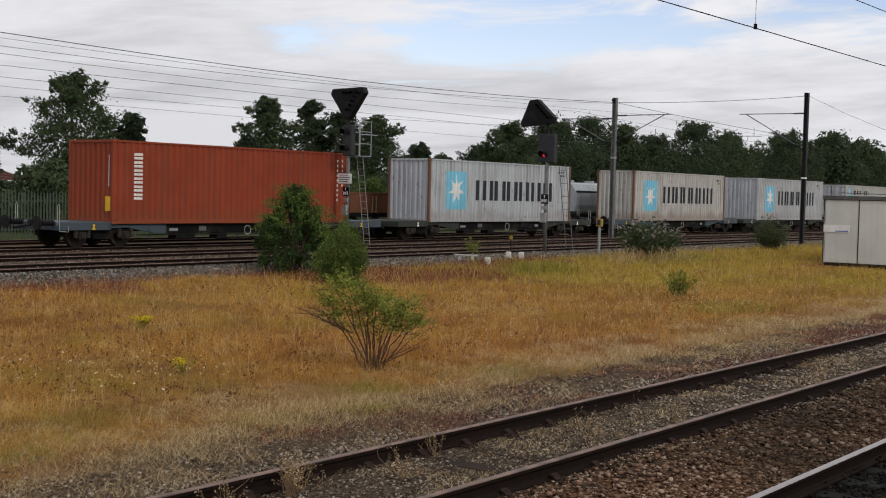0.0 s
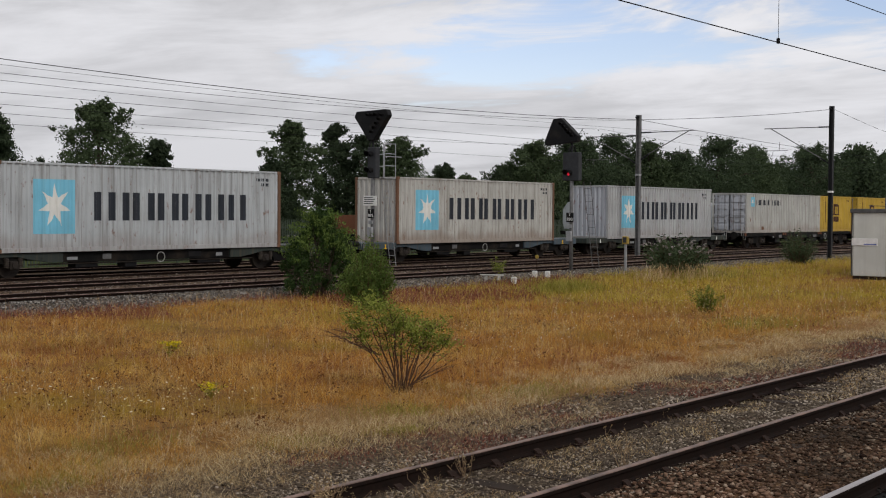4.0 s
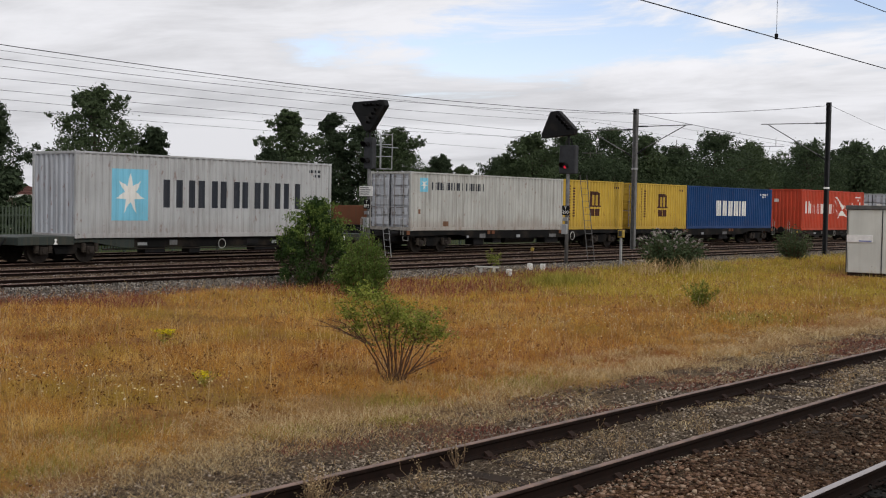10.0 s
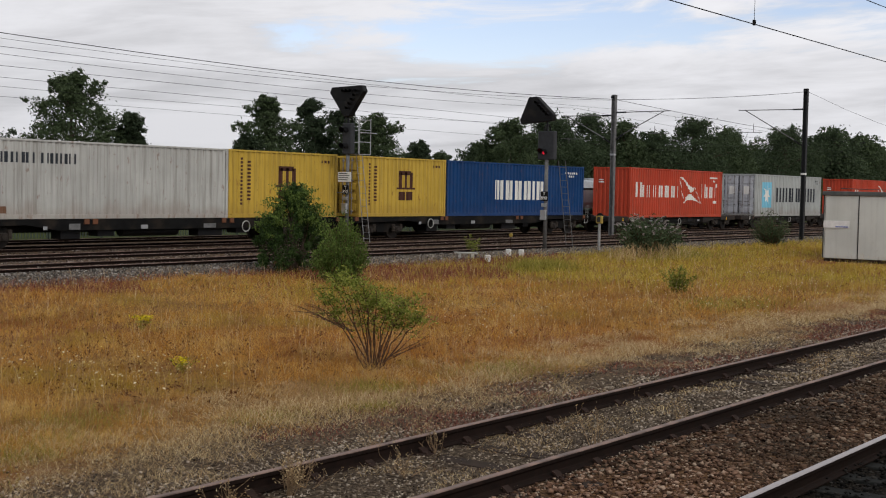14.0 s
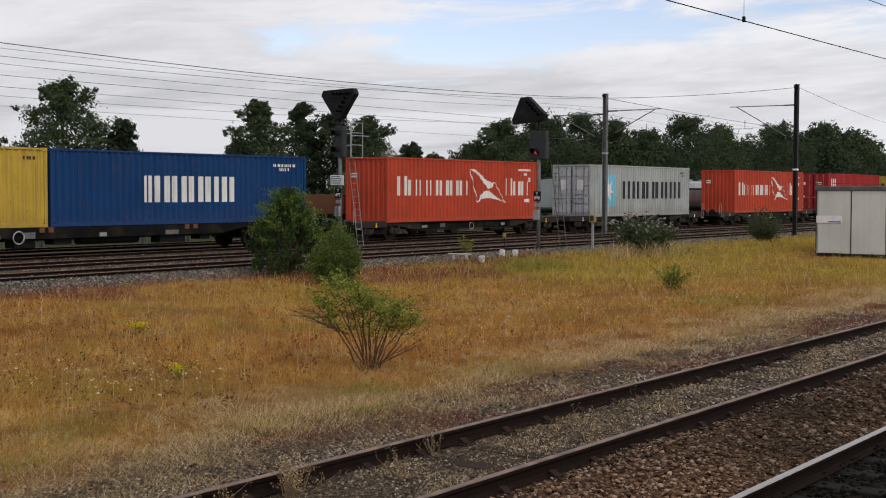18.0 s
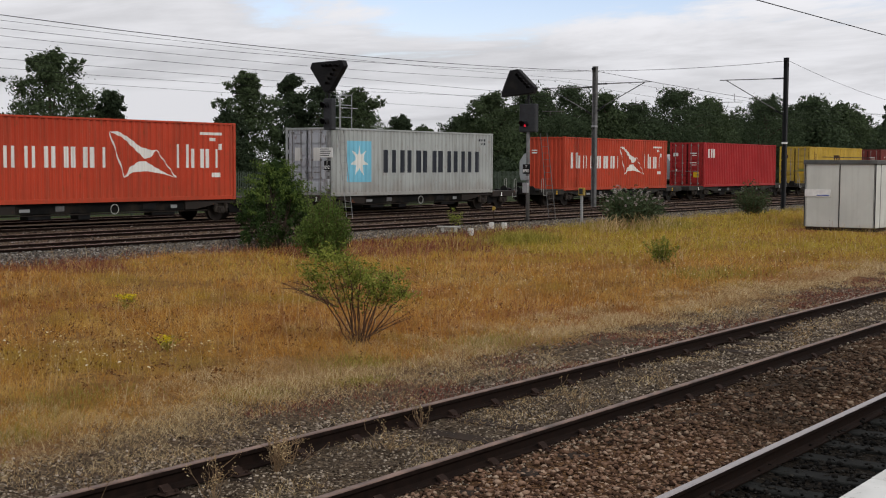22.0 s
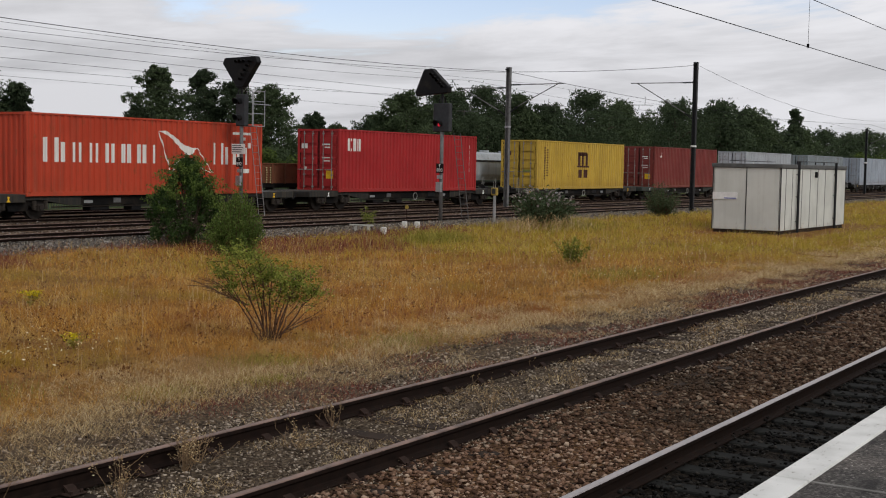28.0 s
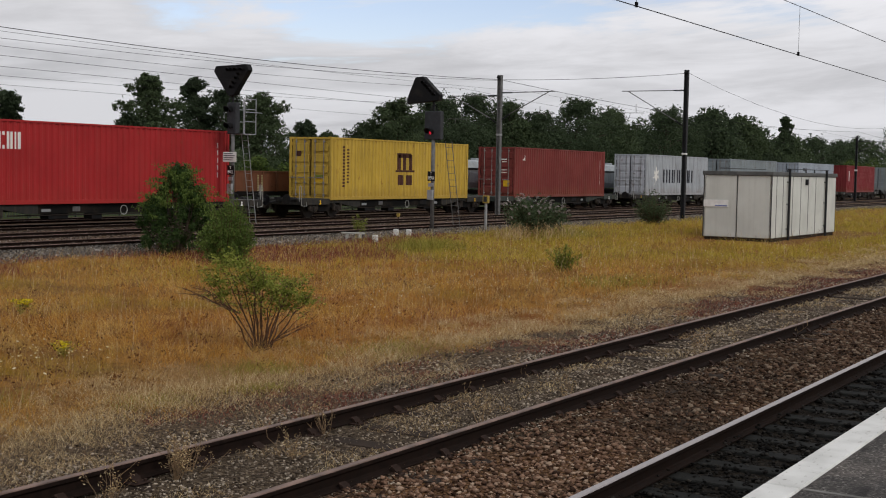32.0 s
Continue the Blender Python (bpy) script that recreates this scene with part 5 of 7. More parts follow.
def red_wing_box(x0):
    c = keep(container(x0, 12.192, HC, LOW, "box_hs_red", "orange-red corrugated container with white wing emblem and marking", False), x0)
    mark(c, "lettering_bar", glyph_bars(0.69, 1.2, 5.45, 0.7, 7, 0.2, (0,)), "mark_white", "row of slim white bars")
    mark(c, "lettering_bar", glyph_bars(9.2, 1.2, 2.17, 0.7, 3, 0.2, (0,)), "mark_white", "row of slim white bars")
    up = [(5.75, 2.3), (6.1, 2.32), (6.6, 2.1), (7.0, 1.85), (7.5, 1.74), (7.75, 1.75), (7.45, 1.5), (7.2, 1.46), (6.8, 1.75), (6.3, 2.12)]
    dn = [(6.35, 0.85), (6.55, 1.2), (6.95, 1.42), (7.25, 1.43), (7.7, 1.2), (8.2, 0.98), (8.6, 0.84), (8.0, 0.98), (7.3, 1.08), (6.7, 1.04)]
    up, dn = [(x * 1.05 + 0.2, z * 1.09 - 0.07) for x, z in up], [(x * 1.05 + 0.2, z) for x, z in dn]
    mark(c, "emblem_wing", [up, dn], "mark_white", "white wing-shaped emblem")
    mark(c, "emblem_line", [[(6.2, 2.42), (6.26, 2.42), (6.9, 0.86), (6.84, 0.86)], [(8.3, 1.82), (8.35, 1.82), (9.24, 0.85), (9.18, 0.85)]], "mark_white")
    mark(c, "code_mark", [rect(10.4, 2.42, 11.5, 2.52), rect(10.85, 2.2, 11.15, 2.32), rect(11.35, 1.88, 11.5, 2.1), rect(11.0, 0.85, 11.4, 1.02)], "mark_white")
    end_marks(c, [(1.75, 2.0, 2.1, 2.08), (1.75, 2.14, 2.1, 2.2)], "mark_white", "", 0.016)
    return c


red_wing_box(142.32)
c = blue_star_box(159.83, "box_grey_green", "pale grey container with blue star emblem and closed doors", True, 1.25, "box_door_grey", (3.58, 1.0, 7.6, 1.0))
end_marks(c, [(0.45, 1.5, 0.85, 2.05), (1.5, 1.5, 1.9, 2.05)], "mark_white", "white paper sheets on the doors", 0.009)
red_wing_box(178.91)


def plain_box(x0, colour, label, doors, shapes=(), ink="mark_white", height=HC, stickers=True, door=None):
    c = keep(container(x0, 12.192, height, LOW, colour, label, doors, None, door), x0)
    if shapes:
        mark(c, "lettering_bar", list(shapes), ink, "small plain bars")
    if stickers:
        end_marks(c, [(0.55, 2.15, 1.0, 2.22), (0.55, 2.02, 0.85, 2.08), (0.55, 1.55, 1.0, 1.6), (0.55, 1.4, 0.9, 1.45)], ink, "", 0.009)
        end_marks(c, [(0.35, 0.62, 0.75, 0.98)], "sticker_yellow", "yellow warning sticker", 0.009)
    return c


cai = [rect(0.72, 1.9, 0.84, 2.48), rect(0.9, 1.9, 1.04, 2.02), rect(0.9, 2.36, 1.04, 2.48)] + glyph_bars(1.08, 1.9, 0.62, 0.58, 2, 0.3)
c = plain_box(196.47, "box_cai", "bright red corrugated container with closed doors and small white marks", True, cai + [rect(11.5, 2.2 - 0.3 * i, 11.58, 2.4 - 0.3 * i) for i in range(5)])
end_marks(c, [(1.85, 2.0, 2.2, 2.22), (1.9, 1.0, 2.05, 1.15)], "mark_white", "", 0.009)
c = keep(container(215.57, 12.192, HC, LOW, "box_msc", "yellow corrugated container with dark brown block emblem and closed doors", True), 215.57)
mark(c, "emblem_block", [rect(5.48, 1.45, 5.80, 2.2), rect(5.98, 1.45, 6.26, 2.2), rect(6.46, 1.45, 6.76, 2.2), rect(5.48, 2.05, 6.68, 2.28), rect(5.28, 1.34, 6.98, 1.44),
                           rect(5.53, 0.7, 6.05, 1.2), rect(6.22, 0.7, 6.76, 1.2)], "mark_brown", "dark brown block emblem")
mark(c, "lettering_bar", [rect(0.95, 0.6 + 0.15 * i, 1.1, 0.7 + 0.15 * i) for i in range(13)] + [rect(1.3, 0.8 + 0.15 * i, 1.42, 0.87 + 0.15 * i) for i in range(11)], "mark_brown")
end_marks(c, [(0.45, 1.0, 0.95, 1.16)], "leaf_bright", "green sticker", 0.009)
end_marks(c, [(0.45, 0.84, 0.95, 0.98)], "sticker_yellow", "yellow sticker", 0.009)
end_marks(c, [(1.75, 2.0, 2.05, 2.25)], "mark_brown", "", 0.009)
plain_box(233.0, "box_maroon", "dull maroon container with closed doors and small white marks", True, [[(1.0, 2.15), (1.35, 2.15), (1.3, 2.5), (1.15, 2.3)], rect(11.5, 0.8, 11.6, 1.4), rect(11.5, 1.7, 11.6, 2.3)])
c = plain_box(252.1, "box_pale", "pale grey container with white star emblem and closed doors", True, glyph_bars(3.2, 0.9, 6.0, 0.95, 6), "ink", stickers=False, door="box_door_grey")
mark(c, "emblem_star", [star(1.9, 1.4, 0.72)], "mark_white", "plain white star")
plain_box(269.6, "box_slate", "slate-grey corrugated container with closed doors", True, (), "ink", stickers=False)
plain_box(288.7, "box_pale_blue", "pale bluish-grey container with a dark lettering bar", True, glyph_bars(1.2, 2.1, 1.4, 0.3, 4), "ink", stickers=False)
plain_box(306.2, "box_dark_red", "dark red corrugated container far down the train", False, [rect(1.0, 1.2, 1.2, 2.3)], stickers=False)
plain_box(325.3, "box_slate", "grey container far down the train", True, (), "ink", stickers=False)


def buffer_gear(w, x, s, deck):
    """Two buffers, a coupling and white handrails at a wagon's outer end."""
    for y in (-0.87, 0.87):
        bm = B()
        tube(bm, (x, y, 0.85), (x + s * 0.45, y, 0.85), 0.1, seg=10)
        tube(bm, (x + s * 0.45, y, 0.85), (x + s * 0.6, y, 0.85), 0.06, seg=8)
        tube(bm, (x + s * 0.6, y, 0.85), (x + s * 0.64, y, 0.85), 0.23, seg=16)
        part("buffer", bm, "black", w)
    bm = B()
    tube(bm, (x, 0, 0.8), (x + s * 0.9, 0, 0.68), 0.05, seg=8)
    box(bm, (min(x, x + s * 0.3), -0.12, 0.72), (max(x, x + s * 0.3), 0.12, 0.95), 0.02)
    part("coupling", bm, "black", w)
    for y in (-1.22, 1.1):
        part("handrail", sweep(B(), [(x, y, deck - 0.1), (x, y, deck + 0.55), (x, y + 0.06, deck + 0.62), (x, y + 0.12, deck + 0.55), (x, y + 0.12, deck - 0.1)], 0.013, 6), "rail_white", w, "white-painted handrail")
        part("step_iron", sweep(B(), [(x, y, 0.75), (x, y, 0.58), (x - s * 0.35, y, 0.55), (x - s * 0.35, y, 0.75)], 0.013, 6), "rail_white", w, "white-painted shunter's step")


def low_wagon(x0, mat, ends, seed):
    """A low container platform: deep side beams that sweep up over each bogie; x0 is its end."""
    rnd = random.Random(seed)
    L, deck = 16.45, 0.795
    w = thing("container_wagon", pose(x0, TRAIN_Y, RAIL_FAR), "low grimy container wagon with swept side beams and white-ringed brake wheel", "wagon", "wagons of the train")
    for k in (0, 1):
        at = (lambda x: x) if k == 0 else (lambda x: L - x)
        bm = B()
        extrude(bm, [(at(0.0), 0.6), (at(0.0), 0.85), (at(0.05), 0.875), (at(2.1), 0.875), (at(2.1), 0.6)], "y", -1.2, 1.2)
        bmesh.ops.bevel(bm, geom=bm.edges[:], offset=0.012, segments=1, affect="EDGES")
        part("end_deck", bm, mat, w)
        for s in (-1, 1):
            bm = B()
            extrude(bm, [(at(2.104), 0.66), (at(2.104), 0.79), (at(4.6), 0.79), (at(4.6), 0.47), (at(4.1), 0.47), (at(3.4), 0.58), (at(2.9), 0.68)], "y", s * 1.02, s * 1.12)
            bmesh.ops.bevel(bm, geom=bm.edges[:], offset=0.01, segments=1, affect="EDGES")
            part("swan_neck", bm, mat, w)
    # Mid beams: the container's shade above them is put into their dark colour.
    for s in (-1, 1):
        bm = B()
        box(bm, (4.604, min(s * 0.94, s * 1.04), 0.46), (L - 4.604, max(s * 0.94, s * 1.04), 0.79), 0.012)
        part("side_beam", bm, "under", w)
    bm = B()
    box(bm, (4.7, -0.935, 0.48), (L - 4.7, 0.935, 0.58), 0.01)
    for x in (2.3, L - 2.48):
        box(bm, (x, -1.015, 0.62), (x + 0.18, 1.015, 0.77), 0.01)
    box(bm, (2.2, -0.25, 0.6), (L - 2.2, 0.25, 0.76), 0.01)
    part("centre_frame", bm, "under", w)
    for x in (2.13, 2.13 + 12.0):
        for y in (-1.13, 1.05):
            bm = B()
            box(bm, (x, y, 0.797), (x + 0.2, y + 0.14, 0.83), 0.004)
            part("container_lock", bm, "black", w)
    for x in (1.9, L - 1.9):
        bogie(w, x, 0, True)
    bm = B()
    sweep(bm, [(0.17 * math.cos(math.pi * i / 10), 0, 0.17 * math.sin(math.pi * i / 10)) for i in range(20)], 0.017, 6, True)
    tube(bm, (0, 0.0, -0.16), (0, 0.2, -0.16), 0.02, seg=6)
    bw = part("brake_wheel", bm, "rail_white", w, "white-rimmed hand brake wheel")
    bw.location = (8.6, -1.12, 0.56)
    for x, ww, hh in ((5.2, 0.9, 0.2), (7.2, 0.5, 0.24), (10.4, 1.1, 0.18)):
        bm = B()
        box(bm, (x, -0.95, 0.47 - hh), (x + ww, -0.5, 0.475), 0.02)
        part("equipment_box", bm, "black", w)
    bm = B()
    tube(bm, (3.4, -0.98, 0.42), (L - 3.4, -0.98, 0.42), 0.025, seg=6)
    part("brake_pipe", bm, "wheel", w)
    for x, ww, hh, mt in ((4.8, 0.4, 0.1, "galv"), (11.2, 0.3, 0.12, "galv"), (6.2, 0.35, 0.18, "grey_steel"), (9.9, 0.6, 0.2, "black")):
        bm = B()
        box(bm, (x, -1.056, 0.54), (x + ww, -1.044, 0.54 + hh), 0.003)
        part("data_panel", bm, mt, w)
    for x in (1.3, L - 1.4):
        bm = B()
        extrude(bm, [(x, 0.62), (x + 0.16, 0.62), (x + 0.1, 0.7), (x + 0.13, 0.8), (x + 0.03, 0.8), (x + 0.06, 0.7)], "y", -1.214, -1.204)
        part("lifting_mark", bm, "sticker_yellow" if seed % 2 else "white_clean", w)
    for k, s in enumerate((-1, 1)):
        x = 0.0 if s < 0 else L
        if ends[k]:
            buffer_gear(w, x, s, 0.85)
        else:
            bm = B()
            tube(bm, (x, 0, 0.75), (x + s * 0.6, 0, 0.75), 0.09, seg=10)
            part("drawbar", bm, "black", w)
            bm = B()
            for y in (-0.5, 0.45):
                tube(bm, (x, y, 0.8), (x + s * 0.25, y, 0.5), 0.03, seg=6)
                tube(bm, (x + s * 0.25, y, 0.5), (x + s * 0.52, y, 0.6), 0.03, seg=6)
            part("brake_hose", bm, "black", w)
    return keep(w, x0)


def flat_wagon(x0, L, ends):
    """A higher sixty-foot container flat on two heavy bogies."""
    deck = 0.965
    w = thing("container_wagon", pose(x0, TRAIN_Y, RAIL_FAR), "dark sixty-foot container flat wagon on heavy bogies", "wagon", "wagons of the train")
    for s in (-1, 1):
        bm = B()
        extrude(bm, [(0.0, 0.72), (0.0, deck), (L, deck), (L, 0.79), (L - 4.0, 0.79), (L - 5.2, 0.6), (5.2, 0.6), (4.0, 0.79)], "y", s * 1.12, s * 1.2)
        part("side_beam", bm, "under", w)
    bm = B()
    for i in range(12):
        x = 0.05 + (L - 0.25) * i / 11
        box(bm, (x, -1.115, 0.76), (x + 0.14, 1.115, 0.94), 0.01)
    box(bm, (0.2, -0.25, 0.5), (L - 0.2, 0.25, 0.75), 0.01)
    part("centre_frame", bm, "black", w)
    for x in (0.25, 6.2, 6.55, 12.4, 12.8, L - 0.5):
        bm = B()
        box(bm, (x, -1.24, 0.8), (x + 0.2, -1.0, deck + 0.003), 0.006)
        part("container_lock", bm, "rust_wagon", w)
    for x in (2.3, L - 2.3):
        bogie(w, x, 0, True)
    for x, ww, hh, mt in ((5.6, 0.45, 0.2, "grey_steel"), (8.6, 0.3, 0.14, "galv"), (4.6, 0.16, 0.12, "galv"), (11.5, 0.6, 0.16, "grey_steel")):
        bm = B()
        box(bm, (x, -1.217, 0.62), (x + ww, -1.204, 0.62 + hh), 0.003)
        part("data_panel", bm, mt, w)
    for x, ww, hh in ((5.4, 0.8, 0.3), (6.9, 0.7, 0.22), (11.4, 1.2, 0.28), (13.3, 0.5, 0.2)):
        bm = B()
        box(bm, (x, -1.02, 0.6 - hh), (x + ww, -0.5, 0.605), 0.02)
        part("equipment_box", bm, "black", w)
    bm = B()
    sweep(bm, [(0.2 * math.cos(math.pi * i / 9), 0, 0.2 * math.sin(math.pi * i / 9)) for i in range(18)], 0.022, 6, True)
    bw = part("brake_wheel", bm, "rail_white", w, "white-rimmed hand brake wheel")
    bw.location = (13.6 if ends[0] else 5.4, -1.26, 0.66)
    bm = B()
    tube(bm, (8, -0.8, 0.55), (10.5, -0.8, 0.55), 0.2, seg=12)
    part("air_tank", bm, "black", w)
    for k, s in enumerate((-1, 1)):
        x = 0.0 if s < 0 else L
        if ends[k]:
            buffer_gear(w, x, s, 0.9)
        else:
            bm = B()
            tube(bm, (x, 0, 0.8), (x + s * 0.35, 0, 0.8), 0.09, seg=10)
            part("drawbar", bm, "black", w)
    return keep(w, x0)


for i, (cx, mt, e) in enumerate(((8.5, "under", (False, True)), (27.66, "under_blue", (True, False)), (45.30, "under_green", (False, True)), (64.42, "under_blue", (True, False)), (81.86, "under_green", (False, True)),
                                (142.32, "under_rust", (True, False)), (159.83, "under_rust", (False, True)), (178.91, "under_pale", (True, False)), (196.47, "under_pale", (False, True)),
                                (215.57, "under_pale", (True, False)), (233.0, "under_green", (False, True)), (252.1, "under_pale", (True, False)), (269.6, "under_green", (False, True)),
                                (288.7, "under_pale", (True, False)), (306.2, "under_pale", (False, True)), (325.3, "under_pale", (True, False)))):
    low_wagon(cx - 2.13, mt, e, i)
flat_wagon(98.6, 19.25, (True, False))
flat_wagon(118.3, 19.35, (False, True))


# ---- plants ----
def unit(v):
    return v / (np.linalg.norm(v, axis=1)[:, None] + 1e-9)


def leaf_mesh(name, centres, size, mats, rng, flat=0.6, out=None):
    """Small leaves at the centres; out: the way that they face, more or less."""
    n = len(centres)
    if out is None:
        a = rng.normal(size=(n, 3))
        a[:, 2] *= flat
        a = unit(a)
        b = unit(np.cross(a, rng.normal(size=(n, 3))))
        c = np.cross(a, b)
    else:
        c = unit(unit(out) + np.array([0, 0, 0.35]) + rng.normal(size=(n, 3)) * 0.65)
        a = unit(np.cross(c, rng.normal(size=(n, 3))))
        b = np.cross(c, a)
    s = size * rng.uniform(0.6, 1.3, n)[:, None]
    v = np.stack([centres - a * s, centres + b * s * 0.42 + c * s * 0.15, centres + a * s, centres - b * s * 0.42 + c * s * 0.15], 1).reshape(-1, 3)
    f = np.arange(4 * n).reshape(-1, 4)
    return quick_mesh(name, v, f, mats)


def limb(bm, a, b, r0, r1, bend, rnd, n=4):
    pts = [a.lerp(b, i / n) + Vector((rnd.uniform(-1, 1), rnd.uniform(-1, 1), rnd.uniform(-0.5, 0.5))) * (bend if 0 < i < n else 0) for i in range(n + 1)]
    sweep(bm, pts, [r0 + (r1 - r0) * i / n for i in range(n + 1)], 6)
    return pts


def crown_points(rng, blobs, per, fill=0.35):
    out, face = [], []
    for (cx, cy, cz, r, h) in blobs:
        d = rng.normal(size=(per, 3))
        d /= np.linalg.norm(d, axis=1)[:, None]
        q = (fill + (1 - fill) * rng.uniform(0, 1, per) ** 0.6)[:, None]
        out.append(np.array([cx, cy, cz]) + d * q * np.array([r, r, h]))
        face.append(d)
    return np.concatenate(out), np.concatenate(face)


def girth(u, full):
    """How wide a crown is at u of its height, widest at full."""
    return 0.8 + 0.2 * u / full if u < full else max(0.12, 1 - ((u - full) / (1.0 - full)) ** 2.4)


def tree_parts(parent, seed, height, radius, leaf, leaves, mat, low=0.22, full=0.45):
    """A tapered trunk with limbs that carry lobes; each lobe bears tufts of single leaves, with gaps between the tufts."""
    rnd, rng = random.Random(seed), np.random.default_rng(seed)
    bm = B()
    top = Vector((rnd.uniform(-0.3, 0.3), rnd.uniform(-0.3, 0.3), height * 0.8))
    trunk = limb(bm, Vector((0, 0, -0.1)), top, height * 0.022, height * 0.006, height * 0.012, rnd, 6)
    lobes = []
    n = 30
    for i in range(n):
        u = (i + rnd.random()) / n
        r = radius * rnd.uniform(0.22, 0.4) * (1.0 - 0.25 * u)
        a = 2.4 * i + rnd.uniform(-0.6, 0.6)
        q = max(0.0, radius * girth(u, full) * math.sqrt(rnd.uniform(0.12, 1.12)) - r * 0.6)
        z = min(height * (low + (1 - low) * u), height * rnd.uniform(0.94, 1.0) - r * 0.8)
        c = Vector((q * math.cos(a), q * math.sin(a), max(z, r * 0.5)))
        lobes.append((c, r))
        if i % 2 == 0:
            limb(bm, trunk[min(6, 1 + int(u * 5))], c, height * 0.008, height * 0.003, radius * 0.06, rnd, 3)
    lobes.append((Vector((top.x, top.y, height - radius * 0.3)), radius * 0.3))
    part("trunk", bm, "bark", parent)
    tufts, core = [], []
    for c, r in lobes:
        for j in range(12):
            d = unit(rng.normal(size=(1, 3)))[0]
            d[2] = d[2] * 0.8 + 0.12
            k = r * rng.uniform(0.6, 1.15)
            t = r * rng.uniform(0.2, 0.42)
            tufts.append((c.x + d[0] * k, c.y + d[1] * k, c.z + d[2] * k * 0.85, t, t * rng.uniform(0.55, 0.9)))
        core.append((c.x, c.y, c.z, r * 0.85, r * 0.75))
    a, fa = crown_points(rng, tufts, max(6, int(leaves * 0.6 / len(tufts))), 0.05)
    b, fb = crown_points(rng, core, max(8, int(leaves * 0.3 / len(core))), 0.0)
    m = int(leaves * (0.4 if low > 0.05 else 0.7))   # the inside of the crown, looser towards its edge
    u = rng.uniform(0, 1, m)
    w = rng.uniform(0, 2 * np.pi, m)
    q = radius * 0.8 * np.sqrt(rng.uniform(0, 1, m)) * np.array([girth(k, full) for k in u])
    e = np.stack([np.cos(w) * q, np.sin(w) * q, height * (low + (0.9 - low) * u)], 1)
    fe = np.stack([np.cos(w), np.sin(w), 0.5 + 0 * w], 1)
    cloud = np.concatenate([a, b, e])
    stray = rng.random(len(cloud)) < 0.06
    cloud += rng.normal(size=cloud.shape) * radius * np.where(stray, 0.06, 0.012)[:, None]
    obj("crown", leaf_mesh("crown", cloud, leaf, [mat], rng, out=np.concatenate([fa, fb, fe])), parent)


def tree(name, x, y, height, radius, label, seed, mat="leaf_far", leaf=0.2, leaves=5200, low=0.2):
    t = thing(name, pose(x, y, -0.08, 0, 0, seed * 47 % 360), label, "tree", "trees behind the railway")
    tree_parts(t, seed, height, radius, leaf, leaves, mat, low, 0.32 if height / radius > 3.6 else 0.5)
    return t


# place, height above ground and half width of the trees that stand alone
LONE = [(44.5, 60, 8.9, 2.55), (47.0, 58, 6.7, 1.5), (38.9, 62, 8.1, 2.0), (61.9, 62, 8.9, 2.15), (70.4, 66, 9.3, 1.7), (71.9, 64, 8.6, 2.5), (71.2, 60, 8.0, 2.4), (58.0, 60, 5.9, 1.5),
        (88.9, 70, 7.0, 1.8), (94.9, 72, 6.2, 1.6)]
for i, (x, y, h, r) in enumerate(LONE):
    tree("tree", x, y, h * 0.99, r * 1.22, "dark green broadleaf tree with an airy uneven crown behind the fence", 11 + i, "leaf_far" if i % 3 else "leaf_far_mid", leaf=0.105, leaves=22000, low=0.1)
# the wood's edge, dense down to the ground
WOOD = [(92.4, 66, 6.9, 2.0), (88.4, 60, 8.9, 2.3), (98.6, 62, 10.1, 2.9), (108.6, 64, 10.9, 2.8), (111.8, 62, 9.9, 2.8), (114.7, 60, 9.2, 2.8), (123.1, 60, 11.3, 3.2), (133.5, 61, 10.4, 3.0), (140.4, 64, 10.8, 3.0),
        (148.8, 60, 11.3, 3.4), (154.1, 63, 11.7, 3.4), (163.8, 60, 12.0, 3.9), (170.0, 63, 12.0, 3.9), (181.0, 62, 12.0, 4.0), (192.4, 64, 11.4, 3.4), (203.3, 62, 12.7, 1.5), (218.0, 66, 10.4, 4.0), (235.8, 66, 10.9, 4.6),
        (252.0, 66, 10.6, 4.6), (266.0, 66, 11.7, 5.0), (287.6, 62, 14.6, 5.6), (310.0, 64, 14.0, 6.0), (340.0, 66, 14.0, 7.0)]
row = sorted((w for w in WOOD if w[0] < 200), key=lambda w: w[0] / w[1])
BACK = [((a[0] + b[0]) / 2 * 1.09, (a[1] + b[1]) / 2 * 1.09, (a[2] + b[2]) / 2 * 0.8, (a[3] + b[3]) / 2) for a, b in zip(row, row[1:])]
for i, (x, y, h, r) in enumerate(WOOD + BACK):
    tree("tree", x, y, h * 0.98, r * 1.6, "dense dark green tree at the edge of a wood", 101 + i, "leaf_wood" if i % 3 != 1 else "leaf_far_mid", leaf=0.14 if x < 160 else 0.26, leaves=14500 if x < 160 else 7000, low=0.03)


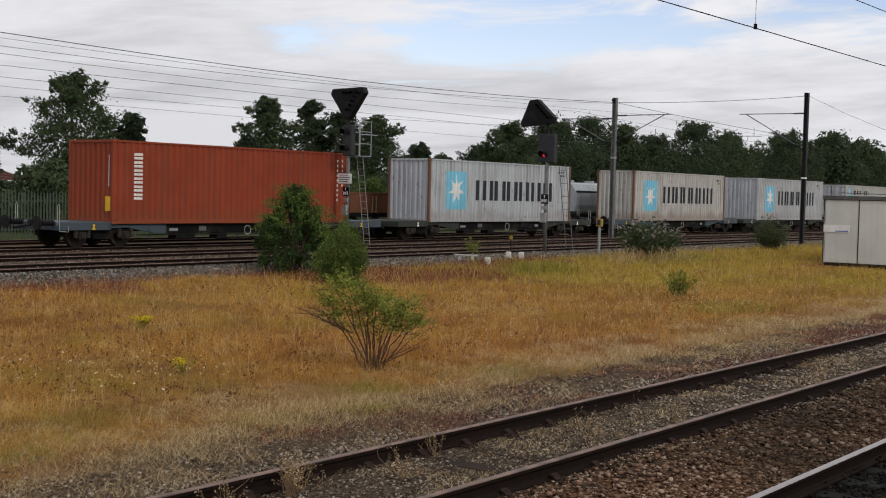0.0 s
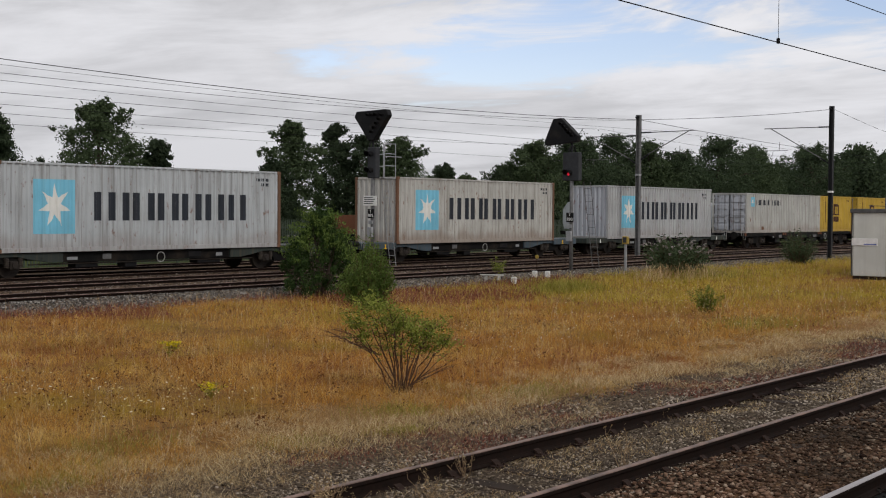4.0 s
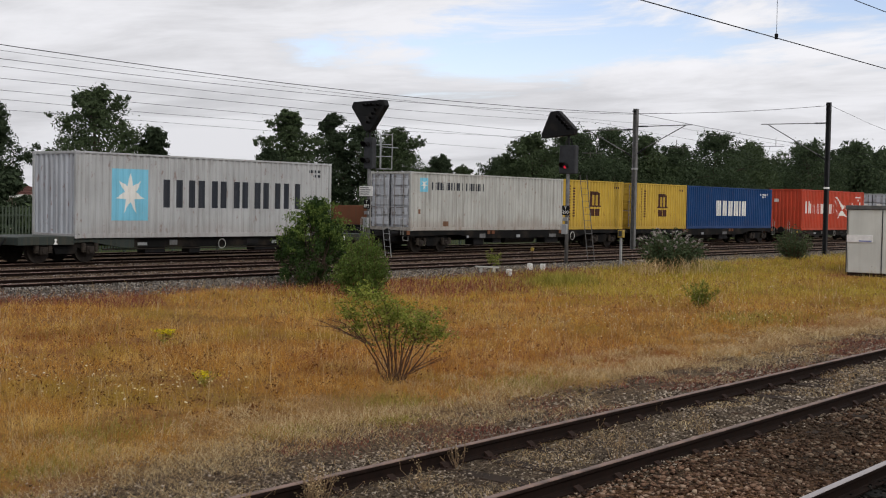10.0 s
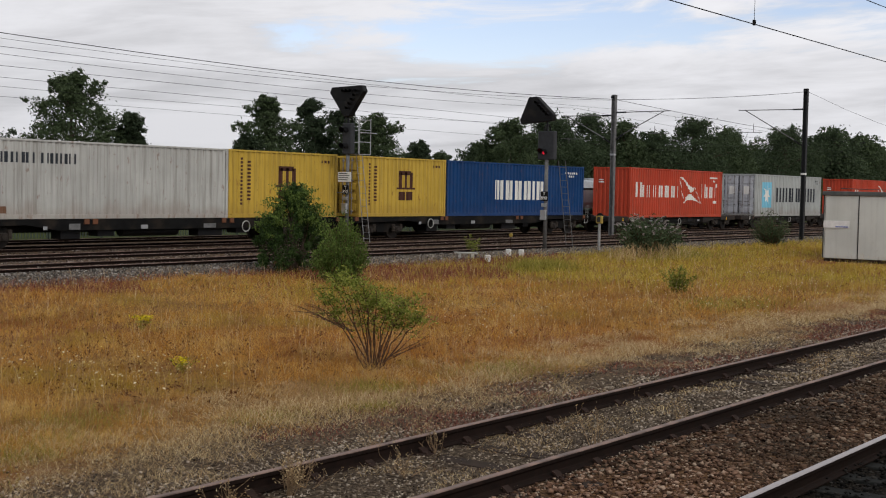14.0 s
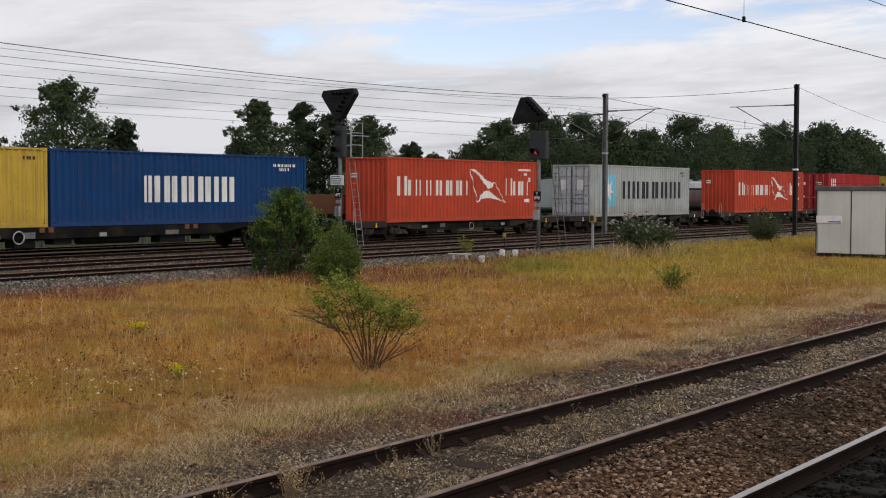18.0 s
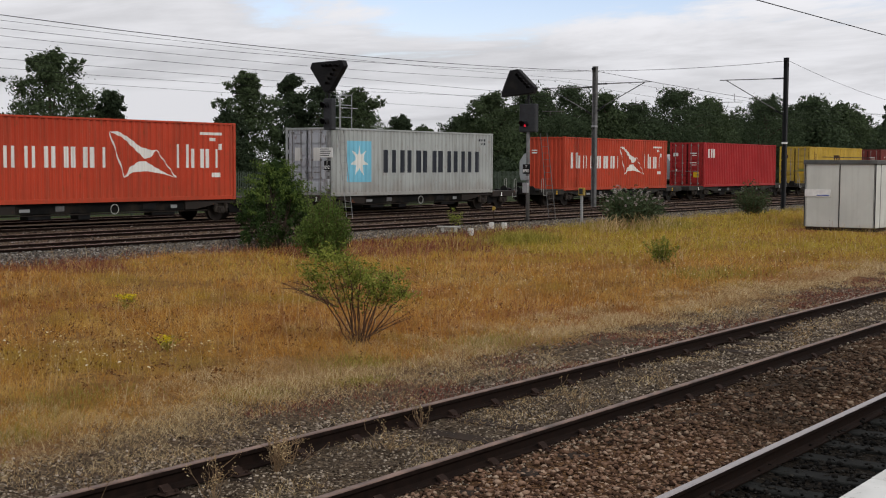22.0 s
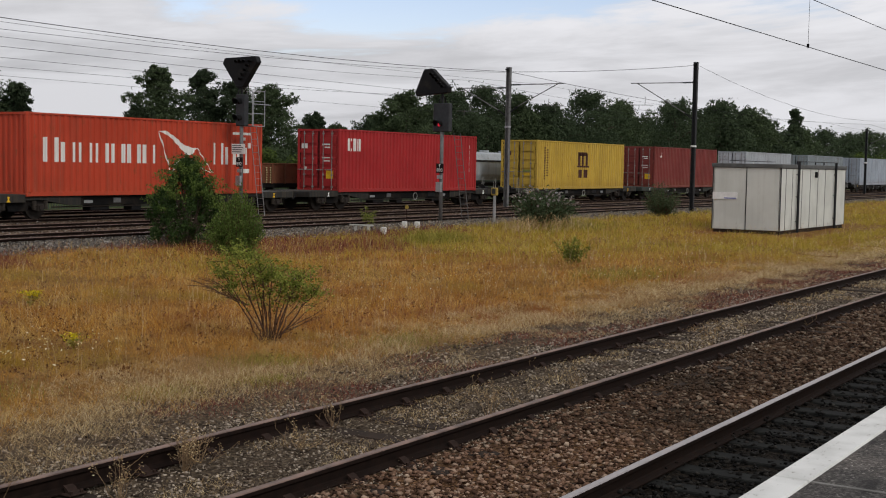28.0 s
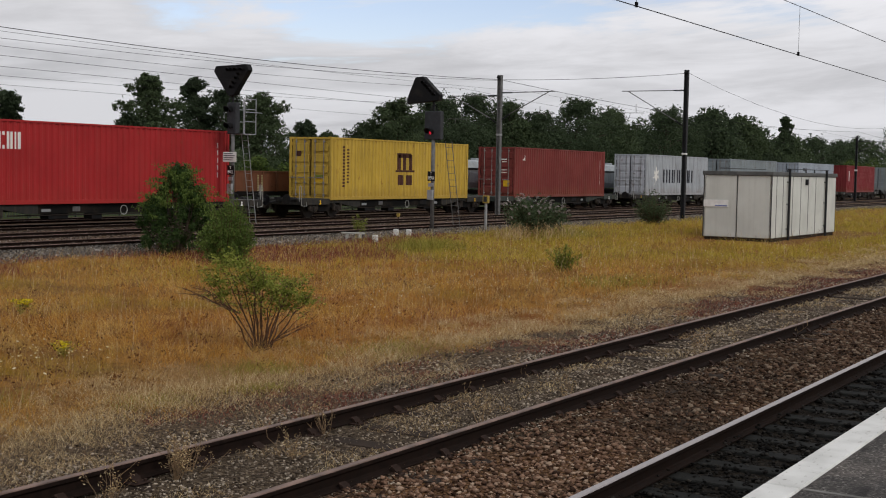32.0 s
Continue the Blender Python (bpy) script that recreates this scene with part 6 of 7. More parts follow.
def hedge(name, x, y, w, d, h, seed, mat, label, leaf=0.16, leaves=5000, group="bushes behind the railway"):
    """A rounded bush that leafs down to the ground."""
    t = thing(name, pose(x, y, -0.08), label, "bush", group)
    rnd, rng = random.Random(seed), np.random.default_rng(seed)
    bm = B()
    blobs = []
    for i in range(24):
        a, q = rnd.uniform(0, 2 * math.pi), math.sqrt(rnd.random())
        px, py = w / 2 * q * math.cos(a), d / 2 * q * math.sin(a)
        pz = h * (1 - 0.55 * q * q) * rnd.uniform(0.35, 0.95)
        r = min(w, h) * rnd.uniform(0.14, 0.24)
        blobs.append((px, py, max(r * 0.6, pz - r * 0.5), r, r))
        limb(bm, Vector((px * 0.2, py * 0.2, -0.05)), Vector((px, py, pz * 0.9)), 0.04, 0.012, 0.06, rnd, 3)
    part("stem_system", bm, "bark", t)
    pts, face = crown_points(rng, blobs, leaves // 24)
    obj("foliage", leaf_mesh("foliage", pts, leaf, [mat], rng, out=face), t)
    return t


UNDER = [(30.5, 54, 6.0, 3.4), (38.2, 53, 4.0, 4.6), (36.0, 55, 6.0, 4.0), (41.0, 57, 5.0, 2.9), (49.5, 56, 4.5, 2.4), (66, 57, 6, 4.2), (73, 57, 6, 4.0), (79, 58, 6, 3.6), (85, 58, 7, 4.2), (93, 57, 7, 4.4), (101, 57, 8, 4.6), (110, 56, 8, 4.8), (119, 56, 8, 5.0),
         (128, 56, 9, 5.2), (138, 57, 9, 5.4), (148, 56, 9, 5.6), (158, 56, 10, 6.0), (169, 57, 10, 6.0), (181, 57, 11, 6.4), (194, 58, 11, 6.4), (208, 58, 12, 6.4), (224, 59, 13, 6.8), (241, 60, 14, 7.0), (259, 60, 14, 7.4), (280, 60, 16, 8.0)]
for i, (x, y, w, h) in enumerate(UNDER):
    hedge("bush", x, y, w * 1.15, 4.0, h, 301 + i, "leaf_far_mid" if i % 2 else "leaf_far", "dark green undergrowth below the trees", 0.17, 9000)
for i, (x, y, w, h) in enumerate([(58.3, 49.5, 2.6, 3.6), (62.0, 50.5, 3.2, 3.4), (37.4, 49.5, 2.2, 3.1), (215.0, 54.0, 10.0, 6.2), (232.0, 55.0, 9.0, 6.6), (250.0, 56.0, 12.0, 7.0), (47.8, 50.0, 2.4, 1.9)]):
    hedge("bush", x, y, w, 2.4 if w < 5 else 5.0, h, 401 + i, "leaf_far_light", "light yellow-green bush behind the fence", 0.12 if w < 5 else 0.22, 4200)


# shrubs in the dry grass
def big_bush():
    t = thing("bush", pose(26.5, 25.4, ground_z(26.5, 25.4) - 0.03), "tall dark green conical bush at the edge of the ballast", "bush", "shrubs in the dry grass")
    rnd, rng = random.Random(5), np.random.default_rng(5)
    bm = B()
    blobs = []
    for i in range(110):
        k = rnd.random() ** 0.8
        wide = 1.42 * (1 - k) ** 0.8 + 0.12
        if k < 0.15:
            wide *= 0.85
        a, q = rnd.uniform(0, 2 * math.pi), math.sqrt(rnd.uniform(0.1, 1.0))
        p = Vector((wide * q * math.cos(a), wide * q * math.sin(a), 0.15 + 2.2 * k))
        r = rnd.uniform(0.1, 0.34)
        blobs.append((*p, r * 0.8, r * 1.25))
        if i % 2 == 0:
            limb(bm, Vector((p.x * 0.1, p.y * 0.1, 0.0)), p, 0.03, 0.006, 0.05, rnd, 3)
    blobs += [(0.05, 0.1, 2.42, 0.08, 0.22), (-0.2, 0.0, 2.3, 0.1, 0.2), (0.25, -0.1, 2.25, 0.1, 0.2)]
    part("stem_system", bm, "bark", t)
    pts, face = crown_points(rng, blobs, 170, 0.1)
    obj("foliage", leaf_mesh("foliage", pts, 0.042, ["leaf_dark"], rng, out=face), t)
    pts = []
    for i in range(130):   # arching leafy shoots that break the outline
        a, k = rnd.uniform(0, 2 * math.pi), 0.35 + 0.65 * rnd.random() ** 0.8
        wide = 1.42 * (1 - k) ** 0.8 + 0.1
        p = Vector((wide * math.cos(a) * 0.85, wide * math.sin(a) * 0.85, 0.25 + 2.05 * k))
        out = Vector((math.cos(a), math.sin(a), 0))
        ln, up = rnd.uniform(0.2, 0.55), rnd.uniform(0.3, 1.3)
        for q in range(34):
            s = q / 34
            c = p + out * ln * s * (0.6 + 0.4 * s) + Vector((0, 0, ln * up * (s - 0.45 * s * s)))
            pts.append((c.x + rnd.gauss(0, 0.035), c.y + rnd.gauss(0, 0.035), c.z + rnd.gauss(0, 0.035)))
    # A brighter leaf on these upper shoots paints in the bush's lit top.
    obj("sunlit_shoots", leaf_mesh("sunlit_shoots", np.array(pts), 0.04, ["leaf_mid"], rng, 1.6), t, "brighter upper shoots with the sunlit top painted in")


def wispy_bush(x, y, size, stems, leaf, mat, label, seed, kind="bush", per=90):
    t = thing(kind, pose(x, y, ground_z(x, y) - 0.03), label, kind, "shrubs in the dry grass")
    rnd, rng = random.Random(seed), np.random.default_rng(seed)
    bm = B()
    pts = []
    for i in range(stems):
        a, lean = rnd.uniform(0, 2 * math.pi), rnd.uniform(0.1, 0.95)
        h = rnd.uniform(0.85, 1.7) * (1 - 0.35 * lean)
        e = Vector((lean * math.cos(a), lean * math.sin(a), h)) * size
        st = limb(bm, Vector((e.x * 0.15, e.y * 0.15, 0)), e, 0.014 * size, 0.004 * size, 0.05 * size, rnd, 4)
        for q in range(per):
            k = rnd.uniform(0.25, 1.0) * 4
            p = st[min(3, int(k))].lerp(st[min(4, int(k) + 1)], k % 1)
            s = 0.15 * (1.15 - k / 5) * size
            pts.append((p.x + rnd.gauss(0, s), p.y + rnd.gauss(0, s), p.z + rnd.gauss(0, s)))
    part("stem_system", bm, "twig", t)
    obj("foliage", leaf_mesh("foliage", np.array(pts), leaf, [mat], rng, 0.8), t)


def hawthorn():
    """The open shrub in front: a bundle of bare stems that fan out, leaves only towards their ends, higher on one side."""
    t = thing("shrub", pose(13.67, 11.54, ground_z(13.67, 11.54) - 0.02), "bright green open shrub with bare forked stems in dry grass", "shrub", "shrubs in the dry grass")
    rnd, rng = random.Random(8), np.random.default_rng(8)
    bm, pts = B(), []
    right = Vector((0.64, -0.77, 0))
    away = Vector((0.77, 0.64, 0))
    n = 17
    for i in range(n):
        u = -0.72 + 1.42 * (i + rnd.random()) / n
        v = rnd.uniform(-0.5, 0.5) * (1.1 - abs(u))
        h = 1.27 - 0.34 * (u + 0.42) + rnd.uniform(-0.26, 0.06) if u > -0.42 else 1.27 + 0.9 * (u + 0.42) + rnd.uniform(-0.12, 0.04)
        foot = right * (0.02 + u * 0.16) + away * v * 0.2
        path = []
        for j in range(7):
            k = j / 6
            out = k ** 1.25
            p = foot.lerp(right * u + away * v, out)
            path.append(p + Vector((rnd.gauss(0, 0.018), rnd.gauss(0, 0.018), h * (k * 1.12 - 0.12 * k * k))) * (1 if j else 0.05))
        sweep(bm, path, [0.011 * (1 - 0.8 * j / 6) + 0.002 for j in range(7)], 6)
        for j in range(11):
            k = rnd.choice((3, 4, 4, 5, 5, 6, 6))
            d = Vector((rnd.gauss(0, 1), rnd.gauss(0, 1), rnd.gauss(0.5, 0.6))).normalized() * rnd.uniform(0.1, 0.3)
            tw = limb(bm, path[k], path[k] + d, 0.004, 0.0018, 0.02, rnd, 3)
            low = 0.5 + 0.12 * rnd.random()
            many = 40 if path[k].z > h * 0.78 else 10
            for q in range(many):
                p = tw[rnd.randint(1, 3)]
                if p.z > low:
                    pts.append((p.x + rnd.gauss(0, 0.045), p.y + rnd.gauss(0, 0.045), p.z + rnd.gauss(0, 0.04)))
    for i in range(6):   # thin dead branches that reach out on one side
        e = right * rnd.uniform(-1.0, -0.7) + away * rnd.uniform(-0.2, 0.2) + Vector((0, 0, rnd.uniform(0.78, 0.98)))
        s = limb(bm, right * -0.28 + Vector((0, 0, 0.55)), e, 0.008, 0.003, 0.04, rnd, 5)
        for j in range(4):
            limb(bm, s[2 + j % 4], s[2 + j % 4] + Vector((rnd.gauss(0, 0.1), rnd.gauss(0, 0.1), rnd.uniform(-0.03, 0.1))) - right * 0.1, 0.004, 0.002, 0.01, rnd, 2)
    for i in range(4):
        e = right * rnd.uniform(0.5, 0.85) + away * rnd.uniform(-0.2, 0.2) + Vector((0, 0, rnd.uniform(0.35, 0.6)))
        limb(bm, right * 0.12 + Vector((0, 0, 0.12)), e, 0.009, 0.003, 0.04, rnd, 4)
    part("stem_system", bm, "twig", t)
    obj("foliage", leaf_mesh("foliage", np.array(pts), 0.026, ["leaf_bright"], rng), t)


def feather_bush(x, y, h, w, mat, seed, label):
    """A narrow bush of upright feathery shoots that ends in a loose point."""
    t = thing("bush", pose(x, y, ground_z(x, y) - 0.03), label, "bush", "shrubs in the dry grass")
    rnd, rng = random.Random(seed), np.random.default_rng(seed)
    bm, pts = B(), []
    for i in range(120):
        a, q = rnd.uniform(0, 2 * math.pi), math.sqrt(rnd.random())
        tip = Vector((w * q * math.cos(a), w * q * math.sin(a), h * (1 - 0.62 * q ** 1.3) * rnd.uniform(0.55, 1.05)))
        st = limb(bm, Vector((tip.x * 0.25, tip.y * 0.25, 0)), tip, 0.012, 0.003, 0.05, rnd, 4)
        for j in range(130):
            k = rnd.uniform(0.15, 1.0) * 4
            p = st[min(3, int(k))].lerp(st[min(4, int(k) + 1)], k % 1)
            s = 0.11 * (1.25 - k / 5)
            pts.append((p.x + rnd.gauss(0, s), p.y + rnd.gauss(0, s), p.z + rnd.gauss(0, s)))
    part("stem_system", bm, "twig", t)
    obj("foliage", leaf_mesh("foliage", np.array(pts), 0.036, [mat], rng, 1.8), t)


def buddleia():
    t = thing("bush", pose(43.6, 23.1, ground_z(43.6, 23.1) - 0.03), "broad dark green bush with faded flower spikes", "bush", "shrubs in the dry grass")
    rnd, rng = random.Random(9), np.random.default_rng(9)
    bm, fl, pts = B(), [], []
    for i in range(75):
        a, lean = rnd.uniform(0, 2 * math.pi), math.sqrt(rnd.random()) * 1.45
        e = Vector((lean * math.cos(a), lean * math.sin(a), 1.6 - 0.38 * lean ** 1.5 + rnd.uniform(-0.25, 0.1)))
        s = limb(bm, Vector((e.x * 0.2, e.y * 0.2, 0)), e, 0.018, 0.005, 0.06, rnd, 4)
        for q in range(85):
            k = rnd.uniform(0.9, 3.95)
            p = s[int(k)].lerp(s[int(k) + 1], k % 1)
            pts.append((p.x + rnd.gauss(0, 0.13), p.y + rnd.gauss(0, 0.13), p.z + rnd.gauss(-0.02, 0.12)))
        if rnd.random() < 0.9:
            for q in range(34):
                k = q / 26
                fl.append((e.x + rnd.gauss(0, 0.018) + 0.1 * k * math.cos(a), e.y + rnd.gauss(0, 0.018) + 0.1 * k * math.sin(a), e.z + 0.16 * k - 0.08 * k * k))
    part("stem_system", bm, "twig", t)
    obj("foliage", leaf_mesh("foliage", np.array(pts), 0.075, ["leaf_greyish"], rng), t)
    obj("flower_spike", leaf_mesh("flower_spike", np.array(fl), 0.036, ["bloom"], rng), t, "faded pinkish flower spikes")


big_bush()
feather_bush(24.95, 22.2, 2.05, 0.82, "leaf_mid", 6, "feathery mid-green bush with a loose pointed top")
wispy_bush(29.3, 14.6, 0.5, 14, 0.034, "leaf_bright", "small airy bright green shrub in the dry grass", 7, "shrub")
wispy_bush(58.6, 24.35, 1.12, 62, 0.055, "leaf_far_mid", "feathery dark green bush beside the far track", 12, per=60)
hawthorn()
buddleia()
wispy_bush(38.0, 27.35, 0.55, 5, 0.034, "leaf_bright", "yellow-green sapling beside the ballast", 73, "shrub")


def ragwort(x, y, h, w, seed, heads):
    t = thing("ragwort_plant", pose(x, y, ground_z(x, y)), "flowering ragwort plant with yellow heads", "wild flower", "ragwort plants")
    rnd, rng = random.Random(seed), np.random.default_rng(seed)
    bm, lf, fl = B(), [], []
    for i in range(10):
        e = Vector((rnd.gauss(0, w), rnd.gauss(0, w), h * rnd.uniform(0.75, 1.05)))
        s = limb(bm, Vector((0, 0, 0)), e, 0.005, 0.002, 0.02, rnd, 3)
        fl += [(e.x + rnd.gauss(0, 0.045), e.y + rnd.gauss(0, 0.045), e.z + rnd.gauss(0, 0.018)) for q in range(heads)]
        lf += [tuple(s[rnd.randint(1, 3)] + Vector((rnd.gauss(0, 0.04), rnd.gauss(0, 0.04), 0))) for q in range(8)]
    part("stem_system", bm, "grass_fresh", t)
    tagged(obj("flower_heads", leaf_mesh("flower_heads", np.array(fl), 0.022, ["ragwort"], rng, 0.2), t, "bright yellow flower heads"), kind="stuff")
    obj("foliage", leaf_mesh("foliage", np.array(lf), 0.03, ["grass_fresh"], rng), t)


for i, ((x, y), h, w, q) in enumerate([((14.0, 16.95), 0.25, 0.07, 22), ((11.4, 12.95), 0.2, 0.1, 10)]):
    ragwort(x, y, h, w, 500 + i, q)


def dead_stalks(x, y, h, n, seed):
    t = thing("dead_weed", pose(x, y, -0.19), "dead pale weed stalks beside the rail", "weed", "dead weeds by the rails")
    rnd, rng = random.Random(seed), np.random.default_rng(seed)
    bm, sd = B(), []
    for i in range(n):
        e = Vector((rnd.gauss(0, 0.1), rnd.gauss(0, 0.1), h * rnd.uniform(0.5, 1.0)))
        s = limb(bm, Vector((e.x * 0.15, e.y * 0.15, 0)), e, 0.004, 0.0015, 0.02, rnd, 3)
        for j in range(5):
            q = s[rnd.randint(1, 3)]
            tip = q + Vector((rnd.gauss(0, 0.05), rnd.gauss(0, 0.05), rnd.uniform(0.03, 0.12)))
            limb(bm, q, tip, 0.002, 0.001, 0.005, rnd, 2)
            sd += [tuple(tip + Vector((rnd.gauss(0, 0.012), rnd.gauss(0, 0.012), rnd.gauss(0, 0.015)))) for k in range(4)]
    part("stalk_tuft", bm, "straw_stalk", t)
    tagged(obj("seed_fluff", leaf_mesh("seed_fluff", np.array(sd), 0.01, ["grass_pale"], rng), t), kind="stuff")


M["straw_stalk"] = plain("bleached_stalk", (0.25, 0.17, 0.1), 0.9, 0, 0.3, 10, 0)
for i, (x, y, h, n) in enumerate([(7.5, 7.2, 0.42, 16), (7.75, 7.28, 0.3, 9), (9.1, 7.62, 0.4, 6), (9.6, 7.3, 0.3, 7), (10.9, 6.3, 0.34, 6), (8.6, 6.9, 0.22, 8), (12.6, 6.2, 0.3, 6), (10.2, 8.0, 0.45, 6), (6.6, 7.0, 0.3, 8), (13.9, 7.5, 0.3, 6),
                                 (5.9, 7.55, 0.35, 8), (16.6, 6.1, 0.3, 6), (18.8, 7.6, 0.34, 7), (11.8, 8.4, 0.4, 6), (20.4, 6.0, 0.25, 5)]):
    dead_stalks(x, y, h, n, 600 + i)


def spread(n, rng, d0, d1, y0, y1):
    """Places on the ground, thinner with the distance from the platform's end."""
    d = d0 * (d1 / d0) ** rng.uniform(0, 1, n)
    a = np.radians(rng.uniform(24, 82, n))
    x, y = d * np.sin(a), d * np.cos(a)
    k = (y > y0) & (y < y1)
    return x[k], y[k], d[k]


def strip(n, rng, x0, x1, y0, y1):
    """Places on a strip along the tracks, thinner with the distance."""
    x = x0 * (x1 / x0) ** rng.uniform(0, 1, n)
    y = rng.uniform(y0, y1, n)
    return x, y, np.hypot(x, y)


def heights(x, y):
    return np.array([ground_z(a, b) for a, b in zip(x, y)])


def blades(name, x, y, d, tall, wide, lean, mat, label, rng):
    """Grass as single bent blades, in one mesh."""
    n = len(x)
    z = heights(x, y) - 0.01
    a = rng.uniform(0, 2 * np.pi, n)
    h = tall * rng.uniform(0.45, 1.15, n)
    w = wide * np.clip(d / 14, 0.8, 5.0) * rng.uniform(0.7, 1.3, n)
    ln = lean * h * rng.uniform(0.1, 1.0, n)
    b = rng.uniform(0, 2 * np.pi, n)
    dx, dy = np.cos(a) * w / 2, np.sin(a) * w / 2
    ex, ey = np.cos(b) * ln, np.sin(b) * ln
    base = np.stack([x, y, z], 1)
    off = lambda px, py, pz: base + np.stack([px, py, pz], 1)
    v = np.stack([off(-dx, -dy, 0 * h), off(dx, dy, 0 * h), off(dx * 0.8 + ex * 0.35, dy * 0.8 + ey * 0.35, h * 0.6), off(-dx * 0.8 + ex * 0.35, -dy * 0.8 + ey * 0.35, h * 0.6),
                  off(ex + dx * 0.25, ey + dy * 0.25, h), off(ex - dx * 0.25, ey - dy * 0.25, h)], 1).reshape(-1, 3)
    q = np.arange(n)[:, None] * 6
    f = np.concatenate([q + np.array([[0, 1, 2, 3]]), q + np.array([[3, 2, 4, 5]])])
    ob = obj(name, quick_mesh(name, v, f, [mat]))
    tagged(ob, label, "grass", kind="stuff")


def vnoise(x, y, s, seed):
    return np.array([noise.noise((a * s, b * s, seed)) for a, b in zip(x, y)])


def meadow():
    rng = np.random.default_rng(21)
    x, y, d = spread(700000, rng, 10.0, 130, 9.0, 26.3)
    k = x < 115
    x, y, d = x[k], y[k], d[k]
    edge = y + 1.7 * vnoise(x, y, 0.35, 2.0) + 1.0 * vnoise(x, y, 1.3, 5.0)
    hole = vnoise(x, y, 0.9, 23.0) + 0.6 * vnoise(x, y, 2.7, 29.0)
    keep_ = (edge > 10.0 + rng.normal(0, 0.4, len(x))) & ~((x > 48.8) & (x < 58.6) & (y > 15.2) & (y < 18.4)) & (rng.random(len(x)) < 0.85 + 0.8 * hole)
    keep_ &= y + 0.5 * vnoise(x, y, 0.6, 41.0) < 25.75
    keep_ &= (x - 13.67) ** 2 + (y - 11.54) ** 2 > 0.12
    x, y, d, edge = x[keep_], y[keep_], d[keep_], edge[keep_]
    patch = vnoise(x, y, 0.13, 7.0)
    green = ((x - 29) / 11 + (y - 16) / 18 + 1.2 * patch + rng.normal(0, 0.4, len(x))) > 0.2
    red = (y + 2.2 * vnoise(x, y, 0.3, 11.0) > 23.9) & (x < 40 + 8 * patch) & (rng.random(len(x)) < 0.75)
    red |= (np.exp(-((x - 29) / 5.5) ** 2 - ((y - 22.6) / 2.3) ** 2) + 0.5 * vnoise(x, y, 0.6, 37.0) > 0.5) & (rng.random(len(x)) < 0.7)
    green &= ~red
    gold = ~green & ~red
    thin = 0.8 + 0.55 * vnoise(x, y, 0.5, 4.0) + 0.35 * vnoise(x, y, 1.9, 14.0)
    thin *= np.clip((edge - 9.4) / 2.2, 0.35, 1.0) * (1 - 0.8 * ((x > 46.0) & (x < 60) & (y > 13.6) & (y < 18.3)))
    thin *= 0.75 + 0.5 * rng.random(len(x)) ** 2
    blades("dry_grass", x[gold], y[gold], d[gold], 0.21 * thin[gold], 0.0029, 2.1, "grass", "dry golden-orange grass of the wasteland", rng)
    blades("yellow_green_grass", x[green], y[green], d[green], 0.28 * thin[green], 0.0031, 1.8, "grass_green", "yellow-green half-dry grass near the cabin", rng)
    blades("red_sorrel", x[red], y[red], d[red], 0.22 * thin[red], 0.004, 0.9, "grass_red", "reddish sorrel along the ballast edge", rng)
    for cx, cy, sx, n, h in ((33.4, 21.4, 0.75, 1500, 0.42), (44.0, 22.6, 1.2, 1500, 0.4), (8.4, 11.2, 0.45, 700, 0.14), (12.2, 10.3, 0.4, 700, 0.13), (6.9, 10.1, 0.3, 500, 0.12), (14.8, 10.0, 0.5, 700, 0.12), (7.6, 10.6, 0.35, 500, 0.1), (9.9, 9.9, 0.3, 450, 0.09), (5.8, 9.5, 0.3, 400, 0.1), (11.2, 9.4, 0.25, 350, 0.08), (27.0, 12.2, 0.9, 900, 0.2)):
        x, y = rng.normal(cx, sx, n), rng.normal(cy, sx * 0.7, n)
        blades("grass_tuft", x, y, np.hypot(x, y), h, 0.0042, 1.2, "grass_fresh", "fresh green grass tuft in the dry wasteland", rng)
    for cx, cy, sx, n in ((42.0, 22.2, 0.9, 240), (41.0, 22.6, 0.5, 110), (43.2, 21.6, 0.6, 120)):
        x, y = rng.normal(cx, sx, n), rng.normal(cy, sx * 0.5, n)
        blades("tall_grass", x, y, np.hypot(x, y), 0.62, 0.004, 1.1, "grass_pale", "tall pale arching grass before the bush", rng)
    x, y, d = spread(11000, rng, 10.5, 70, 10.4, 25.5)
    blades("seed_stalks", x, y, d, 0.42 + 0.1 * vnoise(x, y, 0.5, 4.0), 0.0026, 0.45, "grass_pale", "thin bleached seed stalks above the grass", rng)
    x, y, d = strip(130000, rng, 5.0, 75, 7.75, 11.4)
    e = y + 0.9 * vnoise(x, y, 0.5, 9.0) + 0.9 * vnoise(x, y, 1.2, 3.0) + 0.5 * vnoise(x, y, 3.1, 13.0)
    mat_ = vnoise(x, y, 0.75, 51.0) + 0.6 * vnoise(x, y, 2.1, 53.0)      # matted patches with bare gravel between them
    k = (e > 8.1) & (rng.random(len(x)) < np.clip((e - 8.0) / 1.4, 0.04, 1.0) * np.clip(0.75 + np.clip((13 - x) * 0.04, 0, 0.3) + 2.8 * mat_, 0.06, 1.0))
    blades("low_grass", x[k], y[k], d[k], 0.085, 0.0036, 3.2, "grass_pale", "bleached matted grass at the edge of the gravel", rng)
    x, y, d = strip(36000, rng, 9.5, 75, 10.0, 11.2)
    k = (y + 0.7 * vnoise(x, y, 0.5, 27.0) < 10.7) & (rng.random(len(x)) < 0.55 + 0.7 * vnoise(x, y, 0.9, 28.0))
    blades("bleached_grass", x[k], y[k] - 0.5, d[k], 0.13, 0.0042, 1.8, "grass_pale", "bleached tufts between grass and siding", rng)
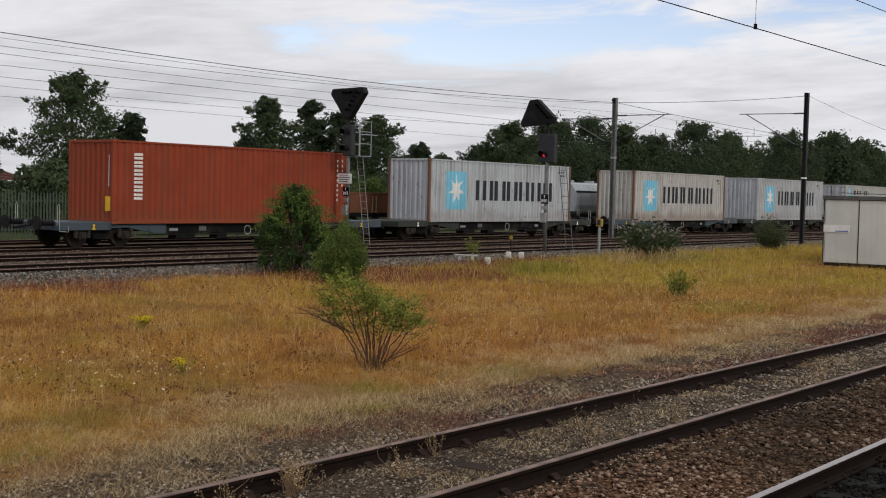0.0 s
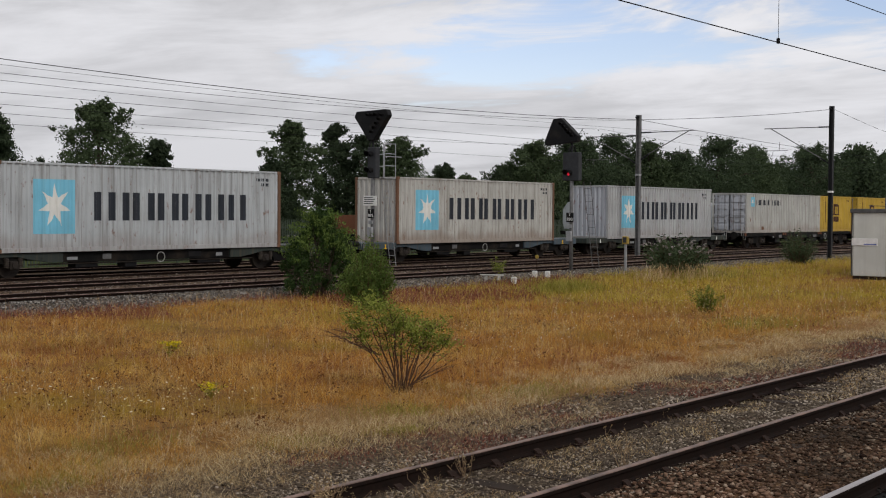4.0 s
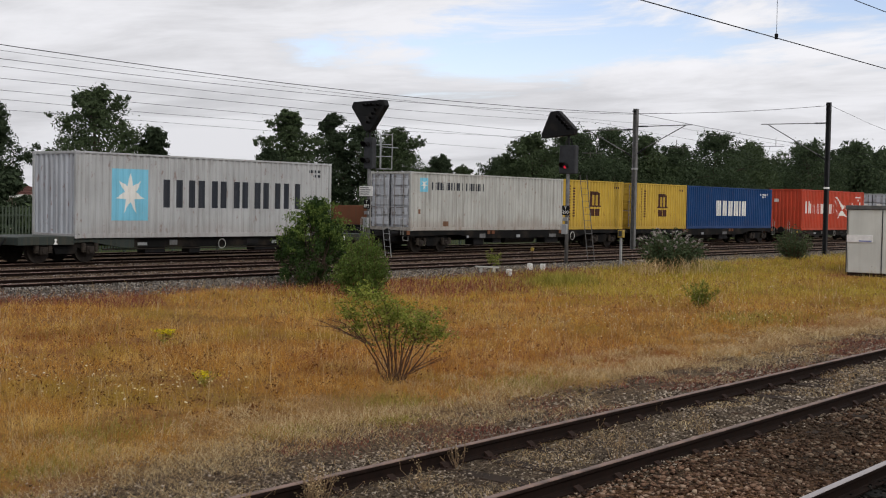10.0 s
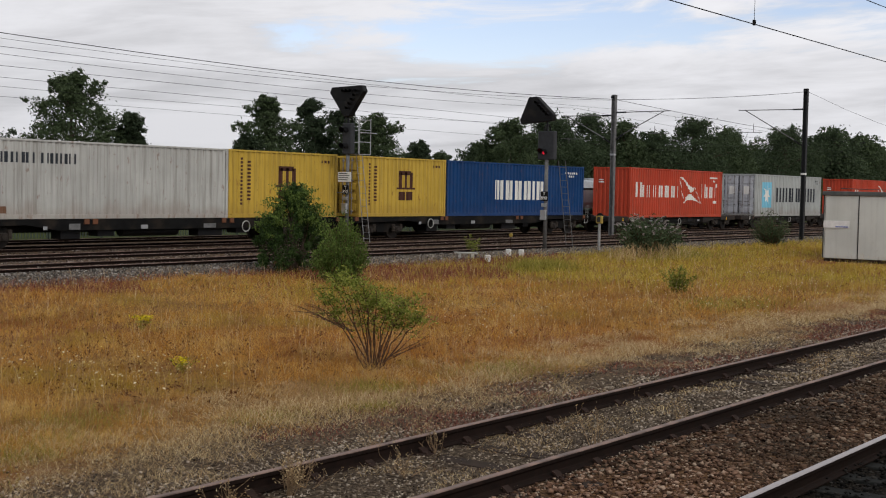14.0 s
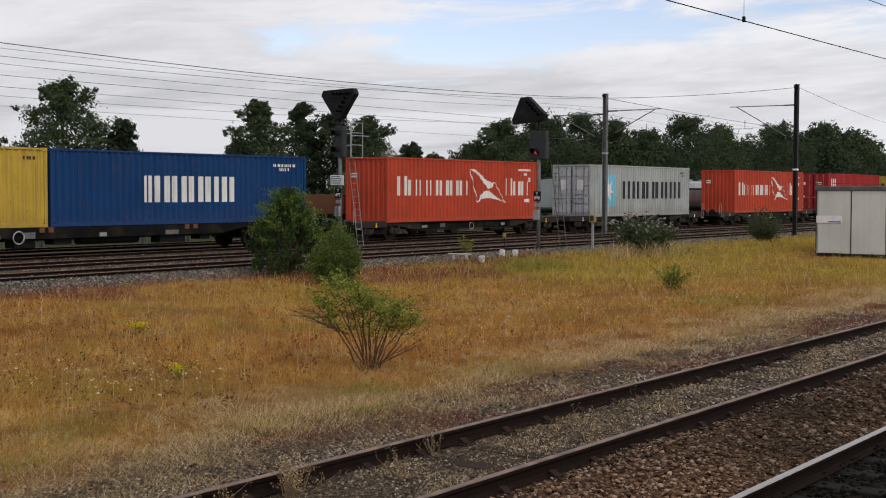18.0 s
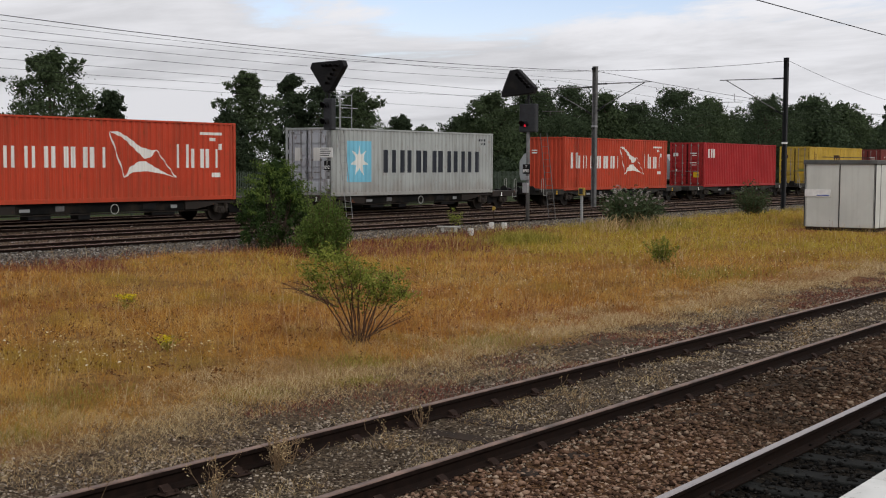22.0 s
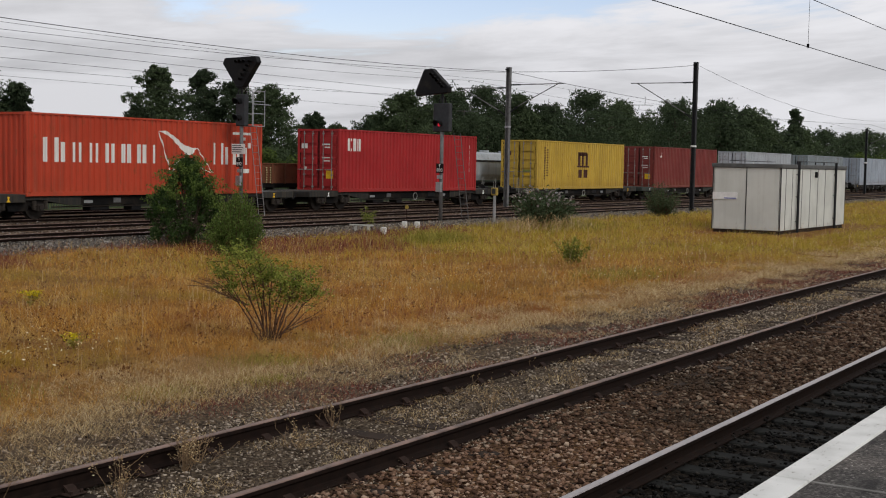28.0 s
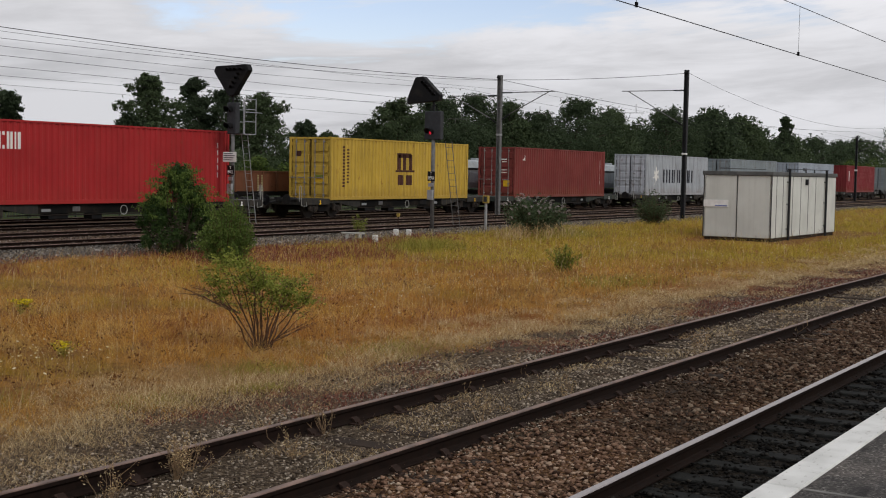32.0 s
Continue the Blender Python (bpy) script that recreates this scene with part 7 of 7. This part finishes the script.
    x, y, d = strip(36000, rng, 9.0, 75, 7.7, 9.3)
    k = (vnoise(x, y, 0.5, 15.0) + 0.6 * vnoise(x, y, 1.7, 16.0) + np.clip((x - 16) / 26, -0.4, 0.35) - (y - 8.2) * 0.22 + rng.normal(0, 0.2, len(x)) > 0.0)
    blades("stonecrop", x[k], y[k], d[k], 0.05, 0.007, 1.4, "grass_red", "reddish low stonecrop beside the siding", rng)
    x, y, d = strip(26000, rng, 5.0, 60, 5.95, 7.5)
    k = (vnoise(x, y, 0.6, 6.0) + 0.5 * vnoise(x, y, 2.0, 8.0) > 0.12 + rng.normal(0, 0.08, len(x)))
    blades("track_weeds", x[k], y[k], d[k], 0.05, 0.005, 2.6, "grass_pale", "sparse dry weeds between the siding's rails", rng)
    x, y, d = spread(16000, rng, 10.5, 90, 10.0, 22.0)
    k = vnoise(x, y, 0.25, 17.0) + (x - 22) / 40 - np.abs(y - 11.5) / 14 > -0.12
    x, y, d = x[k], y[k], d[k]
    p = np.stack([x, y, heights(x, y) + rng.uniform(0.15, 0.42, len(x))], 1)
    tagged(obj("small_flowers", leaf_mesh("small_flowers", p, 0.019, ["petal"], rng, 0.3)), "tiny pale flowers in the dry grass", "wild flower", kind="stuff")
    x, y, d = spread(6500, rng, 10.5, 70, 10.0, 24.5)
    k = vnoise(x, y, 0.35, 19.0) > -0.1
    x, y = x[k], y[k]
    z = heights(x, y) + rng.uniform(0.18, 0.46, len(x))
    p = np.concatenate([np.stack([x + rng.normal(0, 0.018, len(x)), y + rng.normal(0, 0.018, len(x)), z + rng.normal(0, 0.03, len(x))], 1) for i in range(7)])
    tagged(obj("seed_heads", leaf_mesh("seed_heads", p, 0.016, ["seed"], rng, 1.0)), "dark brown dock seed heads in the grass", "wild plant", kind="stuff")


meadow()


# ---- ballast stones ----
def stones(name, x, y, z, size, mat, label, rng):
    """Broken stones: a lopsided block with eight corners each."""
    n = len(x)
    shape = np.array([(a, b, c) for a in (-1, 1) for b in (-1, 1) for c in (-1, 1)], float) * 0.6
    v = shape[None] * rng.uniform(0.45, 1.3, (n, 1, 3)) + rng.uniform(-0.22, 0.22, (n, 8, 3))
    q = rng.normal(size=(n, 4))
    q /= np.linalg.norm(q, axis=1)[:, None]
    w, a, b, c = q.T
    R = np.stack([1 - 2 * (b * b + c * c), 2 * (a * b - c * w), 2 * (a * c + b * w), 2 * (a * b + c * w), 1 - 2 * (a * a + c * c), 2 * (b * c - a * w), 2 * (a * c - b * w), 2 * (b * c + a * w), 1 - 2 * (a * a + b * b)], 1).reshape(-1, 3, 3)
    v = np.einsum("nij,nkj->nki", R, v) * (size * 0.6)[:, None, None] + np.stack([x, y, z], 1)[:, None]
    v[:, :, 2] = z[:, None] + (v[:, :, 2] - z[:, None]) * 0.62      # they lie flat
    f = np.array([(0, 1, 3, 2), (4, 6, 7, 5), (0, 4, 5, 1), (2, 3, 7, 6), (0, 2, 6, 4), (1, 5, 7, 3)])
    f = (np.arange(n)[:, None, None] * 8 + f[None]).reshape(-1, 4)
    tagged(obj(name, quick_mesh(name, v.reshape(-1, 3), f, [mat])), label, "ballast", kind="stuff")


def ballast():
    rng = np.random.default_rng(33)

    def bed(name, n, d0, d1, y0, y1, z0, z1, s0, s1, mat, label, thin=None):
        x, y, d = strip(n, rng, d0, d1, y0, y1)
        if thin:
            k = rng.random(len(x)) < np.clip(thin(x, y), 0, 1)
            x, y, d = x[k], y[k], d[k]
        stones(name, x, y, heights(x, y) + rng.uniform(z0, z1, len(x)), (s0 + (s1 - s0) * rng.uniform(0, 1, len(x)) ** 1.8) * np.clip(d / 13, 1.0, 1.5), mat, label, rng)

    bed("brown_ballast", 26000, 4.5, 60, 4.09, 5.85, -0.008, 0.024, 0.022, 0.062, "stone_brown", "loose brown ballast stones between the near tracks")
    bed("oily_ballast", 15000, 4.0, 50, 2.1, 4.0, -0.01, 0.04, 0.03, 0.06, "stone_dark", "oily black ballast stones of the platform track")
    bed("grey_ballast", 46000, 4.5, 60, 5.7, 8.3, -0.006, 0.01, 0.012, 0.034, "stone", "grey-brown ballast stones of the siding")
    bed("scattered_gravel", 36000, 5.0, 60, 7.9, 11.0, -0.004, 0.01, 0.012, 0.034, "stone", "gravel scattered at the edge of the grass", lambda x, y: 1.0 - (y + 1.0 * vnoise(x, y, 0.5, 9.0) + 0.6 * vnoise(x, y, 1.6, 31.0) - 8.2) / 1.7)
    bed("far_ballast", 26000, 14, 120, 25.3, 27.4, 0.0, 0.02, 0.02, 0.045, "stone_grey", "pale grey ballast shoulder of the far tracks")
    bed("far_ballast_brown", 22000, 14, 120, 27.5, 35.4, -0.005, 0.015, 0.025, 0.05, "stone_far", "dark brown ballast between the far tracks")


ballast()


# ---- the train runs ----
def travel(t):
    """Metres that the train has run at t seconds: it slows a little."""
    u = t / 32
    return 100 * (1.8768 * u - 0.2418 * u ** 2 + 0.1259 * u ** 3 - 0.0696 * u ** 4)


def motions():
    for ob, x0 in TRAIN:
        y, z = ob.matrix_basis.translation.y, ob.matrix_basis.translation.z
        walk(ob, [(float(t), pose(x0 - travel(t), y, z)) for t in range(33)])
    for ws, x, y in ROLLING:
        walk(ws, [(t / 10, pose(x, y, WHEEL_R, 0, -math.degrees(travel(t / 10) / WHEEL_R), 0)) for t in range(321)])


motions()
